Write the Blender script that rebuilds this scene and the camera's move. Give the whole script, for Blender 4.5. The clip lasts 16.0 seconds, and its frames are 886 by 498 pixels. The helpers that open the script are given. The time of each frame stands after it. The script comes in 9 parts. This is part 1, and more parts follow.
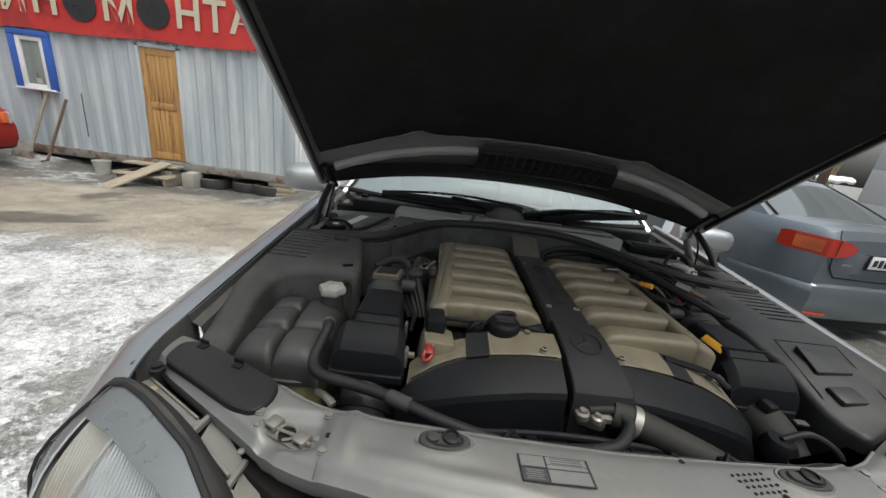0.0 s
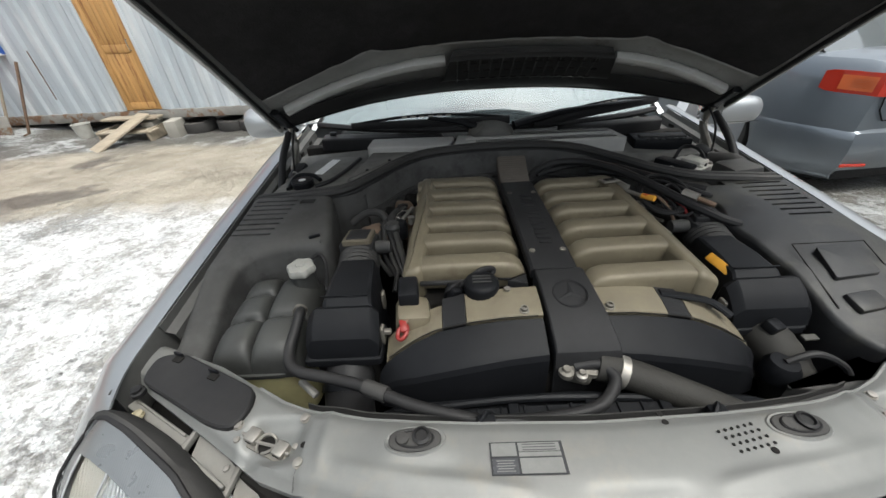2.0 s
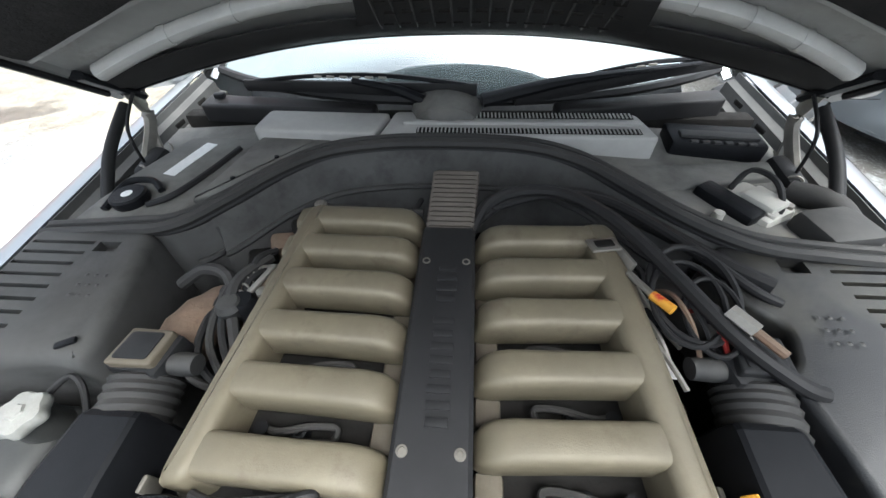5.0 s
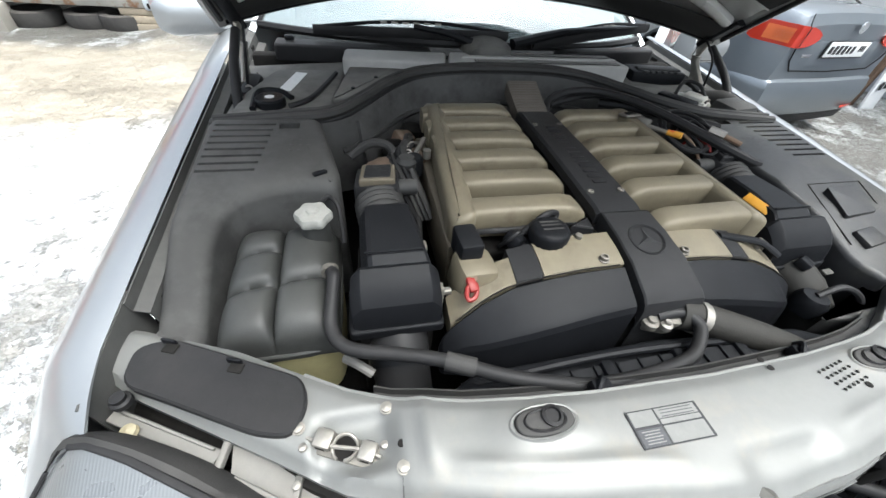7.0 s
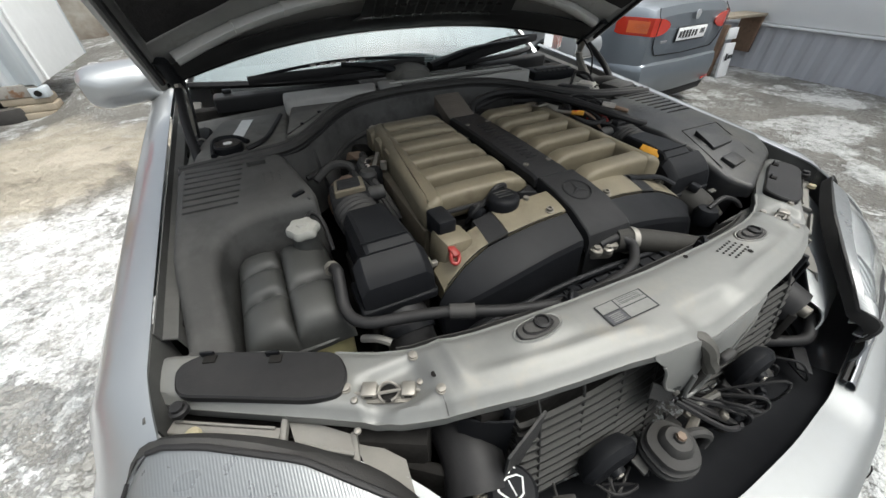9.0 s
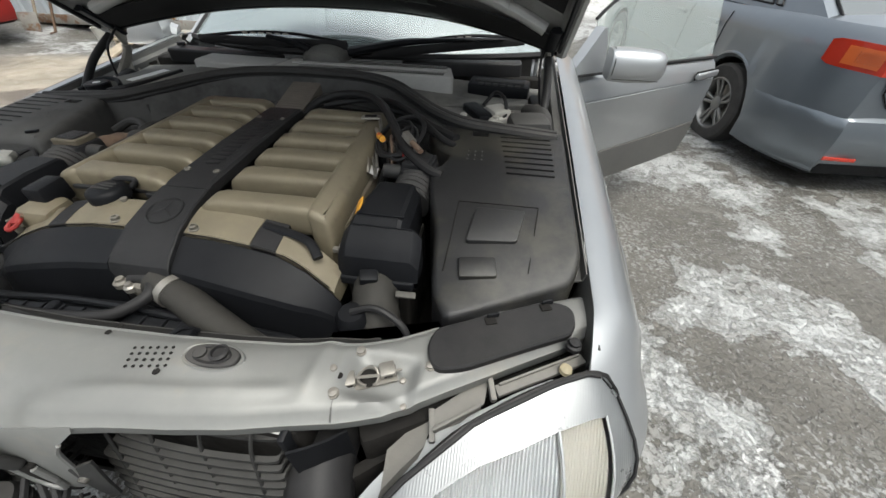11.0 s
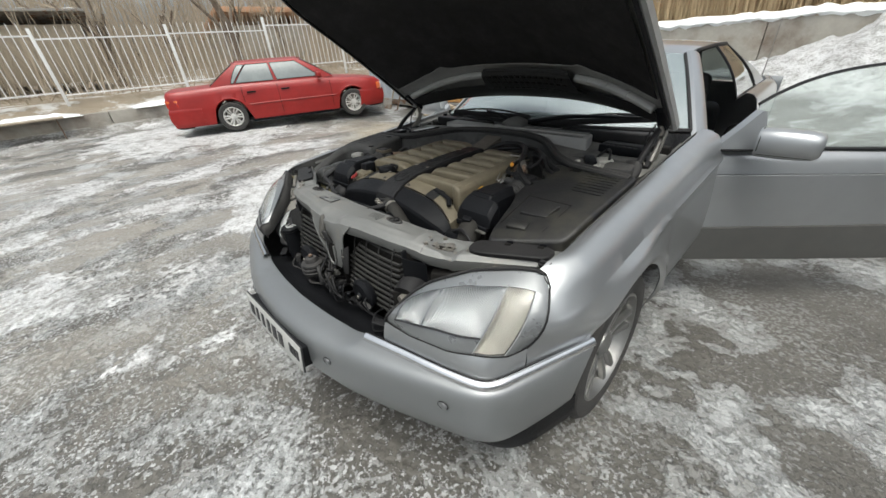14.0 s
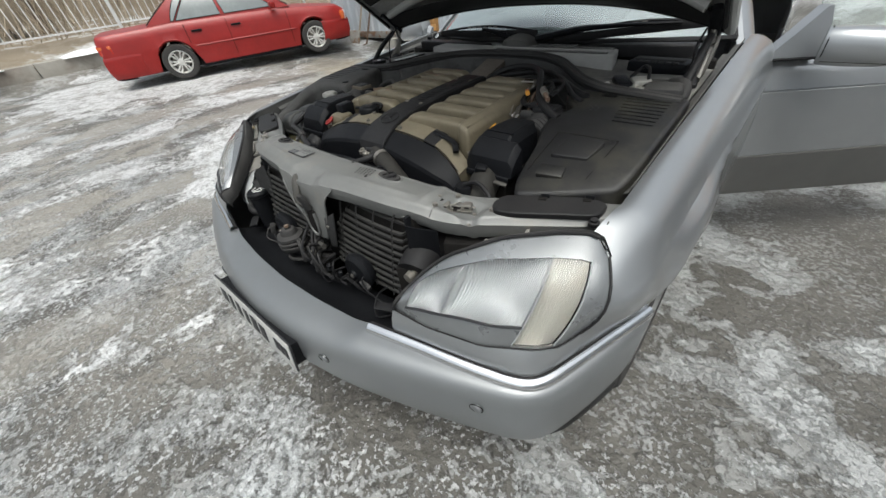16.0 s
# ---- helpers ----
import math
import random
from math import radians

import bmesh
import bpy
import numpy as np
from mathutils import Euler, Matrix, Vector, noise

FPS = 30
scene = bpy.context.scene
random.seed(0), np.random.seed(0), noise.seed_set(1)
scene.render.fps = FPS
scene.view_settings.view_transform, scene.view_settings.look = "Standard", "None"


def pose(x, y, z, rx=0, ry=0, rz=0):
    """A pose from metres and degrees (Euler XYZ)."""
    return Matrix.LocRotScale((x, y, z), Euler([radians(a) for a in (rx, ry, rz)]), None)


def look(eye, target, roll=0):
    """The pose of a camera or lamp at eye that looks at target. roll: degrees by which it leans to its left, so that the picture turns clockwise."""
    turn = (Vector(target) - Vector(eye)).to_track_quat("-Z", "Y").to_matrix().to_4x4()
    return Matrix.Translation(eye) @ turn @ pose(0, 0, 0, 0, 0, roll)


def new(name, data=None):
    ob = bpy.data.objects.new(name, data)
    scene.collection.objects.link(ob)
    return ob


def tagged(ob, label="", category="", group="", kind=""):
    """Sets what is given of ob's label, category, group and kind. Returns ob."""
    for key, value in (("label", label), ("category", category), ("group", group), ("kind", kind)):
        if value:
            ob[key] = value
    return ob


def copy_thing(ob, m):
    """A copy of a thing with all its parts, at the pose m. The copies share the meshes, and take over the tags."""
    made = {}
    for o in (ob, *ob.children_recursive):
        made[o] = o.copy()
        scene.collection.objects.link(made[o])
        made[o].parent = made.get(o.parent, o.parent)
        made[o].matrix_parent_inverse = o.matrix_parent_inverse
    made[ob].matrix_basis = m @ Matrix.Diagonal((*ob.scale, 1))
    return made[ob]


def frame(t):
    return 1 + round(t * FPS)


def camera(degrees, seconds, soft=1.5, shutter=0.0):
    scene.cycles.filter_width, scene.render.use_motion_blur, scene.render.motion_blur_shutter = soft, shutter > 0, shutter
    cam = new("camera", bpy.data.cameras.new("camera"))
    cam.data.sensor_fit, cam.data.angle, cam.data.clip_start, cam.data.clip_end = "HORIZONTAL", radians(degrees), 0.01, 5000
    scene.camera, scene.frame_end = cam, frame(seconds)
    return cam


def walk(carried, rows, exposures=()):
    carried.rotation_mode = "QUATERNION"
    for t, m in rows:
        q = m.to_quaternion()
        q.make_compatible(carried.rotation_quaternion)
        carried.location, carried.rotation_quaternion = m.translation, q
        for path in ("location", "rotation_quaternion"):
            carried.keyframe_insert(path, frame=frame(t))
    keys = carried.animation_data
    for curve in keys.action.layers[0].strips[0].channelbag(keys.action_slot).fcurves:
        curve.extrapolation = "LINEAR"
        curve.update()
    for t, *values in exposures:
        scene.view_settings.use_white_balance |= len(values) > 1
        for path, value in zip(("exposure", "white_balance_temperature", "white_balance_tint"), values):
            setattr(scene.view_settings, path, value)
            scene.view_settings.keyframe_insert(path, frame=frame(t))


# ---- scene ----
cam = camera(102.4, 16.0)
PATH = [
    (0, (-0.345, 0.015, 1.352), (-0.282, 1.912, 0.721), 7.8),
    (0.5, (-0.327, 0.023, 1.332), (-0.171, 1.85, 0.534), 5.2),
    (1, (-0.313, 0.048, 1.358), (-0.145, 1.814, 0.436), 2.4),
    (1.5, (-0.303, 0.105, 1.425), (-0.146, 1.779, 0.341), -0.6),
    (2, (-0.227, 0.157, 1.443), (-0.248, 1.809, 0.316), -3.0),
    (2.5, (-0.006, 0.26, 1.414), (-0.3, 1.845, 0.23), -6.7),
    (3, (0.17, 0.404, 1.386), (-0.301, 1.887, 0.129), -11.6),
    (3.2, (0.22, 0.456, 1.368), (-0.176, 1.934, 0.08), -9.1),
    (5.3, (-0.023, 0.74, 1.451), (-0.117, 2.081, -0.03), -2.1),
    (5.5, (-0.077, 0.726, 1.439), (-0.143, 2.056, -0.052), -1.7),
    (6, (-0.22, 0.566, 1.389), (-0.284, 1.847, -0.146), 3.4),
    (6.5, (-0.304, 0.35, 1.398), (-0.154, 1.752, -0.021), 10.0),
    (7, (-0.488, 0.303, 1.367), (-0.092, 1.687, -0.022), 6.5),
    (7.5, (-0.72, 0.263, 1.336), (-0.269, 1.671, -0.01), 10.5),
    (8, (-0.776, 0.232, 1.323), (-0.244, 1.66, 0.026), 5.1),
    (8.5, (-0.736, 0.228, 1.345), (-0.124, 1.65, 0.078), 2.9),
    (9, (-0.589, 0.174, 1.374), (0.083, 1.566, 0.105), -0.3),
    (9.5, (-0.273, 0.042, 1.392), (0.153, 1.482, 0.072), 0.4),
    (9.7, (-0.112, 0.001, 1.411), (0.196, 1.458, 0.076), 2.0),
    (11.8, (0.852, 0.306, 1.352), (0.085, 1.668, 0.105), -6.4),
    (12, (0.877, 0.286, 1.373), (-0.103, 1.586, 0.211), -7.5),
    (12.5, (1.047, 0.18, 1.42), (-0.237, 1.292, 0.362), -8.7),
    (13, (1.189, -0.003, 1.402), (-0.044, 1.215, 0.404), -9.5),
    (13.5, (1.27, -0.203, 1.468), (0.014, 1.012, 0.495), -8.0),
    (14, (1.286, -0.262, 1.456), (0.022, 0.927, 0.462), -4.5),
    (14.5, (1.247, -0.235, 1.448), (0.001, 0.995, 0.48), -4.0),
    (15, (1.116, -0.125, 1.417), (-0.194, 0.929, 0.335), -6.2),
    (15.5, (1.055, -0.115, 1.391), (-0.245, 0.785, 0.167), -8.3),
    (16, (1.041, -0.135, 1.364), (-0.064, 0.967, 0.113), -7.8),
]
TINT = 5
EXPOSURES = [(0, -0.28, 6450), (1.5, 0.10, 6400), (3.2, 0.22, 6300), (5.3, 1.30, 6050), (6.2, 1.15, 6050), (7, 0.90, 6150), (8, 0.50, 6300), (9, 0.23, 6450), (9.7, 0.10, 6450), (12, 0.32, 6500), (12.5, 0.22, 6500), (13.5, -0.13, 6450), (14, -0.17, 6450), (16, -0.25, 6350)]
walk(cam, [(t, look(eye, target, roll)) for t, eye, target, roll in PATH], [(*e, TINT) for e in EXPOSURES])

# ---------------- world, sun ----------------
world = bpy.data.worlds.new("sky")
scene.world = world
world.use_nodes = True
wn, wl = world.node_tree.nodes, world.node_tree.links
sky = wn.new("ShaderNodeTexSky")
sky.sky_type = "NISHITA"
sky.sun_disc = False
sky.sun_elevation, sky.sun_rotation = radians(69), radians(130)
sky.air_density, sky.dust_density, sky.ozone_density = 1.0, 6.0, 1.0
haze = wn.new("ShaderNodeHueSaturation")
haze.inputs["Saturation"].default_value = 0.35
wl.new(sky.outputs[0], haze.inputs["Color"])
# an overcast sky is brighter overhead than at the horizon
place, split, ramp_up, veil = wn.new("ShaderNodeTexCoord"), wn.new("ShaderNodeSeparateXYZ"), wn.new("ShaderNodeMapRange"), wn.new("ShaderNodeVectorMath")
for key, value in (("From Min", 0.0), ("From Max", 1.0), ("To Min", 1.2), ("To Max", 2.1)):
    ramp_up.inputs[key].default_value = value
veil.operation = "MULTIPLY"
wl.new(place.outputs["Generated"], split.inputs[0])
wl.new(split.outputs["Z"], ramp_up.inputs["Value"])
wl.new(haze.outputs[0], veil.inputs[0])
wl.new(ramp_up.outputs[0], veil.inputs[1])
wl.new(veil.outputs[0], wn["Background"].inputs[0])
wn["Background"].inputs[1].default_value = 0.15
sun = new("sun", bpy.data.lights.new("sun", "SUN"))
sun.data.energy, sun.data.angle, sun.data.color = 0.7, radians(22), (1.0, 0.985, 0.96)
sun.matrix_world = look((4.5, -3.0, 16), (0, 1, 0))

# ---------------- materials ----------------
def mat(name, base, rough=0.6, metal=0.0, var=0.12, scale=6.0, bump=0.15, bscale=90.0, dust=0.0, dust_col=(0.30, 0.27, 0.23), coat=0.0, other=None, other_amt=0.0, other_scale=3.0, spread=0.08, each=0.0, flake=0.0, stretch=(1, 1, 1), spec=0.5):
    """Base colour with stains at two scales, a second colour in blotches, dust on what faces up, and fine relief."""
    m = bpy.data.materials.new(name)
    m.use_nodes = True
    n, l = m.node_tree.nodes, m.node_tree.links
    b = n["Principled BSDF"]
    b.inputs["Roughness"].default_value, b.inputs["Metallic"].default_value = rough, metal
    b.inputs["Coat Weight"].default_value = coat
    b.inputs["Specular IOR Level"].default_value = spec
    b.inputs["Coat Roughness"].default_value = 0.06
    tc = n.new("ShaderNodeTexCoord")
    mp = n.new("ShaderNodeMapping")
    mp.inputs["Scale"].default_value = stretch
    l.new(tc.outputs["Object"], mp.inputs["Vector"])

    def tex(s, detail=5.0, roughness=0.6):
        t = n.new("ShaderNodeTexNoise")
        t.inputs["Scale"].default_value, t.inputs["Detail"].default_value, t.inputs["Roughness"].default_value = s, detail, roughness
        l.new(mp.outputs[0], t.inputs["Vector"])
        return t.outputs["Fac"]

    def ramp(sock, lo, hi, a=0.0, z=1.0):
        r = n.new("ShaderNodeMapRange")
        for k, v in zip(("From Min", "From Max", "To Min", "To Max"), (lo, hi, a, z)):
            r.inputs[k].default_value = v
        l.new(sock, r.inputs["Value"])
        return r.outputs[0]

    def mix(f, a, c, how="MIX"):
        x = n.new("ShaderNodeMix")
        x.data_type, x.blend_type = "RGBA", how
        for sock, v in ((x.inputs[0], f), (x.inputs[6], a), (x.inputs[7], c)):
            if hasattr(v, "links"):
                l.new(v, sock)
            else:
                sock.default_value = v if isinstance(v, float) else (*v, 1.0) if len(v) == 3 else v
        return x.outputs[2]

    lo, hi = tuple(c * (1 - var) for c in base), tuple(min(1.0, c * (1 + var)) for c in base)
    col = mix(ramp(tex(scale), 0.3, 0.7), lo, hi)
    col = mix(ramp(tex(scale * 7.0), 0.35, 0.7, 0.0, 0.5), col, lo)
    if other is not None:
        edge = 0.62 - 0.3 * other_amt
        col = mix(ramp(tex(other_scale, 8.0, 0.65), edge, edge + spread), col, other)
    if each:
        oi = n.new("ShaderNodeObjectInfo")
        col = mix(ramp(oi.outputs["Random"], 0, 1, 0.0, each), col, tuple(c * 0.45 for c in base))
    if dust:
        g = n.new("ShaderNodeNewGeometry")
        sp = n.new("ShaderNodeSeparateXYZ")
        l.new(g.outputs["Normal"], sp.inputs[0])
        up = ramp(sp.outputs["Z"], 0.2, 1.0, 0.25, 1.0)
        mu = n.new("ShaderNodeMath")
        mu.operation = "MULTIPLY"
        l.new(up, mu.inputs[0])
        l.new(ramp(tex(9.0, 7.0, 0.65), 0.34, 0.68, dust * 0.4, dust), mu.inputs[1])
        col = mix(mu.outputs[0], col, dust_col)
        l.new(ramp(mu.outputs[0], 0, 1, rough, min(1.0, rough + 0.35)), b.inputs["Roughness"])
    elif rough > 0.08:
        l.new(ramp(tex(scale * 3), 0.3, 0.7, max(0.02, rough * 0.8), min(1.0, rough * 1.2)), b.inputs["Roughness"])
    l.new(col, b.inputs["Base Color"])
    if bump:
        bp = n.new("ShaderNodeBump")
        bp.inputs["Strength"].default_value, bp.inputs["Distance"].default_value = bump, 0.004
        l.new(tex(bscale, 4.0), bp.inputs["Height"])
        l.new(bp.outputs[0], b.inputs["Normal"])
    return m


def glass(name, tint=(0.85, 0.9, 0.9), rough=0.02, clear=0.9, ior=1.45):
    m = mat(name, tint, rough, 0, 0.02, bump=0.0)
    b = m.node_tree.nodes["Principled BSDF"]
    b.inputs["Transmission Weight"].default_value = clear
    b.inputs["IOR"].default_value = ior
    return m


silver = mat("silver_paint", (0.340, 0.352, 0.360), 0.34, 0.72, 0.05, 2.0, 0.03, 1400, coat=0.85, dust=0.10, dust_col=(0.34, 0.32, 0.29))
bumper_paint = mat("dulled_bumper_paint", (0.235, 0.245, 0.252), 0.42, 0.65, 0.05, 2.0, 0.03, 1400, coat=0.35, dust=0.22, dust_col=(0.20, 0.19, 0.17))
hood_grey = mat("worn_silver_of_bonnet_frame", (0.31, 0.31, 0.30), 0.45, 0.4, 0.15, 7.0, 0.05, 200, dust=0.35, dust_col=(0.22, 0.21, 0.185), other=(0.14, 0.13, 0.115), other_amt=0.2, other_scale=7, spread=0.15)
knob_beige = mat("yellowed_knob", (0.30, 0.26, 0.16), 0.5, 0, 0.15, 30.0, 0.1, 200, dust=0.3)
hook_grey = mat("grimy_grey_steel", (0.055, 0.053, 0.047), 0.6, 0.2, 0.25, 30.0, 0.2, 200, dust=0.25, dust_col=(0.12, 0.11, 0.095))
frame_grey = mat("grey_lamp_frame", (0.135, 0.132, 0.122), 0.6, 0, 0.15, 14.0, 0.1, 300, dust=0.3)
slat_grey = mat("dusty_grille_plastic", (0.022, 0.022, 0.022), 0.55, 0, 0.2, 9.0, 0.1, 500, dust=0.3, dust_col=(0.085, 0.08, 0.07), spec=0.2)
gutter_grey = mat("dark_grey_gutter", (0.075, 0.075, 0.073), 0.6, 0.3, 0.25, 9.0, 0.1, 300, dust=0.4, dust_col=(0.14, 0.13, 0.115))
deck_grey = mat("dusty_deck_plastic", (0.07, 0.07, 0.068), 0.7, 0, 0.2, 7.0, 0.15, 400, dust=0.65, dust_col=(0.26, 0.25, 0.225), other=(0.035, 0.034, 0.032), other_amt=0.42, other_scale=6, spread=0.10, spec=0.25)
brace_mat = mat("bright_brace", (0.52, 0.52, 0.50), 0.4, 0.3, 0.12, 9.0, 0.05, 200, dust=0.2)
bright_alloy = mat("bright_alloy", (0.62, 0.61, 0.58), 0.4, 0.5, 0.1, 9.0, 0.05, 200)
# opaque panes; the sky's reflection is painted in as a paler base colour
pale_glass = mat("glass_with_painted_reflection", (0.17, 0.19, 0.185), 0.06, 0, 0.15, 3.0, 0.0, coat=1.0)
label_white = mat("printed_white", (0.165, 0.165, 0.155), 0.5, 0, 0.1, 60.0, 0.0)
label_dark = mat("printed_dark", (0.05, 0.05, 0.055), 0.5, 0, 0.2, 90.0, 0.0)
silver_in = mat("silver_paint_of_bay", (0.180, 0.182, 0.176), 0.46, 0.35, 0.10, 9.0, 0.03, 300, dust=0.30, dust_col=(0.22, 0.21, 0.187), other=(0.23, 0.21, 0.175), other_amt=0.14, other_scale=9, spread=0.2)
cladding = mat("grey_cladding", (0.10, 0.10, 0.096), 0.5, 0.3, 0.08, 3.0, 0.03, 500, dust=0.3)
plastic = mat("dusty_black_plastic", (0.018, 0.0185, 0.0195), 0.55, 0, 0.2, 9.0, 0.18, 700, dust=0.55, dust_col=(0.12, 0.114, 0.104), spec=0.3)
plastic_dust = mat("thickly_dusted_plastic", (0.045, 0.045, 0.044), 0.65, 0, 0.25, 8.0, 0.2, 500, dust=0.65, dust_col=(0.080, 0.077, 0.071), other=(0.018, 0.018, 0.018), other_amt=0.42, other_scale=6, spread=0.10, spec=0.4)
plastic_stained = mat("oily_black_plastic", (0.011, 0.011, 0.012), 0.42, 0, 0.25, 8.0, 0.2, 500, dust=0.14, dust_col=(0.060, 0.057, 0.050), other=(0.034, 0.032, 0.026), other_amt=0.4, other_scale=6, spread=0.14, spec=0.4)
cowl_grey = mat("dusty_grey_cowl", (0.30, 0.296, 0.285), 0.7, 0, 0.12, 8.0, 0.15, 500, dust=0.6, dust_col=(0.50, 0.485, 0.45), spec=0.3)
plastic_clean = mat("black_plastic", (0.008, 0.0085, 0.010), 0.42, 0, 0.25, 9.0, 0.15, 800, dust=0.035, dust_col=(0.10, 0.095, 0.085), spec=0.11)
cast = mat("dark_grey_casting", (0.017, 0.017, 0.018), 0.48, 0.0, 0.2, 12.0, 0.25, 900, dust=0.06, dust_col=(0.09, 0.085, 0.08), spec=0.13)
bellows_mat = mat("brown_rubber", (0.075, 0.065, 0.055), 0.7, 0, 0.2, 30.0, 0.2, 300, dust=0.25, dust_col=(0.14, 0.12, 0.10), spec=0.25)
bellows_dark = mat("grimy_hose_rubber", (0.022, 0.021, 0.019), 0.6, 0, 0.25, 20.0, 0.15, 300, dust=0.3, dust_col=(0.065, 0.060, 0.052), spec=0.2)
beige = mat("champagne_magnesium", (0.163, 0.140, 0.096), 0.42, 0.15, 0.16, 10.0, 0.14, 400, dust=0.35, dust_col=(0.105, 0.092, 0.070), other=(0.075, 0.06, 0.042), other_amt=0.2, other_scale=12, spread=0.2, spec=0.35)
# a darker tone of the champagne magnesium
beige_dark = mat("darker_magnesium", (0.10, 0.085, 0.062), 0.6, 0.2, 0.2, 14.0, 0.2, 300, dust=0.2, spec=0.2)
rubber = mat("rubber", (0.018, 0.018, 0.018), 0.62, 0, 0.2, 8.0, 0.15, 300, dust=0.28, dust_col=(0.15, 0.14, 0.13), spec=0.25)
rubber_clean = mat("rubber_hose", (0.013, 0.013, 0.014), 0.45, 0, 0.2, 8.0, 0.1, 300, dust=0.12, dust_col=(0.15, 0.14, 0.13), spec=0.15)
# near-black for holes, gaps and depths: their shade is put into the colour
shade_black = mat("shaded_depths", (0.014, 0.013, 0.012), 0.8, 0, 0.3, 12.0, 0.3, 60, spec=0.1)
felt = mat("black_felt", (0.029, 0.028, 0.028), 0.95, 0, 0.25, 7.0, 0.6, 140, other=(0.026, 0.025, 0.024), other_amt=0.3, other_scale=4, spec=0.05)
steel = mat("worn_steel", (0.27, 0.255, 0.23), 0.45, 0.7, 0.15, 30.0, 0.1, 300, dust=0.25)
rusty = mat("rusty_steel", (0.16, 0.10, 0.065), 0.75, 0.3, 0.3, 20.0, 0.4, 120, dust=0.3)
chrome = mat("chrome", (0.75, 0.75, 0.75), 0.10, 1.0, 0.03, 20.0, 0.0)
reflector = mat("lamp_reflector", (0.78, 0.79, 0.80), 0.30, 1.0, 0.03, 20.0, 0.0)
lamp_back = mat("lamp_housing", (0.34, 0.35, 0.35), 0.45, 0.2, 0.1, 8.0, 0.05)
alloy = mat("alloy", (0.27, 0.27, 0.265), 0.34, 0.8, 0.1, 9.0, 0.05, 300, dust=0.3)
tyre_mat = mat("tyre_rubber", (0.030, 0.029, 0.028), 0.85, 0, 0.25, 14.0, 0.3, 120, dust=0.35, dust_col=(0.16, 0.14, 0.12))
dull_metal = mat("dull_worn_metal", (0.13, 0.122, 0.105), 0.55, 0.4, 0.25, 30.0, 0.2, 200, dust=0.3)
white_plastic = mat("yellowed_white_plastic", (0.40, 0.39, 0.35), 0.5, 0, 0.1, 12.0, 0.1, 300, dust=0.2)
cap_grey = mat("chalky_grey_plastic", (0.27, 0.27, 0.25), 0.6, 0, 0.2, 30.0, 0.2, 200, dust=0.3)
tank_grey = mat("clouded_grey_tank", (0.030, 0.031, 0.030), 0.42, 0, 0.25, 12.0, 0.1, 300, dust=0.4, dust_col=(0.075, 0.073, 0.066), other=(0.018, 0.018, 0.017), other_amt=0.4, other_scale=14, spread=0.2, spec=0.35)
tank_low = mat("yellowed_tank", (0.34, 0.31, 0.16), 0.45, 0, 0.15, 8.0, 0.1, 200, dust=0.3)
white_ink = mat("white_ink", (0.72, 0.72, 0.70), 0.6, 0, 0.08, 60.0, 0.0)
plate_white = mat("grimy_plate_white", (0.46, 0.46, 0.44), 0.45, 0, 0.15, 25.0, 0.05, 200, dust=0.3)
black_ink = mat("black_ink", (0.02, 0.02, 0.022), 0.6, 0, 0.1, 60.0, 0.0)
red_plastic = mat("red_plastic", (0.20, 0.018, 0.015), 0.4, 0, 0.1, 40.0, 0.05, 200, spec=0.3)
orange_tag = mat("orange_tag", (0.62, 0.30, 0.03), 0.6, 0, 0.15, 40.0, 0.2, 120, other=(0.4, 0.03, 0.02), other_amt=0.15, other_scale=20)
screen_glass = glass("windscreen_glass", (0.55, 0.63, 0.63), 0.0, 0.8, 2.1)
side_glass = glass("side_glass", (0.84, 0.90, 0.88), 0.02, 0.9)
def ribbed(m, pitch, strength=0.8):
    """Upright flutes in a lamp's glass."""
    n, l = m.node_tree.nodes, m.node_tree.links
    tc, wv, bp = n.new("ShaderNodeTexCoord"), n.new("ShaderNodeTexWave"), n.new("ShaderNodeBump")
    wv.bands_direction, wv.inputs["Scale"].default_value, wv.inputs["Distortion"].default_value = "X", 0.314 / pitch, 0.0
    bp.inputs["Strength"].default_value, bp.inputs["Distance"].default_value = strength, 0.002
    l.new(tc.outputs["Object"], wv.inputs["Vector"])
    l.new(wv.outputs["Fac"], bp.inputs["Height"])
    l.new(bp.outputs[0], n["Principled BSDF"].inputs["Normal"])
    return m


lens_glass = glass("hazed_lens", (0.92, 0.93, 0.93), 0.10, 1.0, 1.25)
amber_glass = glass("yellowed_lens", (0.93, 0.925, 0.89), 0.10, 1.0, 1.25)
lamp_band = ribbed(mat("silvery_lamp_glass", (0.19, 0.197, 0.20), 0.30, 0.5, 0.06, 6.0, 0.0, coat=0.5), 0.0042, 0.12)
amber_shell = ribbed(mat("amber_shell", (0.48, 0.47, 0.44), 0.45, 0.25, 0.05, 20.0, 0.0, other=(0.42, 0.31, 0.16), other_amt=0.22, other_scale=7, spread=0.3), 0.0045, 0.4)
reflector_dull = ribbed(mat("hazed_lamp_reflector", (0.52, 0.53, 0.53), 0.38, 0.45, 0.03, 30.0, 0.0), 0.0050, 0.7)
cabin = mat("dark_cabin_cloth", (0.018, 0.019, 0.022), 0.8, 0, 0.2, 12.0, 0.2, 200)
red_paint = mat("faded_red_paint", (0.255, 0.013, 0.011), 0.40, 0, 0.14, 2.5, 0.02, 300, coat=0.2, dust=0.04, dust_col=(0.20, 0.10, 0.08), other=(0.15, 0.025, 0.02), other_amt=0.12, other_scale=3, spread=0.3, spec=0.35)
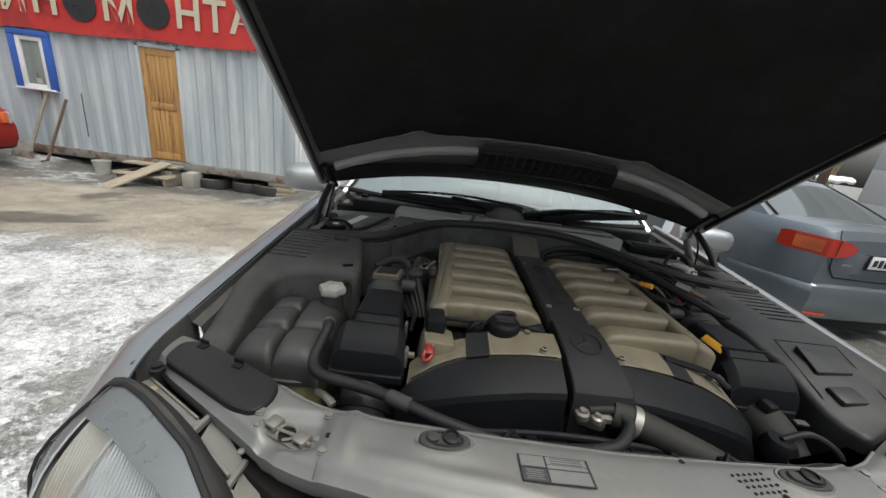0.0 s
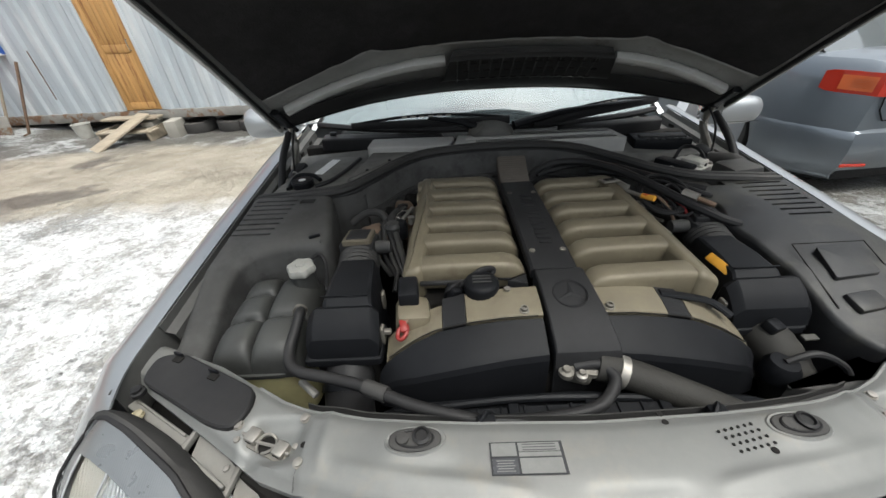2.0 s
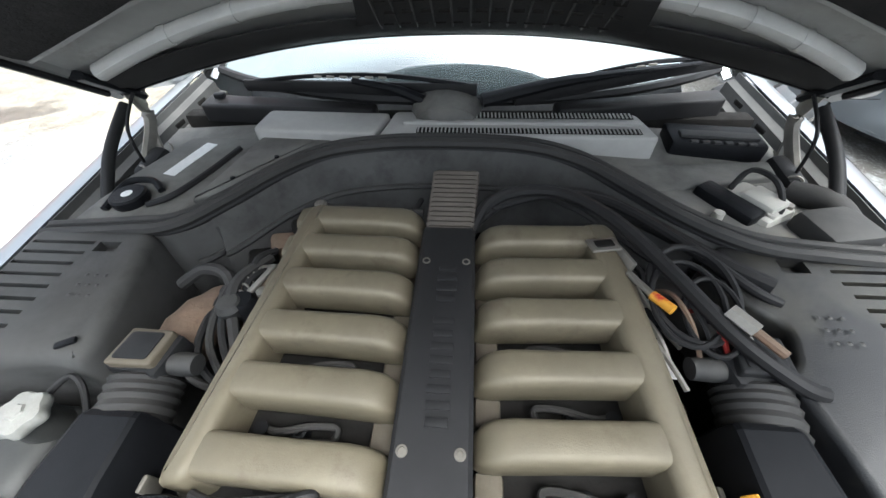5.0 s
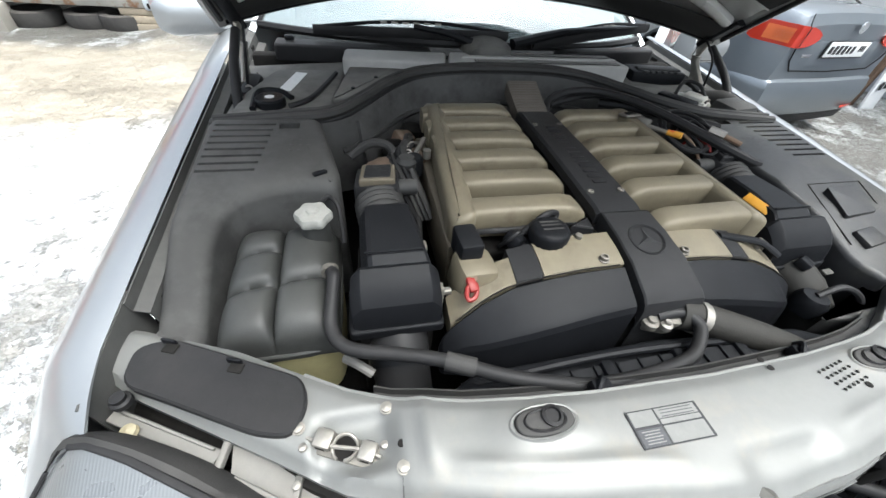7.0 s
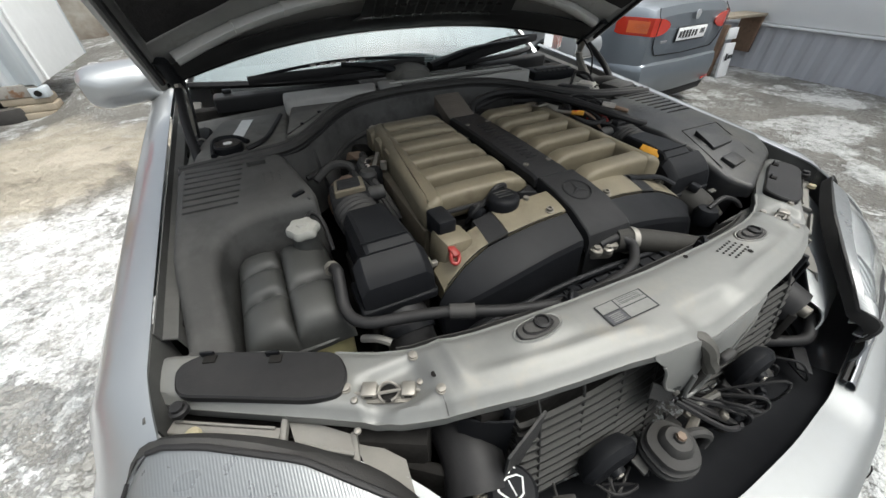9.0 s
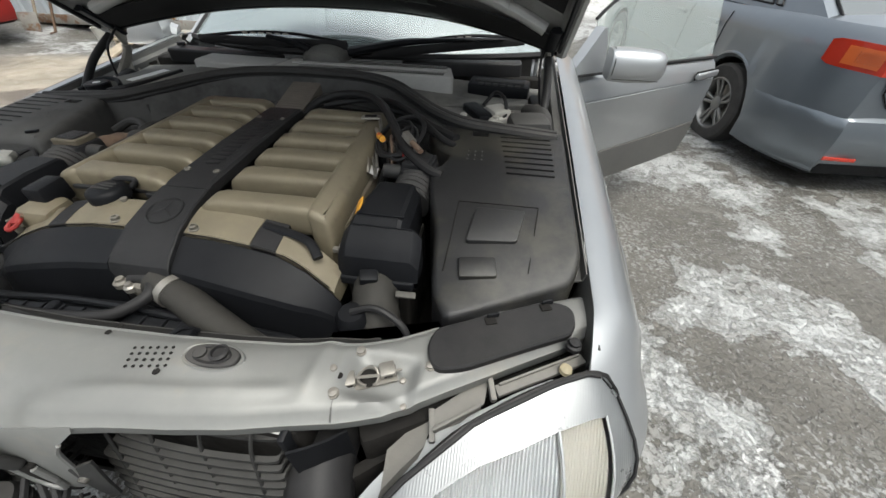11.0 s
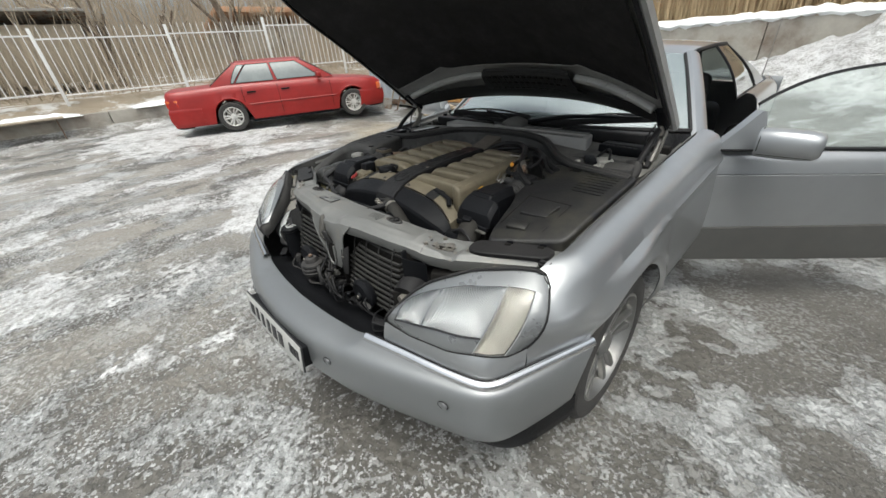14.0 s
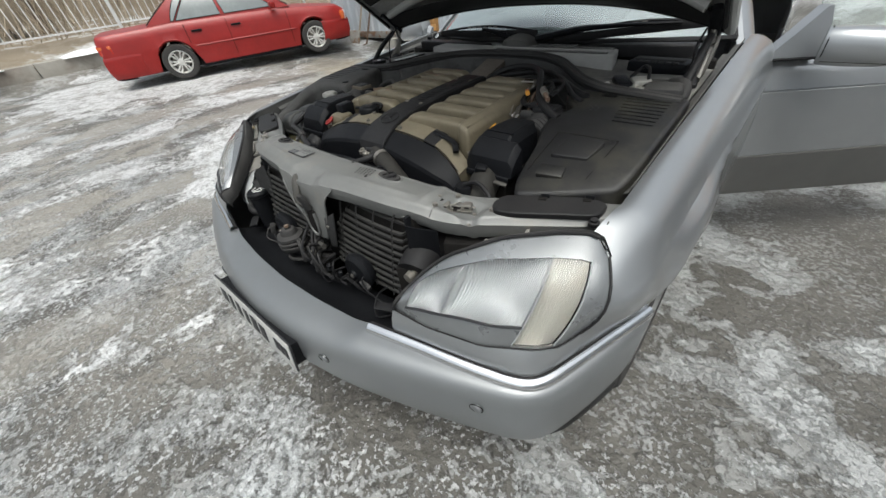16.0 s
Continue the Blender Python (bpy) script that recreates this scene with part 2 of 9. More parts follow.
vw_paint = mat("grey_blue_paint", (0.165, 0.188, 0.212), 0.30, 0.6, 0.05, 2.0, 0.02, 900, coat=0.8, dust=0.15, dust_col=(0.25, 0.24, 0.22))
tail_red = mat("tail_lamp_red", (0.46, 0.035, 0.018), 0.15, 0, 0.06, 12.0, 0.0, coat=1.0)
tail_orange = mat("tail_lamp_orange", (0.62, 0.13, 0.035), 0.15, 0, 0.06, 12.0, 0.0, coat=1.0)
dark_glass = mat("dark_car_glass", (0.07, 0.08, 0.08), 0.05, 0, 0.1, 3.0, 0.0, coat=1.0)
cont_paint = mat("weathered_container_paint", (0.42, 0.46, 0.49), 0.6, 0.1, 0.09, 1.2, 0.1, 80, other=(0.55, 0.57, 0.58), other_amt=0.55, other_scale=1.5, spread=0.25, stretch=(2.5, 1, 0.35))
cont_bar = mat("grey_beam", (0.24, 0.23, 0.21), 0.8, 0.1, 0.2, 3.0, 0.3, 50, other=(0.16, 0.09, 0.05), other_amt=0.3, other_scale=5)
pine = mat("varnished_pine", (0.50, 0.28, 0.10), 0.5, 0, 0.2, 4.0, 0.2, 60, other=(0.22, 0.09, 0.03), other_amt=0.2, other_scale=3, stretch=(6, 1, 0.5), each=0.25)
old_wood = mat("weathered_wood", (0.33, 0.28, 0.21), 0.8, 0, 0.2, 5.0, 0.4, 60, stretch=(1, 6, 1), each=0.3)
blue_paint = mat("blue_paint", (0.035, 0.11, 0.42), 0.5, 0, 0.1, 6.0, 0.1)
white_pvc = mat("white_pvc", (0.72, 0.73, 0.73), 0.4, 0, 0.04, 6.0, 0.03)
curtain = mat("pale_curtain", (0.42, 0.43, 0.41), 0.7, 0, 0.12, 5.0, 0.05)
banner_red = mat("red_banner", (0.52, 0.035, 0.03), 0.55, 0, 0.10, 2.0, 0.1, 40, other=(0.34, 0.03, 0.03), other_amt=0.25, other_scale=1.5)
banner_sand = mat("sand_coloured_letters", (0.55, 0.50, 0.38), 0.6, 0, 0.08, 8.0, 0.0)
fence_paint = mat("grey_white_fence_paint", (0.72, 0.72, 0.71), 0.55, 0.2, 0.10, 4.0, 0.1)
concrete = mat("stained_concrete", (0.34, 0.32, 0.28), 0.9, 0, 0.2, 1.2, 0.5, 25, other=(0.16, 0.12, 0.09), other_amt=0.4, other_scale=0.8, spread=0.2, each=0.2)
brick_mat = mat("orange_brick_wall", (0.42, 0.24, 0.14), 0.9, 0, 0.2, 1.0, 0.4, 12, each=0.25)
panel_grey = mat("grey_wall_panel", (0.66, 0.67, 0.675), 0.5, 0.1, 0.05, 0.8, 0.05, 60, each=0.06)
clad_grey = mat("grey_corrugated_cladding", (0.40, 0.41, 0.44), 0.5, 0.2, 0.06, 0.8, 0.05, 60)
snow_pure = mat("old_snow", (0.78, 0.80, 0.80), 0.75, 0, 0.05, 1.5, 0.6, 12, other=(0.50, 0.48, 0.44), other_amt=0.25, other_scale=1.5, spread=0.25)
bark = mat("bark", (0.16, 0.125, 0.095), 0.9, 0, 0.25, 6.0, 0.6, 20)
twig_mat = mat("bare_twigs", (0.36, 0.30, 0.225), 0.9, 0, 0.25, 2.0, 0.0)
dry_grass = mat("dry_reeds", (0.42, 0.32, 0.19), 0.9, 0, 0.25, 1.0, 0.0)


# ---------------- mesh helpers ----------------
def thing(name, label, category, group="", kind="", at=None):
    ob = tagged(new(name), label, category, group, kind)
    ob.empty_display_size = 0.1
    if at is not None:
        ob.matrix_world = at
    return ob


def link(name, bm, material, parent=None, label="", smooth=True, sharp=38):
    bmesh.ops.recalc_face_normals(bm, faces=bm.faces[:])
    for e in bm.edges:
        if len(e.link_faces) == 2:
            e.smooth = e.calc_face_angle(0) < radians(sharp)
    for f in bm.faces:
        f.smooth = smooth
    me = bpy.data.meshes.new(name)
    bm.to_mesh(me)
    bm.free()
    for x in material if isinstance(material, (list, tuple)) else (material,):
        me.materials.append(x)
    ob = new(name, me)
    if parent is not None:
        ob.parent = parent
    if label:
        ob["label"] = label
    return ob


def part(name, bm, material, parent, label="", smooth=True, sharp=38):
    return link(name, bm, material, parent, label, smooth, sharp)


def smooth_path(pts, n=6):
    """Catmull-Rom through the points."""
    p = [Vector(q) for q in pts]
    out = []
    for i in range(len(p) - 1):
        a, b, c, d = p[max(i - 1, 0)], p[i], p[i + 1], p[min(i + 2, len(p) - 1)]
        for k in range(n):
            t = k / n
            out.append(0.5 * (2 * b + (c - a) * t + (2 * a - 5 * b + 4 * c - d) * t * t + (3 * b - 3 * c + d - a) * t**3))
    return out + [p[-1]]


def rings(bm, loops, closed=True, caps=True):
    """Skin over rings with equal numbers of points."""
    vs = [[bm.verts.new(p) for p in ring] for ring in loops]
    m = len(vs[0])
    for a, b in zip(vs, vs[1:]):
        for i in range(m if closed else m - 1):
            j = (i + 1) % m
            bm.faces.new((a[i], a[j], b[j], b[i]))
    if caps and closed:
        bm.faces.new(vs[0][::-1])
        bm.faces.new(vs[-1])
    return vs


def tube(pts, r, seg=10, n=6, bm=None, flat=1.0, ribs=0.0, rough_path=False):
    """A pipe of radius r (or a list of radii) along a path; flat squeezes it upright; ribs makes it a bellows."""
    bm = bm or bmesh.new()
    p = [Vector(q) for q in pts] if rough_path else smooth_path(pts, n)
    up, loops = Vector((0, 0, 1)), []
    for i, c in enumerate(p):
        d = (p[min(i + 1, len(p) - 1)] - p[max(i - 1, 0)]).normalized()
        side = d.cross(up)
        side = side.normalized() if side.length > 0.05 else Vector((1, 0, 0))
        over = side.cross(d)
        f = i / max(1, len(p) - 1)
        rr = r if not isinstance(r, (list, tuple)) else float(np.interp(f, np.linspace(0, 1, len(r)), r))
        rr *= 1 + ribs * (1 if i % 2 else -1)
        loops.append([c + side * rr * math.cos(a) + over * rr * flat * math.sin(a) for a in (2 * math.pi * k / seg for k in range(seg))])
    rings(bm, loops)
    return bm


def box(size, at, bevel=0.006, turn=None, bm=None, seg=2):
    own = bmesh.new()
    bmesh.ops.create_cube(own, size=1.0, matrix=Matrix.Diagonal((*size, 1)))
    if bevel:
        bmesh.ops.bevel(own, geom=own.edges[:], offset=min(bevel, min(size) * 0.45), segments=seg, profile=0.5, affect="EDGES")
    m = Matrix.Translation(at) @ (turn.to_4x4() if turn is not None else Matrix())
    bmesh.ops.transform(own, matrix=m, verts=own.verts[:])
    return merge(bm, own)


def merge(bm, own):
    if bm is None:
        return own
    me = bpy.data.meshes.new("join")
    own.to_mesh(me)
    own.free()
    bm.from_mesh(me)
    bpy.data.meshes.remove(me)
    return bm


def rot(rx=0, ry=0, rz=0):
    return Euler((radians(rx), radians(ry), radians(rz))).to_matrix()


def lathe(profile, at=(0, 0, 0), axis="z", seg=24, bm=None, wob=0.0, lobes=5, caps=True):
    """profile: radius and height; turned about the axis through at."""
    bm = bm or bmesh.new()
    loops = []
    for r, h in profile:
        ring = []
        for k in range(seg):
            a = 2 * math.pi * k / seg
            q = r * (1 + wob * math.cos(lobes * a))
            u, v = q * math.cos(a), q * math.sin(a)
            ring.append(Vector(at) + Vector({"z": (u, v, h), "y": (u, h, v), "x": (h, u, v)}[axis]))
        loops.append(ring)
    rings(bm, loops, caps=caps)
    return bm


def fillet(poly, r, n=4):
    """Rounds the corners of a plan polygon."""
    out, m = [], len(poly)
    for i in range(m):
        a, b, c = (Vector(poly[j % m]).to_2d() for j in (i - 1, i, i + 1))
        q = min(r, (a - b).length * 0.45, (c - b).length * 0.45)
        s, e = b + (a - b).normalized() * q, b + (c - b).normalized() * q
        for k in range(n + 1):
            t = k / n
            out.append(s * (1 - t) ** 2 + b * 2 * t * (1 - t) + e * t * t)
    return out


def inset(poly, d):
    m, out = len(poly), []
    area = sum(poly[i].x * poly[(i + 1) % m].y - poly[(i + 1) % m].x * poly[i].y for i in range(m))
    sgn = 1 if area > 0 else -1
    for i in range(m):
        a, b, c = poly[i - 1], poly[i], poly[(i + 1) % m]
        t = (c - a)
        nrm = Vector((-t.y, t.x)).normalized() * sgn if t.length > 1e-9 else Vector((0, 0))
        out.append(b + nrm * d)
    return out


def rprism(poly, z0, z1, r=0.012, corner=0.02, slope=None, holes=(), bm=None, draft=0.0, deep=0.012, n=4):
    """A moulded cover: plan polygon with rounded corners and a rounded top edge. slope(x, y) is added to the top's height;
    holes are rectangles (x0, y0, x1, y1) sunk into the top."""
    bm = bm or bmesh.new()
    p = fillet(poly, corner, n) if corner else [Vector(q) for q in poly]
    s = slope or (lambda x, y: 0.0)
    loops = [[Vector((q.x, q.y, z0)) for q in inset(p, -draft)], [Vector((q.x, q.y, z1 - r + s(q.x, q.y))) for q in p]]
    for k in (1, 2, 3):
        a = k / 3 * math.pi / 2
        loops.append([Vector((q.x, q.y, z1 - r + r * math.sin(a) + s(q.x, q.y))) for q in inset(p, r * (1 - math.cos(a)))])
    vs = rings(bm, loops, caps=False)
    bm.faces.new(vs[0][::-1])
    if not holes:
        bm.faces.new(vs[-1])
        return bm
    edges = [bm.edges.get((a, b)) for a, b in zip(vs[-1], vs[-1][1:] + vs[-1][:1])]
    for x0, y0, x1, y1 in holes:
        q = [(x0, y0), (x1, y0), (x1, y1), (x0, y1)]
        top = [bm.verts.new((x, y, z1 + s(x, y))) for x, y in q]
        low = [bm.verts.new((x, y, z1 + s(x, y) - deep)) for x, y in q]
        edges += [bm.edges.new((top[i], top[(i + 1) % 4])) for i in range(4)]
        for i in range(4):
            j = (i + 1) % 4
            bm.faces.new((top[i], top[j], low[j], low[i]))
        bm.faces.new(low)
    bmesh.ops.triangle_fill(bm, use_beauty=True, edges=edges)
    return bm


def sheet(rows, thick=0.0, bm=None):
    """A skin over a grid of points, given thickness."""
    own = bmesh.new()
    rings(own, rows, closed=False, caps=False)
    if thick:
        bmesh.ops.recalc_face_normals(own, faces=own.faces[:])
        bmesh.ops.solidify(own, geom=own.faces[:], thickness=thick)
    return merge(bm, own)


def mirrored(bm):
    bmesh.ops.transform(bm, matrix=Matrix.Diagonal((-1, 1, 1, 1)), verts=bm.verts[:])
    bmesh.ops.reverse_faces(bm, faces=bm.faces[:])
    return bm


def sided(s, bm):
    return bm if s > 0 else mirrored(bm)


def lerp_table(table, t):
    k = [row[0] for row in table]
    return [float(np.interp(t, k, [row[j] for row in table])) for j in range(1, len(table[0]))]


def smoothstep(x, a, b):
    t = min(1.0, max(0.0, (x - a) / (b - a)))
    return t * t * (3 - 2 * t)

# ---------------- ground ----------------
def ground_z(x, y):
    fall = -0.052 * min(6.2, max(0.0, y - 1.0)) * smoothstep(x, -9.0, -5.0) * (1 - smoothstep(x, 0.8, 2.6) * 0.85)
    bank = 0.74 * smoothstep(-x, 12.6, 14.0) + 0.4 * smoothstep(-x, 16, 30)
    rough = 0.012 * noise.noise((x * 1.3, y * 1.3, 0)) + 0.008 * noise.noise((x * 4.1, y * 4.1, 3)) + 0.004 * noise.noise((x * 11, y * 11, 5))
    pile = 1.5 * math.exp(-(((x - 1.9) / 2.6) ** 2 + ((y - 12.4) / 2.3) ** 2)) + 0.5 * math.exp(-(((x + 2.2) / 1.6) ** 2 + ((y - 12.2) / 1.5) ** 2))
    pile += 0.55 * math.exp(-(((x + 2.5) / 0.5) ** 2 + ((y - 7.3) / 1.0) ** 2)) + 0.5 * math.exp(-(((x + 10.2) / 0.8) ** 2 + ((y - 8.2) / 0.9) ** 2))
    pile *= 1 + 0.25 * noise.noise((x * 2, y * 2, 7)) + 0.12 * noise.noise((x * 6, y * 6, 9))
    return fall + bank + rough * (1 - 0.9 * smoothstep(abs(x) + abs(y), 60, 120)) + pile


def spaced(lo, hi, fine_lo, fine_hi, fine, far):
    a = list(np.arange(fine_lo, fine_hi + 1e-6, fine))
    step, v = fine, a[-1]
    while v < hi:
        step = min(step * 1.16, far)
        v += step
        a.append(v)
    step, v = fine, a[0]
    while v > lo:
        step = min(step * 1.16, far)
        v -= step
        a.insert(0, v)
    return a


def ground_material():
    m = bpy.data.materials.new("ice_snow_and_wet_dirt")
    m.use_nodes = True
    n, l = m.node_tree.nodes, m.node_tree.links
    b = n["Principled BSDF"]
    tc = n.new("ShaderNodeTexCoord")

    def tex(s, detail=8.0, roughness=0.62, dist=0.0, stretch=None):
        t = n.new("ShaderNodeTexNoise")
        t.inputs["Scale"].default_value, t.inputs["Detail"].default_value = s, detail
        t.inputs["Roughness"].default_value, t.inputs["Distortion"].default_value = roughness, dist
        if stretch:
            mp = n.new("ShaderNodeMapping")
            mp.inputs["Rotation"].default_value, mp.inputs["Scale"].default_value = (0, 0, radians(-22)), stretch
            l.new(tc.outputs["Object"], mp.inputs["Vector"])
            l.new(mp.outputs[0], t.inputs["Vector"])
        else:
            l.new(tc.outputs["Object"], t.inputs["Vector"])
        return t.outputs["Fac"]

    def maths(op, a, c):
        x = n.new("ShaderNodeMath")
        x.operation = op
        for sock, v in zip(x.inputs, (a, c)):
            if hasattr(v, "links"):
                l.new(v, sock)
            else:
                sock.default_value = v
        return x.outputs[0]

    def ramp(sock, lo, hi, a=0.0, z=1.0):
        r = n.new("ShaderNodeMapRange")
        for k, v in zip(("From Min", "From Max", "To Min", "To Max"), (lo, hi, a, z)):
            r.inputs[k].default_value = v
        l.new(sock, r.inputs["Value"])
        return r.outputs[0]

    def mix(f, a, c):
        x = n.new("ShaderNodeMix")
        x.data_type = "RGBA"
        for sock, v in ((x.inputs[0], f), (x.inputs[6], a), (x.inputs[7], c)):
            if hasattr(v, "links"):
                l.new(v, sock)
            else:
                sock.default_value = v if isinstance(v, float) else (*v, 1.0)
        return x.outputs[2]

    sep = n.new("ShaderNodeSeparateXYZ")
    l.new(tc.outputs["Object"], sep.inputs[0])

    def zone(cx, cy, rx, ry, soft=0.5):
        dx, dy = maths("DIVIDE", maths("SUBTRACT", sep.outputs[0], cx), rx), maths("DIVIDE", maths("SUBTRACT", sep.outputs[1], cy), ry)
        d = maths("ADD", maths("MULTIPLY", dx, dx), maths("MULTIPLY", dy, dy))
        d = maths("ADD", d, maths("MULTIPLY", maths("SUBTRACT", tex(1.1, 6), 0.5), 2.2))
        return ramp(d, 1.0 + soft, 1.0 - soft)

    def level(sock, at, soft=0.012):
        return ramp(sock, at - soft, at + soft)

    dirt = mix(ramp(tex(2.2), 0.35, 0.65), (0.095, 0.089, 0.077), (0.150, 0.141, 0.124))
    dirt = mix(ramp(tex(48, 5, 0.7), 0.42, 0.66, 0, 0.55), dirt, (0.10, 0.092, 0.08))
    ice = mix(ramp(tex(4, 9, 0.7), 0.35, 0.65), (0.235, 0.232, 0.220), (0.335, 0.336, 0.326))
    snow = mix(ramp(maths("ADD", maths("MULTIPLY", tex(5, 8, 0.7), 0.45), maths("MULTIPLY", tex(26, 8, 0.8, 0.2), 0.55)), 0.43, 0.53), (0.33, 0.32, 0.30), (0.72, 0.72, 0.71))
    sand = mix(ramp(tex(1.7), 0.35, 0.65), (0.30, 0.265, 0.205), (0.46, 0.415, 0.335))
    z_snow = zone(-2.6, 2.5, 1.9, 1.7)
    z_sand = zone(-3.9, 4.7, 2.7, 1.35, 0.35)
    z_track = zone(-6.5, 0.5, 5.5, 4.2)
    z_wet = zone(2.9, 1.6, 2.6, 2.6)
    z_front = zone(-0.6, -1.7, 6.5, 2.3)
    z_far = zone(-9.5, 2.0, 2.5, 2.0)
    # plates of grey ice with ragged, sharp edges on the wet dirt
    coarse, ragged = tex(1.5, 8, 0.56, 0.5), tex(7.0, 8, 0.62, 0.3)
    plates = maths("ADD", maths("MULTIPLY", coarse, 0.70), maths("MULTIPLY", ragged, 0.30))
    shift = maths("ADD", maths("MULTIPLY", z_snow, 0.10), maths("MULTIPLY", z_front, 0.015))
    bare = level(maths("ADD", plates, shift), 0.513, 0.005)
    col = mix(bare, dirt, ice)
    # a second, paler skin of frozen slush inside the plates
    slush = level(maths("ADD", plates, maths("MULTIPLY", maths("SUBTRACT", tex(16, 9, 0.72, 0.15), 0.5), 0.42)), 0.560, 0.008)
    col = mix(maths("MULTIPLY", slush, maths("SUBTRACT", 0.85, maths("MULTIPLY", z_wet, 0.35))), col, (0.50, 0.51, 0.505))
    # crumbled ice in front of the car: pale lumps and dark pits
    lump = level(maths("ADD", tex(24, 6, 0.62, 0.15), maths("MULTIPLY", maths("SUBTRACT", tex(1.6, 7, 0.65), 0.5), 0.60)), 0.545, 0.010)
    fleck = level(maths("ADD", tex(52, 4, 0.6, 0.15), maths("MULTIPLY", maths("SUBTRACT", tex(2.1, 6, 0.65), 0.5), 0.60)), 0.575, 0.012)
    heap = maths("ADD", 0.08, maths("MULTIPLY", z_front, 0.55))
    col = mix(maths("MULTIPLY", lump, heap), col, (0.42, 0.425, 0.415))
    col = mix(maths("MULTIPLY", fleck, maths("ADD", 0.26, maths("MULTIPLY", z_front, 0.50))), col, (0.62, 0.63, 0.625))
    pit = level(tex(34, 5, 0.62, 0.15), 0.425, -0.010)
    firm = maths("SUBTRACT", 1.0, maths("MULTIPLY", z_snow, 0.85))
    col = mix(maths("MULTIPLY", maths("MULTIPLY", pit, firm), maths("ADD", 0.18, maths("MULTIPLY", z_front, 0.52))), col, (0.085, 0.08, 0.07))
    # trodden snow and tan slush in streaks along the cars' way
    fine = maths("MULTIPLY", maths("SUBTRACT", tex(19, 9, 0.78), 0.5), 0.45)
    streak = maths("ADD", fine, tex(1.0, 9, 0.7, 0.3, (0.9, 0.6, 1)))
    tan = ramp(maths("ADD", fine, tex(1.3, 8, 0.66, 0.2, (1.2, 0.55, 1))), 0.470, 0.505)
    col = mix(maths("MULTIPLY", z_track, maths("MULTIPLY", tan, 0.7)), col, (0.37, 0.342, 0.295))
    lift = maths("ADD", maths("MULTIPLY", z_snow, 0.185), maths("ADD", maths("MULTIPLY", z_far, 0.15), maths("MULTIPLY", z_track, 0.135)))
    white = ramp(maths("ADD", streak, lift), 0.650, 0.680)
    col = mix(white, col, snow)
    col = mix(z_sand, col, sand)
    grit = ramp(tex(75, 6, 0.85), 0.58, 0.62)
    col = mix(maths("MULTIPLY", grit, 0.5), col, (0.12, 0.11, 0.095))
    puddle = maths("MULTIPLY", z_sand, ramp(tex(0.9, 7, 0.6, 0.5), 0.54, 0.60))
    col = mix(puddle, col, (0.16, 0.14, 0.115))
    height = ramp(sep.outputs[2], 0.05, 0.22)
    near_wall = ramp(sep.outputs[0], -12.0, -11.0)
    col = mix(maths("MULTIPLY", height, near_wall), col, snow)
    bank = ramp(sep.outputs[0], -12.4, -13.2)
    col = mix(bank, col, mix(ramp(tex(0.9), 0.52, 0.6), (0.30, 0.245, 0.175), (0.62, 0.61, 0.58)))
    l.new(col, b.inputs["Base Color"])
    wet = maths("MAXIMUM", maths("MULTIPLY", maths("SUBTRACT", 1.0, bare), 0.6), puddle)
    l.new(ramp(wet, 0, 1, 0.72, 0.30), b.inputs["Roughness"])
    bp = n.new("ShaderNodeBump")
    bp.inputs["Strength"].default_value, bp.inputs["Distance"].default_value = 0.9, 0.028
    rel = maths("ADD", maths("MULTIPLY", maths("SUBTRACT", maths("ADD", lump, fleck), pit), 0.30), maths("ADD", maths("MULTIPLY", tex(35, 6, 0.7), 0.4), maths("MULTIPLY", maths("ADD", maths("ADD", bare, slush), white), 0.30)))
    l.new(maths("ADD", rel, tex(9, 5)), bp.inputs["Height"])
    l.new(bp.outputs[0], b.inputs["Normal"])
    return m


xs = spaced(-420, 420, -4.5, 4.5, 0.09, 40)
ys = spaced(-420, 420, -2.2, 5.0, 0.09, 40)
ground = link("ground", sheet([[Vector((x, y, ground_z(x, y))) for x in xs] for y in ys]), ground_material())
tagged(ground, "trampled ice, dirty snow and wet sandy ground of a yard", "ground", kind="structure")


# ---------------- container workshop ----------------
CX0, CX1, CY, CZ0, CZ1 = -8.95, -3.18, 6.9, 0.10, 2.62
cabin_box = thing("container_workshop", "weathered pale grey-blue corrugated shipping container used as a tyre workshop", "container")


def corrugated(x0, x1, y, z0, z1, pitch=0.27, deep=0.036, gap=None):
    xs_, k = [], 0
    x = x0
    while x < x1:
        for dx, d in ((0, 0), (0.085, 0), (0.125, 1), (0.22, 1)):
            if x + dx * pitch / 0.26 < x1:
                xs_.append((x + dx * pitch / 0.26, d * deep))
        x += pitch
    xs_.append((x1, 0))
    return [[Vector((a, y + d, z)) for a, d in xs_] for z in (z0, z1)]


DX0, DX1, DZ0, DZ1 = -5.80, -5.16, 0.14, 2.03
part("front_wall", sheet(corrugated(CX0, DX0 - 0.05, CY, CZ0, 2.45), 0.004), cont_paint, cabin_box, smooth=False)
part("front_wall", sheet(corrugated(DX1 + 0.05, CX1 - 0.1, CY, CZ0, 2.45), 0.004), cont_paint, cabin_box, smooth=False)
part("front_wall", sheet(corrugated(DX0 - 0.05, DX1 + 0.05, CY, DZ1 + 0.05, 2.45), 0.004), cont_paint, cabin_box, smooth=False)
part("corner_post", box((0.14, 0.16, 2.45), (CX1 - 0.05, CY + 0.06, 1.32), 0.01), cont_paint, cabin_box)
part("corner_post", box((0.14, 0.16, 2.45), (CX0, CY + 0.06, 1.32), 0.01), cont_paint, cabin_box)
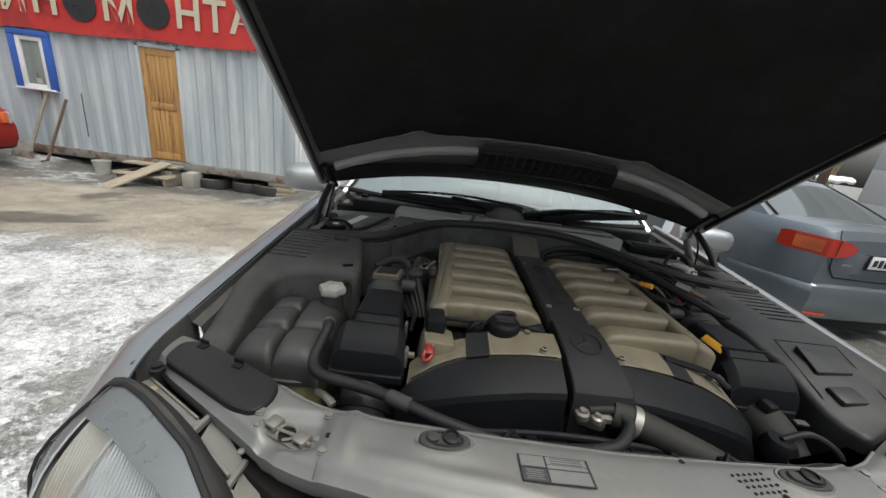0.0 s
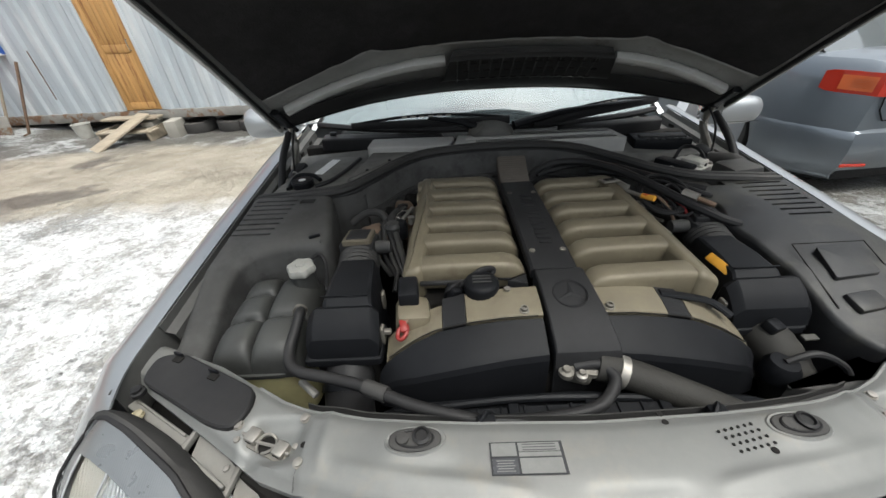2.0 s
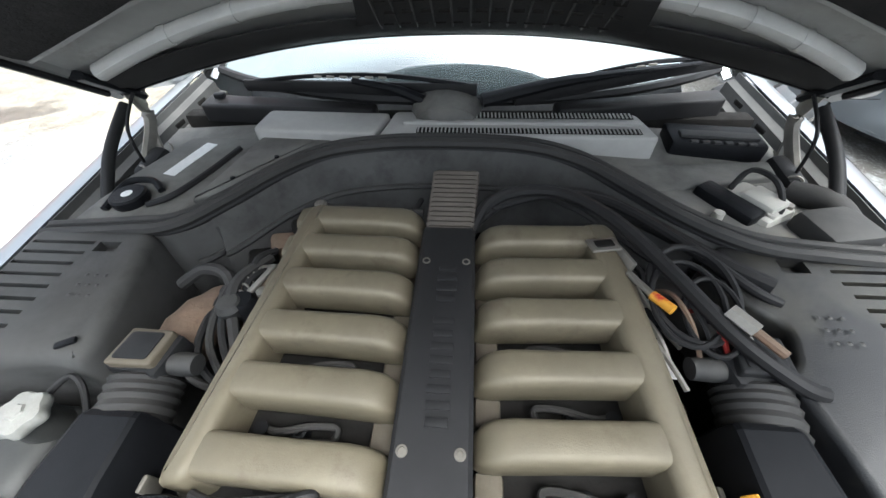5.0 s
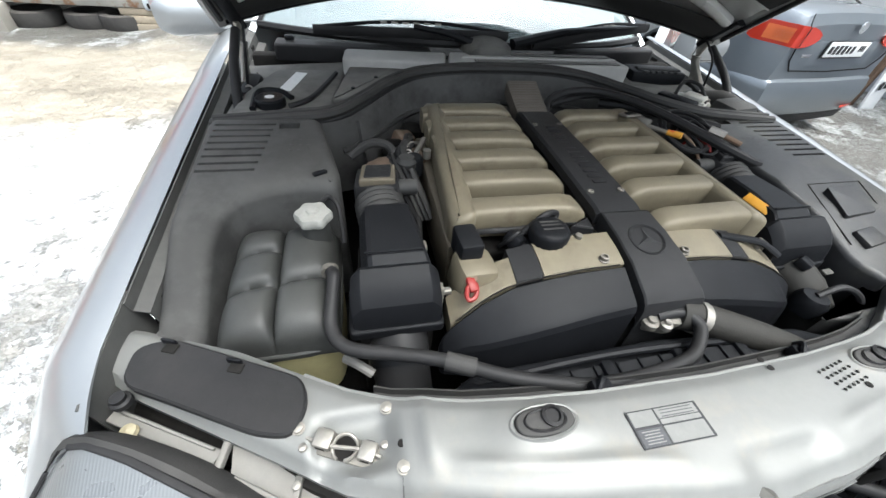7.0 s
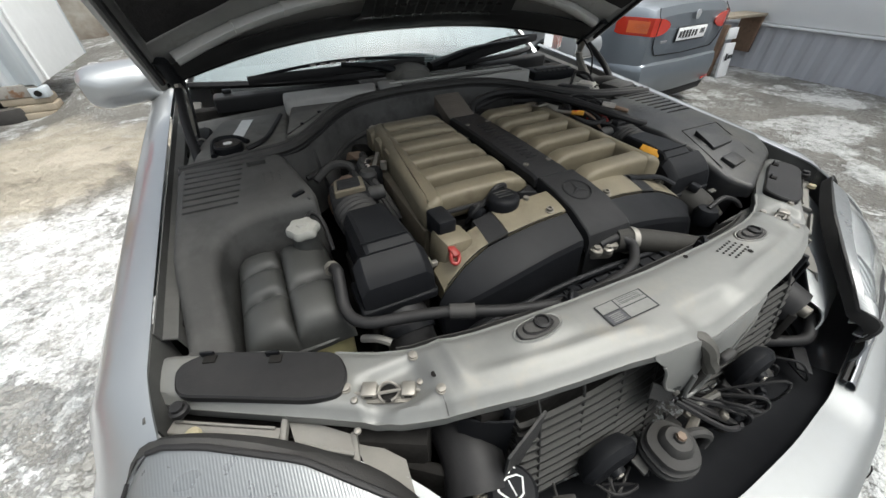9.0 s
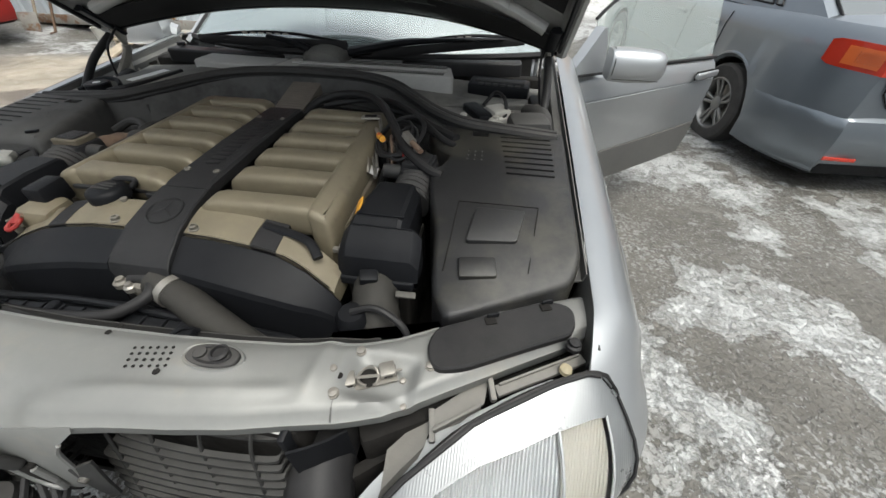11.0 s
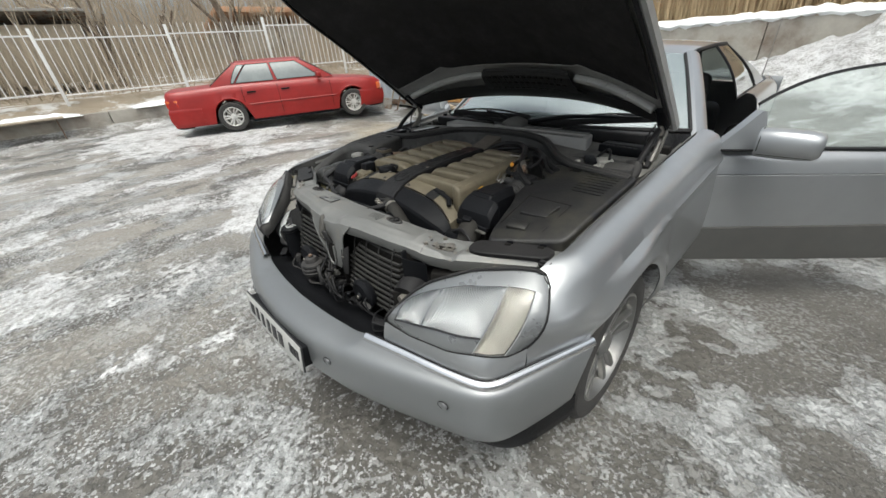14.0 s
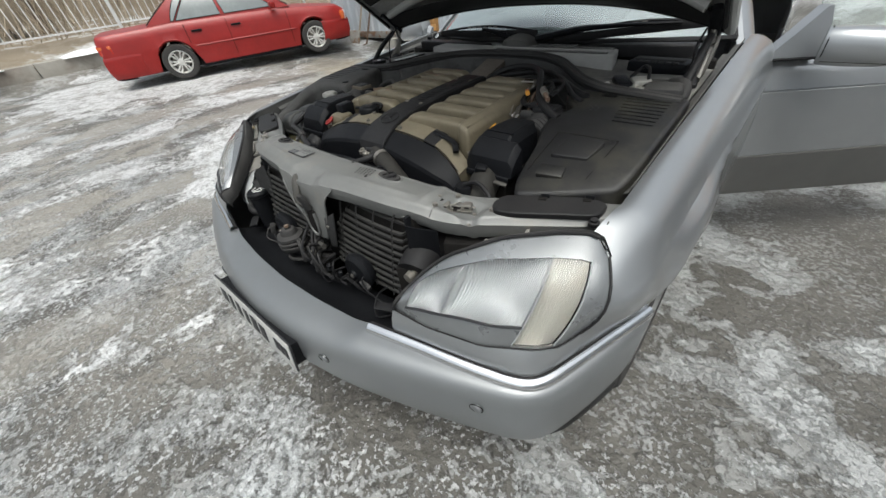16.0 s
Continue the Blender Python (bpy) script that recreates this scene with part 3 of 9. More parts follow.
part("bottom_rail", box((CX1 - CX0, 0.12, 0.15), ((CX0 + CX1) / 2, CY + 0.04, 0.055), 0.008), cont_bar, cabin_box, "grey weathered bottom beam")
part("top_rail", box((CX1 - CX0, 0.12, 0.12), ((CX0 + CX1) / 2, CY + 0.06, 2.5), 0.008), cont_paint, cabin_box)
part("end_wall", box((0.04, 2.3, 2.4), (CX1 - 0.03, CY + 1.25, 1.28), 0.004), white_pvc, cabin_box, "white end doors")
part("end_wall", box((0.04, 2.3, 2.4), (CX0 + 0.03, CY + 1.25, 1.28), 0.004), cont_paint, cabin_box)
part("rear_wall", box((CX1 - CX0, 0.04, 2.4), ((CX0 + CX1) / 2, CY + 2.42, 1.28), 0.004), cont_paint, cabin_box)
part("roof", box((CX1 - CX0 + 0.1, 2.5, 0.05), ((CX0 + CX1) / 2, CY + 1.22, 2.6), 0.01), cont_paint, cabin_box)
for z in (0.02, 2.5):
    part("corner_casting", box((0.18, 0.17, 0.13), (CX1 - 0.02, CY + 0.05, z), 0.02), cont_paint, cabin_box)
part("casting_hole", lathe([(0.0, -0.05), (0.035, -0.05), (0.035, 0.0), (0.0, 0.0)], (CX1 - 0.02, CY - 0.02, 0.02), "y", 16), shade_black, cabin_box)
part("lock_rod", tube([(CX1 + 0.03, CY + 0.35, 0.1), (CX1 + 0.03, CY + 0.35, 2.3)], 0.02, rough_path=True), white_pvc, cabin_box)
for i, x in enumerate(np.linspace(-8.6, -3.6, 7)):
    part("rust_streak", box((0.02, 0.003, 0.35 + 0.2 * (i % 3)), (x + 0.13 * (i % 2), CY - 0.0035, 0.75 + 0.35 * (i % 2)), 0.0), rusty, cabin_box) if i in (1, 2) else None

door = thing("door_1", "closed pine plank door with dark knots and sooty edge, under the red banner", "door", kind="structure")
part("leaf_back", box((DX1 - DX0, 0.03, DZ1 - DZ0), ((DX0 + DX1) / 2, CY + 0.03, (DZ0 + DZ1) / 2), 0.004), pine, door)
for i in range(6):
    w = (DX1 - DX0 - 0.2) / 6
    for z0, z1 in ((0.28, 1.02), (1.15, 1.92)):
        part("plank", box((w - 0.006, 0.014, z1 - z0), (DX0 + 0.1 + w * (i + 0.5), CY + 0.01, (z0 + z1) / 2), 0.004), pine, door)
for z in (0.21, 1.09, 1.975):
    part("rail", box((DX1 - DX0 - 0.2, 0.024, 0.12), ((DX0 + DX1) / 2, CY + 0.006, z), 0.006), pine, door)
for x in (DX0 + 0.05, DX1 - 0.05):
    part("stile", box((0.1, 0.024, DZ1 - DZ0), (x, CY + 0.006, (DZ0 + DZ1) / 2), 0.006), pine, door)
part("door_handle", tube([(DX1 - 0.07, CY - 0.02, 1.06), (DX1 - 0.07, CY - 0.05, 1.08), (DX1 - 0.07, CY - 0.05, 1.2), (DX1 - 0.07, CY - 0.02, 1.22)], 0.008), steel, door)
for x in (DX0 - 0.03, DX1 + 0.03):
    part("door_frame", box((0.06, 0.06, DZ1 - DZ0 + 0.06), (x, CY + 0.0, (DZ0 + DZ1) / 2 + 0.03), 0.006), cont_paint, door)
part("door_frame", box((DX1 - DX0 + 0.12, 0.06, 0.06), ((DX0 + DX1) / 2, CY, DZ1 + 0.03), 0.006), cont_paint, door)

win = thing("window_1", "small white plastic window in a bright blue painted surround", "window", kind="structure")
WX0, WX1, WZ0, WZ1 = -7.98, -7.30, 1.10, 2.02
for x in (WX0 + 0.05, WX1 - 0.05):
    part("surround", box((0.11, 0.06, WZ1 - WZ0), (x, CY - 0.03, (WZ0 + WZ1) / 2), 0.006), blue_paint, win)
part("surround", box((WX1 - WX0, 0.06, 0.09), ((WX0 + WX1) / 2, CY - 0.034, WZ1 - 0.03), 0.006), blue_paint, win)
for x in (WX0 + 0.14, WX1 - 0.14):
    part("window_frame", box((0.07, 0.05, WZ1 - WZ0 - 0.1), (x, CY - 0.02, (WZ0 + WZ1) / 2 - 0.03), 0.006), white_pvc, win)
for z in (WZ0 + 0.05, WZ1 - 0.11):
    part("window_frame", box((WX1 - WX0 - 0.22, 0.046, 0.07), ((WX0 + WX1) / 2, CY - 0.02, z), 0.006), white_pvc, win)
part("pane", box((WX1 - WX0 - 0.34, 0.008, WZ1 - WZ0 - 0.2), ((WX0 + WX1) / 2, CY - 0.01, (WZ0 + WZ1) / 2 - 0.03), 0), side_glass, win)
part("curtain", box((WX1 - WX0 - 0.34, 0.008, WZ1 - WZ0 - 0.2), ((WX0 + WX1) / 2, CY + 0.03, (WZ0 + WZ1) / 2 - 0.03), 0), curtain, win, "pale curtain behind the pane")
part("cup", lathe([(0, 0), (0.05, 0), (0.055, 0.09), (0, 0.09)], (WX0 + 0.36, CY + 0.012, 1.2), "z", 14), white_plastic, win)
part("window_sill", box((WX1 - WX0, 0.09, 0.03), ((WX0 + WX1) / 2, CY - 0.045, WZ0 + 0.0), 0.006), white_pvc, win)

sign = thing("banner_sign", "red banner with sand-coloured letters and pictures of wheels", "sign")
part("cloth", sheet([[Vector((x, CY - 0.06 + 0.012 * math.sin(x * 5), z + 0.012 * math.sin(x * 3.1) + 0.035 * (x + 6.3) * (z < 2.5) )) for x in np.linspace(-8.45, -3.3, 60)] for z in (2.10, 2.4, 2.75, 3.0)], 0.004), banner_red, sign)


def lettering(word, size, at, material, parent, name="letter", turn=(90, 0, 0), deep=0.003, bold=0.0):
    cu = bpy.data.curves.new(name, "FONT")
    cu.body, cu.size, cu.extrude, cu.offset = word, size, deep, bold
    cu.align_x = "CENTER"
    ob = bpy.data.objects.new(name, cu)
    scene.collection.objects.link(ob)
    bpy.context.view_layer.update()
    me = bpy.data.meshes.new_from_object(ob.evaluated_get(bpy.context.evaluated_depsgraph_get()))
    bpy.data.objects.remove(ob)
    me.materials.clear()
    me.materials.append(material)
    out = new(name, me)
    out.parent = parent
    out.matrix_local = pose(*at, *turn)
    return out


for ch, x in zip("ШИН", (-8.2, -7.72, -7.2)):
    lettering(ch, 0.62, (x, CY - 0.085, 2.36 + 0.035 * (x + 6.3)), banner_sand, sign, bold=0.014)
for ch, x in (("М", -6.0), ("Н", -4.85), ("Т", -4.4), ("А", -3.95)):
    lettering(ch, 0.62, (x, CY - 0.085, 2.34 + 0.035 * (x + 6.3)), banner_sand, sign, bold=0.014)
for x in (-6.62, -5.42):
    z = 2.55 + 0.035 * (x + 6.3)
    part("wheel_picture", lathe([(0.15, 0), (0.27, 0), (0.27, 0.006), (0.15, 0.006)], (x, CY - 0.09, z), "y", 28), black_ink, sign)
    part("rim_picture", lathe([(0, 0), (0.155, 0), (0.155, 0.004), (0, 0.004)], (x, CY - 0.088, z), "y", 28), white_pvc, sign)
    for k in range(7):
        a = 2 * math.pi * k / 7
        part("spoke_gap", box((0.03, 0.004, 0.09), (x + 0.09 * math.cos(a), CY - 0.0905, z + 0.09 * math.sin(a)), 0.001, rot(0, 90 - math.degrees(a), 0)), black_ink, sign)

# things under and before the container
def lying_tyre(x, y, r=0.31):
    z = ground_z(x, y) + 0.10
    t = thing("tyre", "old dusty car tyre lying under the container", "tyre", "tyres under the container", at=pose(x, y, z))
    prof = [(r * 0.62, -0.09), (r * 0.8, -0.1), (r * 0.97, -0.085), (r, -0.05), (r, 0.05), (r * 0.97, 0.085), (r * 0.8, 0.1), (r * 0.62, 0.09), (r * 0.6, 0.0), (r * 0.62, -0.088)]
    part("casing", lathe(prof, seg=28), tyre_mat, t)


for x, y in ((-4.78, 7.12), (-4.12, 7.16), (-3.68, 7.1), (-7.0, 7.4)):
    lying_tyre(x, y)
for x, y, k in ((CX1 - 0.2, CY + 0.1, 3), (-8.6, CY + 0.25, 2), (-7.9, CY + 0.5, 2)):
    z = ground_z(x, y) - 0.01
    st = thing("sleeper_stack", "stack of weathered grey timber blocks under the container's corner", "timber stack", at=pose(x, y, z))
    top = -0.02 - z
    for i in range(k):
        part("block", box((0.5, 0.26, top / k - 0.008), (0.02 * (i % 2), 0.01 * i, top / k * (i + 0.5)), 0.012), old_wood, st)
zb = ground_z(-5.0, 6.7)
for x, y in ((-4.98, 6.76), (-5.4, 6.8)):
    blk = thing("concrete_block", "grey concrete block beside the steps", "block")
    part("body", box((0.2, 0.36, 0.30), (x, y, zb + 0.14), 0.015, rot(0, 0, 8)), concrete, blk)
ramp_ob = thing("plank_ramp", "bare sandy plank laid as a ramp up to the door", "plank")
part("plank", box((0.3, 1.15, 0.035), (-5.62, 6.22, -0.09), 0.008, rot(20.5, 0, -24)), old_wood, ramp_ob)
steps = thing("wooden_steps", "two weathered wooden steps below the door", "steps")
for i, (y, z) in enumerate(((6.5, -0.12), (6.72, 0.05))):
    part("tread", box((0.95, 0.24, 0.035), (-5.65, y, z), 0.006), old_wood, steps)
for x in (-6.1, -5.25):
    part("stringer", box((0.04, 0.5, 0.2), (x, 6.64, -0.18), 0.006), old_wood, steps)
bucket = thing("bucket", "pale dented plastic bucket before the container", "bucket")
zq = ground_z(-6.45, 6.55)
part("pail", lathe([(0, 0), (0.10, 0), (0.135, 0.23), (0.142, 0.235), (0.128, 0.235), (0.095, 0.012), (0, 0.012)], (-6.45, 6.55, zq - 0.005), seg=20), white_plastic, bucket)
part("bail", tube([(-6.585, 6.55, zq + 0.22), (-6.52, 6.47, zq + 0.14), (-6.38, 6.47, zq + 0.14), (-6.315, 6.55, zq + 0.22)], 0.004), steel, bucket)
for nm, x, tilt, h, matx, cat in (("shovel", -7.62, 10, 1.15, old_wood, "shovel"), ("crowbar", -7.3, 8, 1.1, rusty, "crowbar")):
    zq = ground_z(x, 6.5)
    tool = thing(nm, "long-handled snow shovel leaning on the container" if nm == "shovel" else "rusty iron bar leaning on the container", cat)
    part("handle", tube([(x - 0.12, 6.55, zq + 0.02), (x + 0.12, 6.86, zq + h)], 0.022, 8, rough_path=True), matx, tool)
    if nm == "shovel":
        part("blade", box((0.3, 0.02, 0.32), (x - 0.15, 6.5, zq + 0.14), 0.006, rot(-20, 0, 12)), cont_bar, tool)
    else:
        part("claw", box((0.04, 0.12, 0.02), (x - 0.12, 6.5, zq + 0.02), 0.005, rot(0, 0, 20)), matx, tool)

# ---------------- fence, bank, bench ----------------
FX = -14.4
kerb = thing("retaining_wall", "low stained concrete edge with old snow on it", "wall", kind="structure")
for i in range(12):
    y = -16 + 3.02 * i
    part("slab", box((0.3, 3.0, 0.62), (-12.75, y, 0.18), 0.02), concrete, kerb)
    if 4 < i < 8:
        heap_ = [[Vector((-12.8 + 0.30 * u + 0.10 * noise.noise((y + v * 3, u, 4)), y + 0.95 * v + 0.12 * noise.noise((u * 3, y + v, 6)), 0.482 + 0.10 * (1 - u * u) * (1 - v**4) * (1 + 0.7 * noise.noise((u * 3, y + v * 5, 8))))) for u in np.linspace(-1, 1, 9)] for v in np.linspace(-1, 1, 28)]
        part("snow_cap", sheet(heap_, 0.01), snow_pure, kerb)
for k in range(9):
    y = -9.5 + 3.15 * k
    z0 = 0.80 + 0.04 * (k % 3)
    pan = thing("fence_panel", "pale grey welded steel fence panel with pointed bars", "fence", "fence panels along the yard", at=pose(FX, y, z0 + (0.12 if k > 4 else 0)))
    if k:
        src = first_panel
        for o in src.children:
            c = o.copy()
            scene.collection.objects.link(c)
            c.parent = pan
        continue
    first_panel = pan
    part("post", box((0.08, 0.08, 2.15), (0, 0, 0.7), 0.008), fence_paint, pan)
    for z in (0.12, 1.52):
        part("rail", box((0.04, 3.07, 0.04), (0, 1.575, z), 0.004), fence_paint, pan)
    bar = None
    for i in range(16):
        if bar is None:
            bm = tube([(0, 0, 0), (0, 0, 1.68)], 0.0135, 6, rough_path=True)
            lathe([(0.0135, 1.68), (0.0, 1.76)], seg=6, bm=bm)
            bar = part("bar", bm, fence_paint, pan)
            c = bar
        else:
            c = bar.copy()
            scene.collection.objects.link(c)
        c.location = (0.02, 0.17 + 0.187 * i, 0.08)
bench = thing("bench", "old grey board bench on thin steel legs", "bench", at=pose(-12.2, -1.45, 0.0))
part("seat", box((0.4, 2.3, 0.04), (0, 0, 0.52), 0.008), old_wood, bench)
for y in (-1.0, 1.0):
    for x in (-0.15, 0.15):
        part("leg", tube([(x, y, 0), (x, y, 0.5)], 0.014, 6, rough_path=True), rusty, bench)

# ---------------- grey building, gate, post ----------------
wall = thing("wall_east", "grey sandwich-panel garage wall over corrugated plinth cladding", "wall", kind="structure")
for i in range(6):
    z0 = 0.60 + 0.52 * i
    part("panel", box((0.12, 12.6, 0.515), (6.50, -0.45, z0 + 0.26), 0.006), panel_grey, wall)
rows = [[Vector((6.43 + (0.02 if (k // 2) % 2 else 0.0), -6.7 + 0.06 * k + (0.012 if k % 2 else 0), z)) for k in range(206)] for z in (-0.3, 0.56)]
part("plinth_cladding", sheet(rows, 0.003), clad_grey, wall, smooth=False)
part("drip_rail", box((0.16, 12.6, 0.03), (6.47, -0.45, 0.575), 0.006), panel_grey, wall)
part("plinth", box((0.1, 12.6, 0.9), (6.53, -0.45, 0.1), 0.006), concrete, wall)
part("end_wall", box((4.0, 0.12, 3.2), (8.5, 5.82, 1.9), 0.006), panel_grey, wall)
gate = thing("iron_gate", "rusty open lattice gate leaf on a scabby post", "gate")
for y in (6.3, 7.9):
    part("upright", box((0.10, 0.10, 2.6), (6.2, y, 1.0), 0.01), rusty, gate)
for z in (0.5, 1.25, 1.6, 2.1):
    part("crossbar", box((0.05, 1.6, 0.05), (6.2, 7.1, z), 0.006), rusty, gate)
for i in range(7):
    part("bar", tube([(6.2, 6.45 + 0.2 * i, 0.4), (6.2, 6.45 + 0.2 * i + 0.1 * (i % 2), 2.2)], 0.014, 6, rough_path=True), rusty, gate)
part("hinge_box", box((0.2, 0.2, 0.12), (6.15, 6.35, 1.9), 0.015), rusty, gate)
board = thing("leaning_sign_board", "white board with faded dark writing leaning on a post", "sign board")
part("board", box((0.22, 0.03, 0.50), (5.62, 3.55, 0.16), 0.004, rot(-8, 0, 0)), white_pvc, board)
part("cap", box((0.22, 0.035, 0.14), (5.62, 3.62, 0.52), 0.004, rot(-8, 0, 0)), white_pvc, board)
part("post", box((0.08, 0.08, 0.75), (5.50, 3.66, 0.25), 0.006), rusty, board)
for i, (x, w, h) in enumerate(((-0.05, 0.045, 0.09), (0.01, 0.04, 0.05), (0.06, 0.035, 0.05))):
    part("writing_bar", box((w, 0.006, h), (5.62 + x, 3.527, 0.24), 0.002, rot(-8, 0, 0)), black_ink, board)
shelf = thing("plank_shelf", "short weathered planks sticking out from the garage wall", "planks")
for i in range(2):
    part("plank", box((0.9, 0.16, 0.035), (5.95, 3.75 + 0.18 * i, 0.70), 0.005), old_wood, shelf)
part("bracket", box((0.05, 0.3, 0.5), (6.38, 3.84, 0.46), 0.005), rusty, shelf)

# ---------------- concrete wall, snow, brick building ----------------
back = thing("wall_north", "stained concrete retaining wall with snow along its top", "wall", kind="structure")
for i in range(8):
    part("slab", box((3.0, 0.3, 2.6), (-8 + 3.02 * i, 14.4, 0.15), 0.02), concrete, back)
cap_rows = []
for v, (dy, dz) in enumerate(((-0.20, 1.40), (-0.24, 1.47), (-0.17, 1.58), (0.0, 1.64), (0.25, 1.62), (0.5, 1.45))):
    cap_rows.append([Vector((x, 14.45 + dy + 0.07 * noise.noise((x * 1.7, v, 1)) + 0.03 * noise.noise((x * 6, v, 2)), dz + (0.10 * noise.noise((x * 0.9, 0, 3)) + 0.05 * noise.noise((x * 4, v * 0.7, 5)) + 0.02 * noise.noise((x * 13, v, 6))) * (1 if v > 0 else 1.6))) for x in np.linspace(-9.3, 15.8, 260)])
bm = sheet(cap_rows, 0.02)
part("snow_cap", bm, snow_pure, back)
bricks = thing("brick_building", "old orange brick building with dark windows", "building")
part("wall", box((34, 0.5, 7.0), (6, 24.0, 4.2), 0.02), brick_mat, bricks)
for x in (-6.5, -2.2, 2.1, 6.4):
    w = part("window", box((1.5, 0.1, 1.9), (x, 23.72, 3.6), 0.01), shade_black, bricks)
    part("window_frame", box((0.07, 0.14, 1.9), (x, 23.7, 3.6), 0.005), old_wood, bricks)
    part("sill", box((1.7, 0.3, 0.1), (x, 23.65, 2.6), 0.01), concrete, bricks)

# ---------------- the silver coupe: body ----------------
coupe = thing("coupe", "silver two-door coupe with its bonnet raised and a front door open", "car")
AXLE, ARCH, HUB = 0.935, 0.378, 0.33


def top_z(y):
    return float(np.interp(y, (0.30, 0.52, 0.63, 0.83, 1.1, 1.6, 2.0), (0.85, 0.878, 0.886, 0.905, 0.928, 0.965, 0.988)))


LOW = [(0, 0.497, 0.204, 0.692), (0.3, 0.60, 0.215, 0.682), (0.6, 0.735, 0.25, 0.678), (0.85, 0.835, 0.31, 0.678), (0.94, 0.874, 0.352, 0.674), (1, 0.894, 0.404, 0.682)]
TOP = [(0, 0.512, 0.250, 0.735), (0.1, 0.538, 0.296, 0.775), (0.22, 0.575, 0.345, 0.808), (0.45, 0.675, 0.432, 0.846), (0.75, 0.79, 0.500, 0.864), (0.9, 0.846, 0.526, 0.866), (0.96, 0.872, 0.526, 0.856), (1, 0.892, 0.512, 0.832)]


def lamp_point(u, v, out=0.0):
    a, b = Vector(lerp_table(LOW, u)), Vector(lerp_table(TOP, u))
    bulge = math.sin(math.pi * v) * (0.028 + 0.012 * u) + out
    return a.lerp(b, v) + Vector((0.35 + 0.35 * u, -0.75 + 0.35 * u**4, 0.55 - 0.40 * u**4)).normalized() * bulge


WING = [(0.862, 0.0), (0.878, 0.003), (0.906, -0.003), (0.937, -0.020), (0.961, -0.054), (0.973, -0.11)]
JOIN = 0.64


def wing_point(y, k):
    """Row k of the wing's section at y: 0 is the inner top edge, 17 the lower edge or the wheel arch."""
    zt = top_z(y)
    if k < 6:
        x, z = WING[k][0] + 0.018 * (y - 0.5), zt + WING[k][1]
    else:
        f = (k - 5) / 12
        f = f**1.35
        low = 0.24
        if abs(y - AXLE) < ARCH:
            low = HUB + math.sqrt(ARCH**2 - (y - AXLE) ** 2)
        if y < 0.70:
            low = max(low, 0.612 - 0.10 * (y - 0.40))
        za = zt - 0.11
        z = za + (low - za) * f
        x = 0.975 + 0.018 * (y - 0.5) + 0.020 * math.sin(math.pi * min(1, f * 0.95)) - 0.010 * smoothstep(f, 0.6, 1.0)
        x -= 0.03 * smoothstep(0.42 - z, 0, 0.2)
    r = math.hypot(y - AXLE, z - HUB)
    x += 0.036 * math.exp(-(((r - ARCH) / 0.06) ** 2)) * smoothstep(z, 0.3, 0.5)
    x += 0.011 * math.exp(-(((z - (zt - 0.135)) / 0.014) ** 2)) * smoothstep(y, 0.66, 1.0)
    x -= 0.024 * (1 - smoothstep(y, 0.66, 0.76)) * (1 - smoothstep(z, 0.60, 0.72))
    return Vector((x, y, z))


def along(pts, f):
    """The point at the share f of a line's length."""
    d = [0.0]
    for a, b in zip(pts, pts[1:]):
        d.append(d[-1] + (b - a).length)
    return Vector([float(np.interp(f * d[-1], d, [p[j] for p in pts])) for j in range(3)])


def fender():
    """The wing from the lamp to the door, with the wheel arch and its lip; its nose follows the lamp's edge."""
    ys_ = list(np.linspace(JOIN, 2.0, 40))
    lamp_side = [lamp_point(u, 1.0, 0.001) for u in (0.90, 0.93, 0.96)] + [lamp_point(1, v, 0.001) for v in np.linspace(1, 0, 10)] + [Vector((0.899, 0.402, 0.660)), Vector((0.902, 0.401, 0.636)), Vector((0.899, 0.405, 0.606))]
    body_side = [wing_point(JOIN, k) for k in range(18)]
    rows = []
    for k in range(18):
        f = k / 17
        g, e = body_side[k], None
        d = sum((q - p).length for p, q in zip(body_side[:k], body_side[1:k + 1])) / sum((q - p).length for p, q in zip(body_side, body_side[1:]))
        e = along(lamp_side, d)
        row = []
        for w in np.linspace(0, 1, 12)[:-1]:
            q = e.lerp(g, w)
            out = 0.024 * math.sin(math.pi * w) * smoothstep(f, 0.15, 0.5) * (1 - smoothstep(f, 0.70, 0.95))
            row.append(q + Vector((0.8, -0.6, 0)) * out + Vector((0, 0, 0.006 * math.sin(math.pi * w) * (1 - f))))
        rows.append(row + [wing_point(y, k) for y in ys_])
    return sheet(rows, 0.004)


def arch_lining():
    rows = [[Vector((x, AXLE + (ARCH + 0.01) * math.cos(a), HUB + (ARCH + 0.01) * math.sin(a))) for a in np.linspace(-0.5, math.pi + 0.5, 24)] for x in (0.935, 0.8, 0.62)]
    bm = sheet(rows, 0.006)
    return sheet([[Vector((0.62, AXLE + r * math.cos(a), HUB + r * math.sin(a))) for a in np.linspace(-0.5, math.pi + 0.5, 24)] for r in (0.05, ARCH + 0.01)], 0.006, bm)


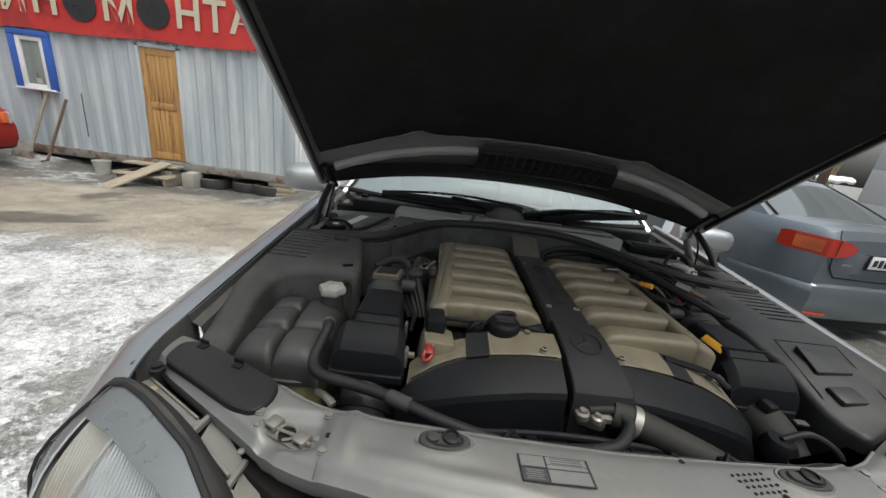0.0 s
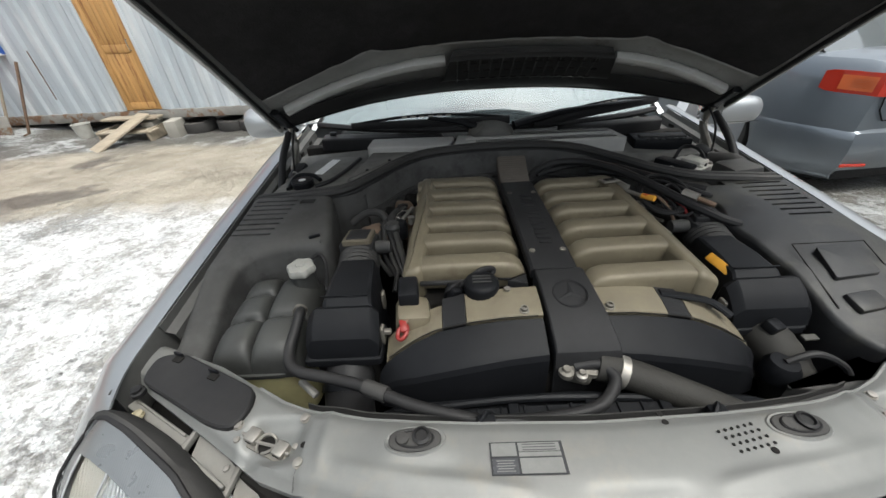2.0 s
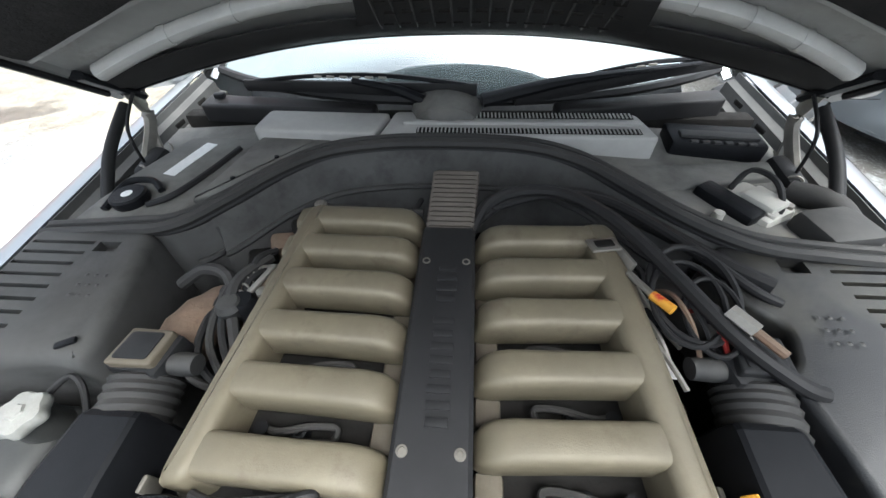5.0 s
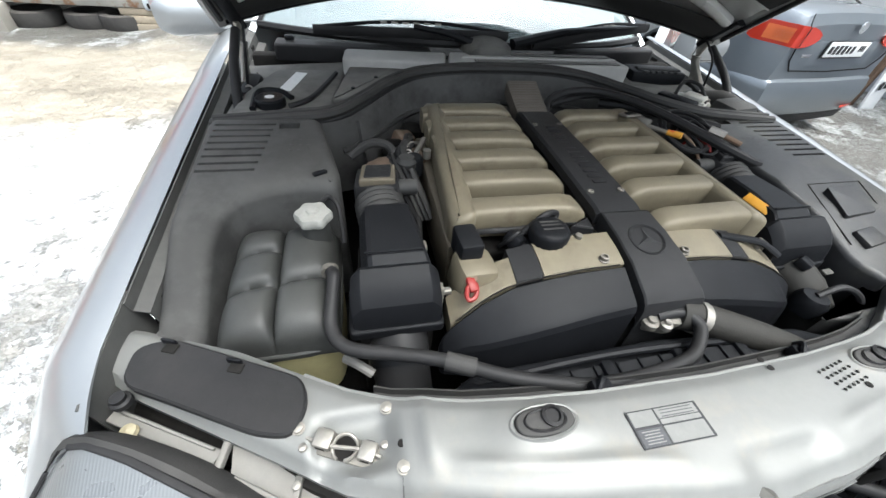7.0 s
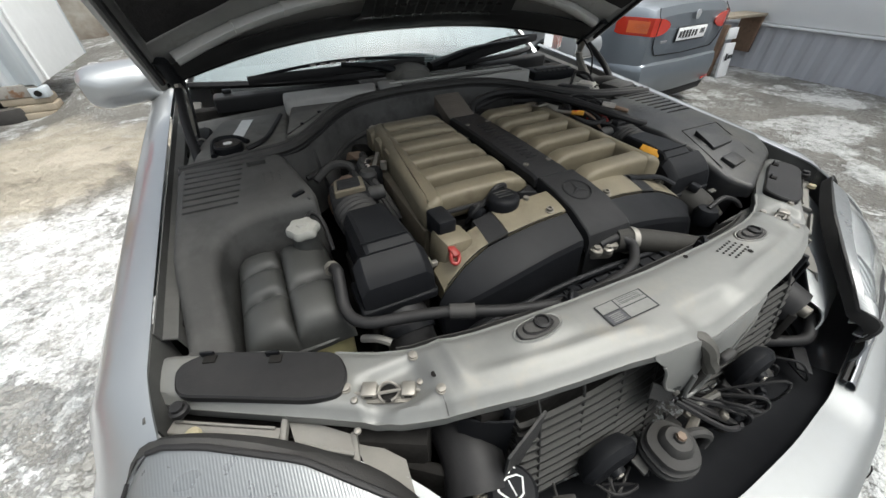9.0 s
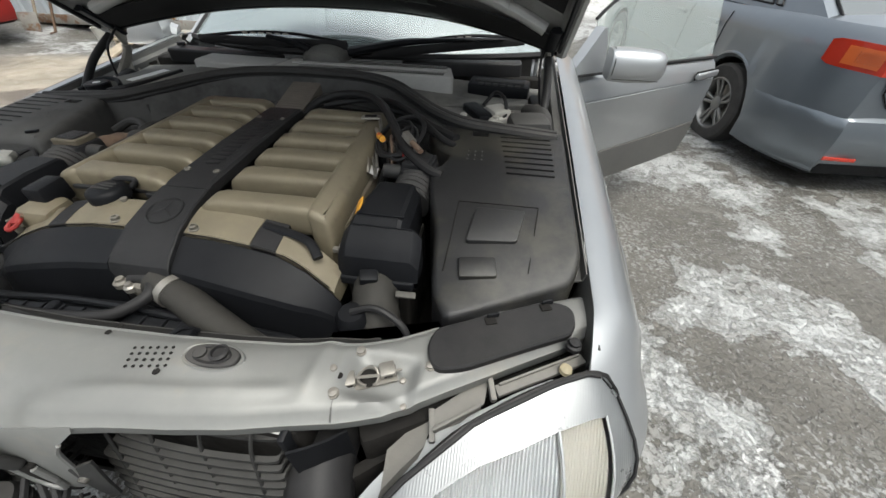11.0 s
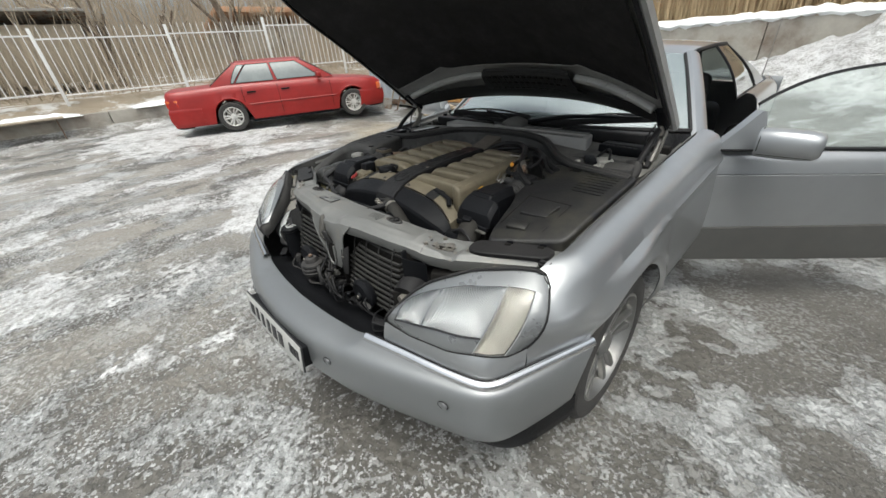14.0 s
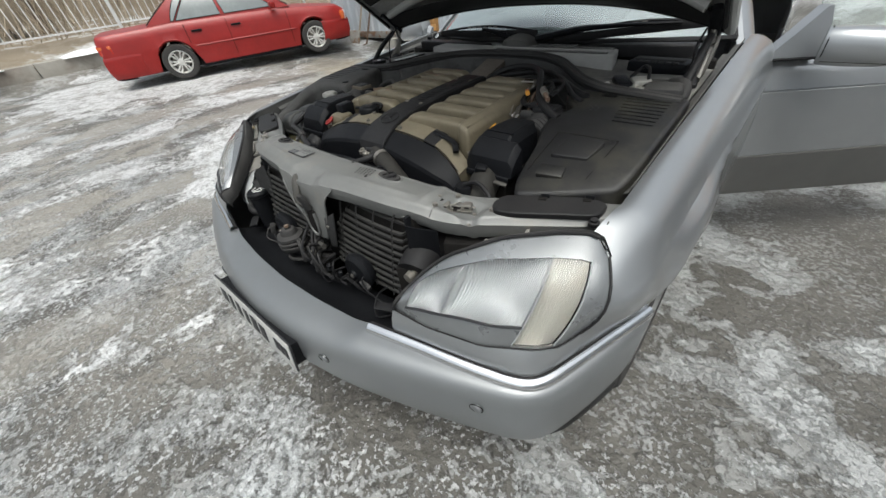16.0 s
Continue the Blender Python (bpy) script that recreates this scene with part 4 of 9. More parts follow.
for s in (1, -1):
    wing = part("front_wing", sided(s, fender()), silver, coupe)
    part("wheel_arch_liner", sided(s, arch_lining()), shade_black, wing)
    # gutter rail inside the wing
    rail = [[Vector((x + 0.012 * (y - 0.6), y, top_z(y) + dz)) for y in np.linspace(0.715, 1.95, 26)] for x, dz in ((0.862, -0.002), (0.858, -0.022), (0.838, -0.030), (0.832, -0.062), (0.806, -0.066), (0.802, -0.13))]
    # dark strip added to fill the shaded gap inside the wing's edge
    part("wing_flange", sided(s, sheet([[Vector((0.864 + 0.018 * (y - 0.5) + dx, y, top_z(y) + dz)) for y in np.linspace(0.56, 0.74, 10)] for dx, dz in ((0.0, -0.004), (-0.004, -0.02), (-0.006, -0.14))], 0.003)), gutter_grey, wing)
    gut = part("gutter_rail", sided(s, sheet(rail, 0.003)), gutter_grey, wing, "dusty inner rail of the wing")
    for i in range(9):
        y = 0.76 + 0.135 * i
        x = 0.834 + 0.012 * (y - 0.6)
        part("slot", sided(s, box((0.006, 0.045 if i % 3 else 0.02, 0.016), (x, y, top_z(y) - 0.046), 0.003)), shade_black, gut)
        if i % 3 == 1:
            part("bolt", sided(s, lathe([(0, 0), (0.010, 0), (0.010, 0.006), (0, 0.007)], (x - 0.017, y + 0.06, top_z(y) - 0.064), seg=6)), steel, gut)

OUT = [(0, 0, 0.0), (0.2, 0.2, 0.012), (0.38, 0.38, 0.046), (0.5, 0.48, 0.075), (0.62, 0.62, 0.122), (0.77, 0.77, 0.180), (0.86, 0.850, 0.212), (0.93, 0.902, 0.256), (1.0, 0.932, 0.325), (1.07, 0.955, 0.40), (1.14, 0.977, 0.48), (1.26, 1.000, 0.60), (1.34, 1.008, 0.68)]
INN = [(0, 0, 0.130), (0.2, 0.2, 0.140), (0.38, 0.36, 0.160), (0.5, 0.453, 0.166), (0.62, 0.60, 0.190), (0.77, 0.745, 0.232), (0.9, 0.845, 0.285), (1.0, 0.915, 0.39), (1.14, 0.957, 0.50), (1.26, 0.976, 0.60), (1.34, 0.984, 0.68)]


def soften(table, width=0.045):
    """The curve of a table with its corners rounded off, as rows of parameter, x and y."""
    out = []
    for t in np.linspace(0, 1.34, 135):
        near = [t + width * k / 6 for k in range(-6, 7)]
        rows_ = [lerp_table(table, min(abs(q), 1.34)) for q in near]
        out.append((t, sum(math.copysign(r[0], q) for r, q in zip(rows_, near)) / 13, sum(r[1] for r in rows_) / 13))
    return out


OUT, INN = soften(OUT), soften(INN)


STRIP = smooth_path([(0.426, 0.156, 0.619), (0.50, 0.172, 0.619), (0.583, 0.191, 0.618), (0.67, 0.209, 0.617), (0.746, 0.227, 0.615), (0.812, 0.246, 0.614), (0.852, 0.268, 0.612), (0.878, 0.302, 0.611), (0.896, 0.350, 0.609), (0.922, 0.430, 0.604), (0.945, 0.505, 0.599), (0.970, 0.580, 0.594), (0.992, 0.655, 0.588)], 5)


def on_edge(s, i, d, z):
    """A point beside the chrome strip's line: d outwards, z up."""
    p, q = STRIP[max(i - 1, 0)], STRIP[min(i + 1, len(STRIP) - 1)]
    n = Vector((q.y - p.y, p.x - q.x, 0)).normalized()
    return Vector((s * (STRIP[i].x + n.x * d), STRIP[i].y + n.y * d, STRIP[i].z + z))


def bumper_point(t, lift, mixing, z):
    s = 1 if t >= 0 else -1
    ox, oy = lerp_table(OUT, abs(t))
    ix, iy = lerp_table(INN, abs(t))
    k = smoothstep(abs(t), 0.37, 0.44)
    if k > 0:
        i = min(range(len(STRIP)), key=lambda j: (STRIP[j].x - ox) ** 2 + (STRIP[j].y - oy) ** 2)
        edge = on_edge(1, i, -0.020, 0)
        ix, iy = ix + (edge.x - ix) * k, iy + (edge.y - iy) * k
    return Vector((s * (ox + (ix - ox) * mixing), oy + (iy - oy) * mixing + lift, z))


def bumper_top(t):
    ox, oy = lerp_table(OUT, abs(t))
    near = min(STRIP, key=lambda p: (p.x - ox) ** 2 + (p.y - oy) ** 2)
    return 0.598 + (near.z - 0.011 - 0.598) * smoothstep(abs(t), 0.36, 0.43)


def reach(t, z):
    """Draws the bumper's end back to the wheel arch."""
    end = AXLE + 0.66 - math.sqrt(ARCH**2 - min(0.3, abs(z - HUB)) ** 2)
    return t * end / 1.26 if abs(t) > 1.0 - 1e-6 else t * (1 + (end / 1.26 - 1) * abs(t) ** 3)


ts = np.linspace(-1.26, 1.26, 127)
prof = [(0.060, 0.80, 0.330), (0.040, 0.52, 0.334), (0.022, 0.30, 0.352), (0.009, 0.14, 0.385), (0.002, 0.04, 0.43), (0.0, 0, 0.475), (0.002, 0, 0.51)]
rows = [[bumper_point(reach(t, z), a, b, z) for t in ts] for a, b, z in prof]
rows += [[bumper_point(reach(t, 0.5 + 0.1 * f), 0, m, 0.51 + (bumper_top(t) - 0.51) * f) for t in ts] for m, f in ((0.03, 0.35), (0.10, 0.65), (0.22, 0.85), (0.38, 0.96), (0.62, 1.0), (1.0, 1.0))]
bump = part("front_bumper", sheet(rows, 0.004), bumper_paint, coupe)
part("lower_valance", sheet([[bumper_point(reach(t, 0.3) * 0.97, a, 0.1, z) for t in ts] for a, z in ((0.095, 0.345), (0.098, 0.27), (0.115, 0.225), (0.18, 0.205))], 0.004), plastic_clean, bump, "black lower valance")
for s in (1, -1):
    tt = range(len(STRIP))
    strip = [[on_edge(s, i, d, z) for i in tt] for d, z in ((-0.008, -0.008), (-0.008, 0.006), (-0.005, 0.0095), (0.001, 0.0090), (0.008, 0.0035), (0.0125, -0.003), (0.0125, -0.014))]
    part("chrome_strip", sheet(strip, 0.001), chrome, bump, "bright chrome strip")
    part("gap_seal", tube([on_edge(s, i, -0.012, -0.001) for i in tt], 0.0065, 6, rough_path=True), rubber_clean, bump)
    trim = []
    for dz, f in ((0.0, 0.0), (0.004, 0.06), (0.0, 0.35), (0.0, 0.7), (0.0, 0.95), (-0.004, 1.0), (-0.010, 1.0)):
        row = []
        for u in np.linspace(0, 1, 30):
            hi = lamp_point(u, 0.0, 0.004)
            i = min(tt, key=lambda j: (STRIP[j].xy - hi.xy).length)
            lo = on_edge(1, max(i, 3), -0.018, -0.002)
            q = lo.lerp(hi, f) + Vector((0.3, -0.8, 0.0)) * 0.010 * math.sin(math.pi * min(1, f)) + Vector((0, 0.02 if dz < -0.005 else 0, dz))
            row.append(Vector((s * q.x, q.y, q.z)))
        trim.append(row)
    part("lamp_trim", sheet(trim, 0.004), silver, bump)
    for t in (0.335, 0.765):
        p = bumper_point(s * t, -0.001, 0, 0.53 if t < 0.5 else 0.535)
        part("parking_sensor", lathe([(0, -0.002), (0.012, -0.0015), (0.0145, 0.001), (0.015, 0.016), (0, 0.016)], p, "y", 22), bumper_paint, bump)
        part("sensor_gap", tube([(p.x + 0.016 * math.cos(a), p.y + 0.002 + 0.005 * s * math.cos(a), p.z + 0.016 * math.sin(a)) for a in np.linspace(0, 2 * math.pi, 25)], 0.0012, 5, rough_path=True), shade_black, bump)
PLATE_Y, lean_ = -0.016, rot(-8, 0, 0)
plate = part("number_plate", box((0.518, 0.003, 0.110), (-0.02, PLATE_Y + 0.001, 0.508), 0.001, lean_), plate_white, bump, "white plate with dark characters")
part("plate_frame", box((0.527, 0.006, 0.119), (-0.02, PLATE_Y + 0.0055, 0.5065), 0.004, lean_), black_ink, bump)
for i, w in enumerate((0.045, 0.03, 0.03, 0.03, 0.042, 0.042)):
    part("plate_bar", box((w, 0.003, 0.062 if i else 0.055), (-0.225 + 0.058 * i, PLATE_Y - 0.0015, 0.504), 0.001, lean_), black_ink, plate)
for i in range(3):
    part("plate_bar", box((0.022, 0.003, 0.042), (0.155 + 0.028 * i, PLATE_Y - 0.0005, 0.514), 0.001, lean_), black_ink, plate)
part("plate_holder", box((0.50, 0.05, 0.09), (-0.02, PLATE_Y + 0.034, 0.500), 0.006, lean_), plastic_clean, bump)

# lamps
def lamp_grid(u0, u1, v0, v1, out, n=16, m=10):
    return [[lamp_point(u, v, out) for u in np.linspace(u0, u1, n)] for v in np.linspace(v0, v1, m)]


for s in (1, -1):
    lamp = part("headlamp", sided(s, sheet(lamp_grid(0.05, 0.97, 0.03, 0.84, -0.085), 0.004)), lamp_back, coupe, "large headlamp with ribbed clear lens")
    part("lens", sided(s, sheet(lamp_grid(0.09, 0.735, 0.205, 0.80, -0.001), 0.003)), lens_glass, lamp, "ribbed clear glass")
    part("upper_panel", sided(s, sheet(lamp_grid(0.0, 1, 0.80, 1, 0.0), 0.003)), lamp_band, lamp, "silvery upper band of the lamp")
    part("lower_panel", sided(s, sheet(lamp_grid(0.0, 0.735, 0.0, 0.20, 0.0, 20, 5), 0.003)), lamp_band, lamp, "silvery lower band of the lamp")
    part("end_panel", sided(s, sheet(lamp_grid(0.0, 0.09, 0.20, 0.80, 0.0, 4, 10), 0.003)), lamp_band, lamp)
    part("end_panel", sided(s, sheet(lamp_grid(0.915, 1, 0.0, 0.80, 0.0, 6, 14), 0.003)), lamp_band, lamp)
    part("frame_line", sided(s, tube([lamp_point(u, 0.203, 0.001) for u in np.linspace(0.09, 0.735, 14)], 0.0035, 5, rough_path=True)), black_ink, lamp)
    part("indicator_lens", sided(s, sheet(lamp_grid(0.742, 0.915, 0.02, 0.80, -0.001), 0.003)), amber_glass, lamp, "slightly yellowed indicator glass")
    part("frame_line", sided(s, tube([lamp_point(0.915, v, 0.0) for v in np.linspace(0.02, 0.80, 9)], 0.002, 5, rough_path=True)), lamp_back, lamp)
    def dish(u0, u1, v0, v1, deep, rim=-0.010):
        rows_ = []
        for v in np.linspace(v0, v1, 14):
            row = []
            for u in np.linspace(u0, u1, 16):
                p, q = (u - u0) / (u1 - u0) * 2 - 1, (v - v0) / (v1 - v0) * 2 - 1
                row.append(lamp_point(u, v, rim - deep * max(0.0, 1 - p * p) ** 0.7 * max(0.0, 1 - q * q) ** 0.7))
            rows_.append(row)
        return sheet(rows_, 0.002)

    part("bowl", sided(s, dish(0.335, 0.735, 0.21, 0.80, 0.055)), reflector_dull, lamp, "bright fluted reflector bowl")
    part("bowl", sided(s, dish(0.09, 0.325, 0.21, 0.80, 0.040)), reflector_dull, lamp, "fluted side reflector")
    part("bowl", sided(s, dish(0.745, 0.915, 0.02, 0.80, 0.030)), amber_shell, lamp, "yellowed indicator shell")
    part("chamber_wall", sided(s, sheet([[lamp_point(0.33, v, o) for v in np.linspace(0.21, 0.79, 8)] for o in (-0.030, -0.006)], 0.002)), reflector_dull, lamp)
    part("chamber_floor", sided(s, sheet([[lamp_point(u, 0.21, o) for u in np.linspace(0.09, 0.735, 12)] for o in (-0.042, -0.004)], 0.003)), lamp_back, lamp)
    part("divider", sided(s, tube([lamp_point(0.739, v, -0.002) for v in np.linspace(0.02, 0.80, 8)], 0.0026, 6, rough_path=True)), lamp_back, lamp)
    edge = [lamp_point(u, 1.0, 0.004) for u in np.linspace(0.93, 0, 20)] + [lamp_point(0, v, 0.004) for v in np.linspace(0.9, 0.0, 7)]
    part("rubber_seal", sided(s, tube(edge, 0.005, 8, rough_path=True, flat=0.8)), rubber_clean, lamp)
    inner = smooth_path([(0.860, 0.543, 0.870), (0.79, 0.526, 0.860), (0.672, 0.468, 0.828), (0.556, 0.374, 0.782), (0.506, 0.290, 0.735), (0.486, 0.235, 0.706), (0.482, 0.207, 0.690)], 5)
    share = [k / (len(inner) - 1) for k in range(len(inner))]
    outer_ = [lamp_point(max(0.0, 1 - f / 0.84), min(1.0, (1 - f) / 0.16), 0.006) for f in share]
    inner = [a.lerp(c, 0.30 if s > 0 else 0.75) for a, c in zip(outer_, inner)]
    part("rubber_lip", sided(s, sheet([outer_, [a.lerp(c, 0.5) + Vector((0, 0, 0.008)) for a, c in zip(outer_, inner)], inner, [p + Vector((0, 0.008, -0.018)) for p in inner]], 0.005)), rubber, lamp, "broad black rubber band")
    edge = [lamp_point(1, v, 0.004) for v in np.linspace(1, 0, 8)] + [lamp_point(u, 0.0, 0.004) for u in np.linspace(0.98, 0.0, 18)]
    part("rubber_seal", sided(s, tube(edge, 0.0030, 6, rough_path=True)), rubber_clean, lamp)

# lock carrier (front cross panel)
FRONT = [(0, 0, 0.308), (0.12, 0.12, 0.318), (0.19, 0.19, 0.331), (0.28, 0.28, 0.344), (0.35, 0.35, 0.357), (0.46, 0.46, 0.388), (0.54, 0.54, 0.417), (0.63, 0.63, 0.472), (0.83, 0.83, 0.588), (0.87, 0.87, 0.62)]
REAR = [(0, 0, 0.462), (0.2, 0.2, 0.468), (0.3, 0.3, 0.478), (0.37, 0.37, 0.489), (0.46, 0.46, 0.512), (0.54, 0.54, 0.545), (0.6, 0.6, 0.580), (0.7, 0.7, 0.635), (0.85, 0.85, 0.695), (0.87, 0.87, 0.70)]


def carrier_z(x, v):
    a = abs(x)
    z = float(np.interp(a, (0, 0.2, 0.32, 0.42, 0.5, 0.6, 0.87), (0.893, 0.893, 0.886, 0.874, 0.860, 0.853, 0.853)))
    z += 0.006 * math.sin(math.pi * v)
    z -= 0.014 * (1 - smoothstep(v, 0.0, 0.16)) - 0.006 * smoothstep(v, 0.88, 1.0) * -1
    return z


def carrier_point(x, v):
    f, r = lerp_table(FRONT, abs(x))[1], lerp_table(REAR, abs(x))[1]
    y = f + (r - f) * v
    z = carrier_z(x, v)
    z -= 0.017 * math.exp(-(((abs(x) - 0.53) / 0.050) ** 8 + ((y - 0.470) / 0.035) ** 6))
    z += 0.004 * (1 - smoothstep(abs(x), 0.465, 0.472))
    z += 0.005 * math.exp(-(((y - f - 0.045) / 0.010) ** 2)) * smoothstep(abs(x), 0.10, 0.16) * (1 - smoothstep(abs(x), 0.36, 0.44))
    z += 0.006 * math.exp(-(((abs(x) - 0.29) / 0.062) ** 4 + ((y - 0.437) / 0.030) ** 4))
    z -= 0.012 * math.exp(-(((x - 0.015) / 0.068) ** 6 + ((y - 0.325) / 0.038) ** 6))
    z += 0.007 * math.exp(-((abs(abs(x) - 0.435) / 0.012) ** 2)) * smoothstep(v, 0.1, 0.5)
    return Vector((x, y, z))


xs_ = np.linspace(-0.87, 0.87, 291)
rows = [[carrier_point(x, 0) + Vector((0, 0.012, -0.045)) for x in xs_], [carrier_point(x, 0) + Vector((0, 0.001, -0.02)) for x in xs_]]
rows += [[carrier_point(x, v) for x in xs_] for v in np.linspace(0, 1, 22)]
rows += [[carrier_point(x, 1) + Vector((0, 0.002, -0.03)) for x in xs_]]
carrier = part("lock_carrier", sheet(rows, 0.002), silver_in, coupe, "dusty silver front cross panel")


def on_carrier(x, y):
    f, r = lerp_table(FRONT, abs(x))[1], lerp_table(REAR, abs(x))[1]
    return carrier_point(x, (y - f) / (r - f)).z


for s in (1, -1):
    y, x = 0.440, 0.288 * s
    z = on_carrier(x, y)
    oval = [(x + 0.040 * math.copysign(abs(math.cos(a)) ** 0.8, math.cos(a)), y + 0.0185 * math.copysign(abs(math.sin(a)) ** 0.8, math.sin(a))) for a in np.linspace(0, 2 * math.pi, 24, endpoint=False)]
    stop = part("rubber_stop", rprism(oval, z - 0.01, z + 0.004, 0.003, 0), rubber, carrier, "oval black rubber buffer")
    part("buffer", lathe([(0, 0), (0.009, 0), (0.009, 0.004), (0, 0.005)], (x - 0.018, y, z + 0.004), seg=14), rubber, stop)
    part("buffer", lathe([(0, 0), (0.013, 0), (0.014, 0.005), (0.010, 0.007), (0.009, 0.003), (0, 0.003)], (x + 0.010, y + 0.003, z + 0.004), seg=18), rubber_clean, stop)
    part("buffer_lip", tube([(x + 0.028 * math.cos(a), y + 0.013 * math.sin(a), z + 0.005) for a in np.linspace(0, 2 * math.pi, 22)], 0.002, 5, rough_path=True), rubber_clean, stop)
    part("buffer_rim", tube([(x + 0.045 * math.cos(a), y + 0.0215 * math.sin(a), on_carrier(x + 0.045 * math.cos(a), y + 0.0215 * math.sin(a)) - 0.0005) for a in np.linspace(0, 2 * math.pi, 25)], 0.003, 5, rough_path=True), silver_in, stop)
    # latch
    x, y = (0.508 if s > 0 else -0.541), 0.468
    z = on_carrier(x, y)
    turn_ = rot(0, 0, 24 * s)
    at_ = lambda dx, dy, dz: Vector((x, y, z)) + turn_ @ Vector((dx * s, dy, dz))
    latch = part("bonnet_latch", box((0.088, 0.030, 0.004), at_(0, 0, 0.002), 0.0015, turn_), dull_metal, carrier, "worn steel bonnet catch with a round hole")
    part("hole", lathe([(0, 0), (0.015, 0), (0.015, 0.001), (0, 0.001)], at_(0, 0, 0.0042), seg=18), shade_black, latch)
    part("spring", tube([at_(0.016 * math.cos(a), 0.016 * math.sin(a), 0.009 + 0.003 * math.sin(2 * a)) for a in np.linspace(-1.2, 4.4, 18)], 0.0024, 6, rough_path=True), steel, latch)
    for dx, w_, tall in ((-0.030, 0.022, 0.012), (0.030, 0.024, 0.014)):
        part("catch_block", box((w_, 0.024, tall), at_(dx, 0.002, 0.004 + tall / 2), 0.003, turn_), steel, latch)
        part("catch_slot", box((w_ * 0.55, 0.026, 0.004), at_(dx, 0.002, 0.005 + tall * 0.5), 0.001, turn_), shade_black, latch)
    part("catch_pin", tube([at_(-0.048, 0.0, 0.010), at_(-0.020, 0.002, 0.011), at_(0.020, -0.004, 0.012), at_(0.052, -0.002, 0.011)], 0.0028, 6), steel, latch)
    for dx, dy in ((-0.05, -0.005), (0.052, 0.008), (0.06, -0.028)):
        part("rivet", lathe([(0, 0), (0.006, 0), (0.005, 0.003), (0, 0.004)], (x + dx * s, y + dy, on_carrier(x + dx * s, y + dy)), seg=10), steel, carrier)
    part("hole", lathe([(0, 0), (0.005, 0), (0.005, 0.001), (0, 0.001)], (0.47 * s, 0.455, on_carrier(0.47 * s, 0.455) + 0.001), seg=12), shade_black, carrier)
    for px, py in ((0.485, 0.506), (0.47, 0.428), (0.60, 0.50)):
        part("bolt", lathe([(0, 0), (0.009, 0), (0.009, 0.002), (0.007, 0.002), (0.007, 0.006), (0, 0.007)], (px * s, py, on_carrier(px * s, py)), seg=12), steel, carrier)
    # black cover plate with two clip holes
    poly = [(0.606, 0.488), (0.652, 0.499), (0.754, 0.553), (0.834, 0.594), (0.836, 0.652), (0.79, 0.660), (0.71, 0.622), (0.596, 0.566), (0.588, 0.524)]
    bm = bmesh.new()
    p = fillet(poly, 0.022, 4)
    z = lambda q: carrier_z(q.x, 0.6) + 0.008
    rings(bm, [[Vector((q.x, q.y, z(q) - 0.012)) for q in p], [Vector((q.x, q.y, z(q))) for q in p], [Vector((q.x, q.y, z(q) + 0.003)) for q in inset(p, 0.003)]])
    cover = part("cover_plate", sided(s, bm), rubber_clean, carrier, "flat black plastic cover")
    for px, py in ((0.689, 0.594), (0.785, 0.640)):
        zz = carrier_z(px, 0.6) + 0.012
        part("clip_hole", sided(s, box((0.020, 0.015, 0.004), (px, py, zz), 0.002, rot(0, 0, 20))), shade_black, cover)
        part("clip", sided(s, box((0.022, 0.005, 0.012), (px + 0.003, py + 0.010, zz + 0.003), 0.002, rot(0, 0, 20))), plastic_clean, cover)
    part("stop_pin", lathe([(0, 0), (0.013, 0), (0.013, 0.008), (0.009, 0.010), (0.009, 0.016), (0, 0.017)], (0.830 * s, 0.576, 0.852), seg=14), rubber_clean, carrier, "black rubber stop pin")
    # lamp carrier bar between carrier and lamp
    bar = part("lamp_bracket", sided(s, box((0.165, 0.020, 0.010), (0.780, 0.534, 0.822), 0.003, rot(0, -4, 28))), frame_grey, carrier, "dull grey plastic lamp frame")
    part("bracket_rib", sided(s, box((0.150, 0.004, 0.007), (0.778, 0.540, 0.829), 0.001, rot(0, -4, 28))), frame_grey, carrier)
    part("bracket_rib", sided(s, box((0.010, 0.045, 0.014), (0.700, 0.500, 0.820), 0.003, rot(6, 0, 14))), frame_grey, carrier)
    part("bracket_web", sided(s, sheet([[Vector((0.695, 0.520, 0.812)), Vector((0.655, 0.494, 0.806)), Vector((0.612, 0.462, 0.792))], [Vector((0.69, 0.476, 0.812)), Vector((0.655, 0.446, 0.800)), Vector((0.615, 0.428, 0.790))]], 0.004)), frame_grey, carrier)
    part("bracket_rib", sided(s, box((0.082, 0.006, 0.014), (0.650, 0.448, 0.806), 0.002, rot(0, -14, 30))), frame_grey, carrier)
    part("bracket_web", sided(s, sheet([[Vector((0.614, 0.470, 0.775)), Vector((0.575, 0.435, 0.765)), Vector((0.545, 0.405, 0.752))], [Vector((0.605, 0.412, 0.775)), Vector((0.575, 0.378, 0.765)), Vector((0.550, 0.350, 0.750))], [Vector((0.58, 0.365, 0.73)), Vector((0.555, 0.335, 0.71)), Vector((0.535, 0.31, 0.69))]], 0.004)), frame_grey, carrier)
    part("bracket_rib", sided(s, box((0.010, 0.05, 0.012), (0.612, 0.440, 0.785), 0.002, rot(8, 0, 10))), frame_grey, carrier)
    part("clamp", sided(s, lathe([(0, 0), (0.008, 0), (0.011, 0.004), (0.008, 0.008), (0.010, 0.011), (0, 0.014)], (0.818, 0.541, 0.830), seg=12)), knob_beige, carrier, "yellowed adjusting knob")
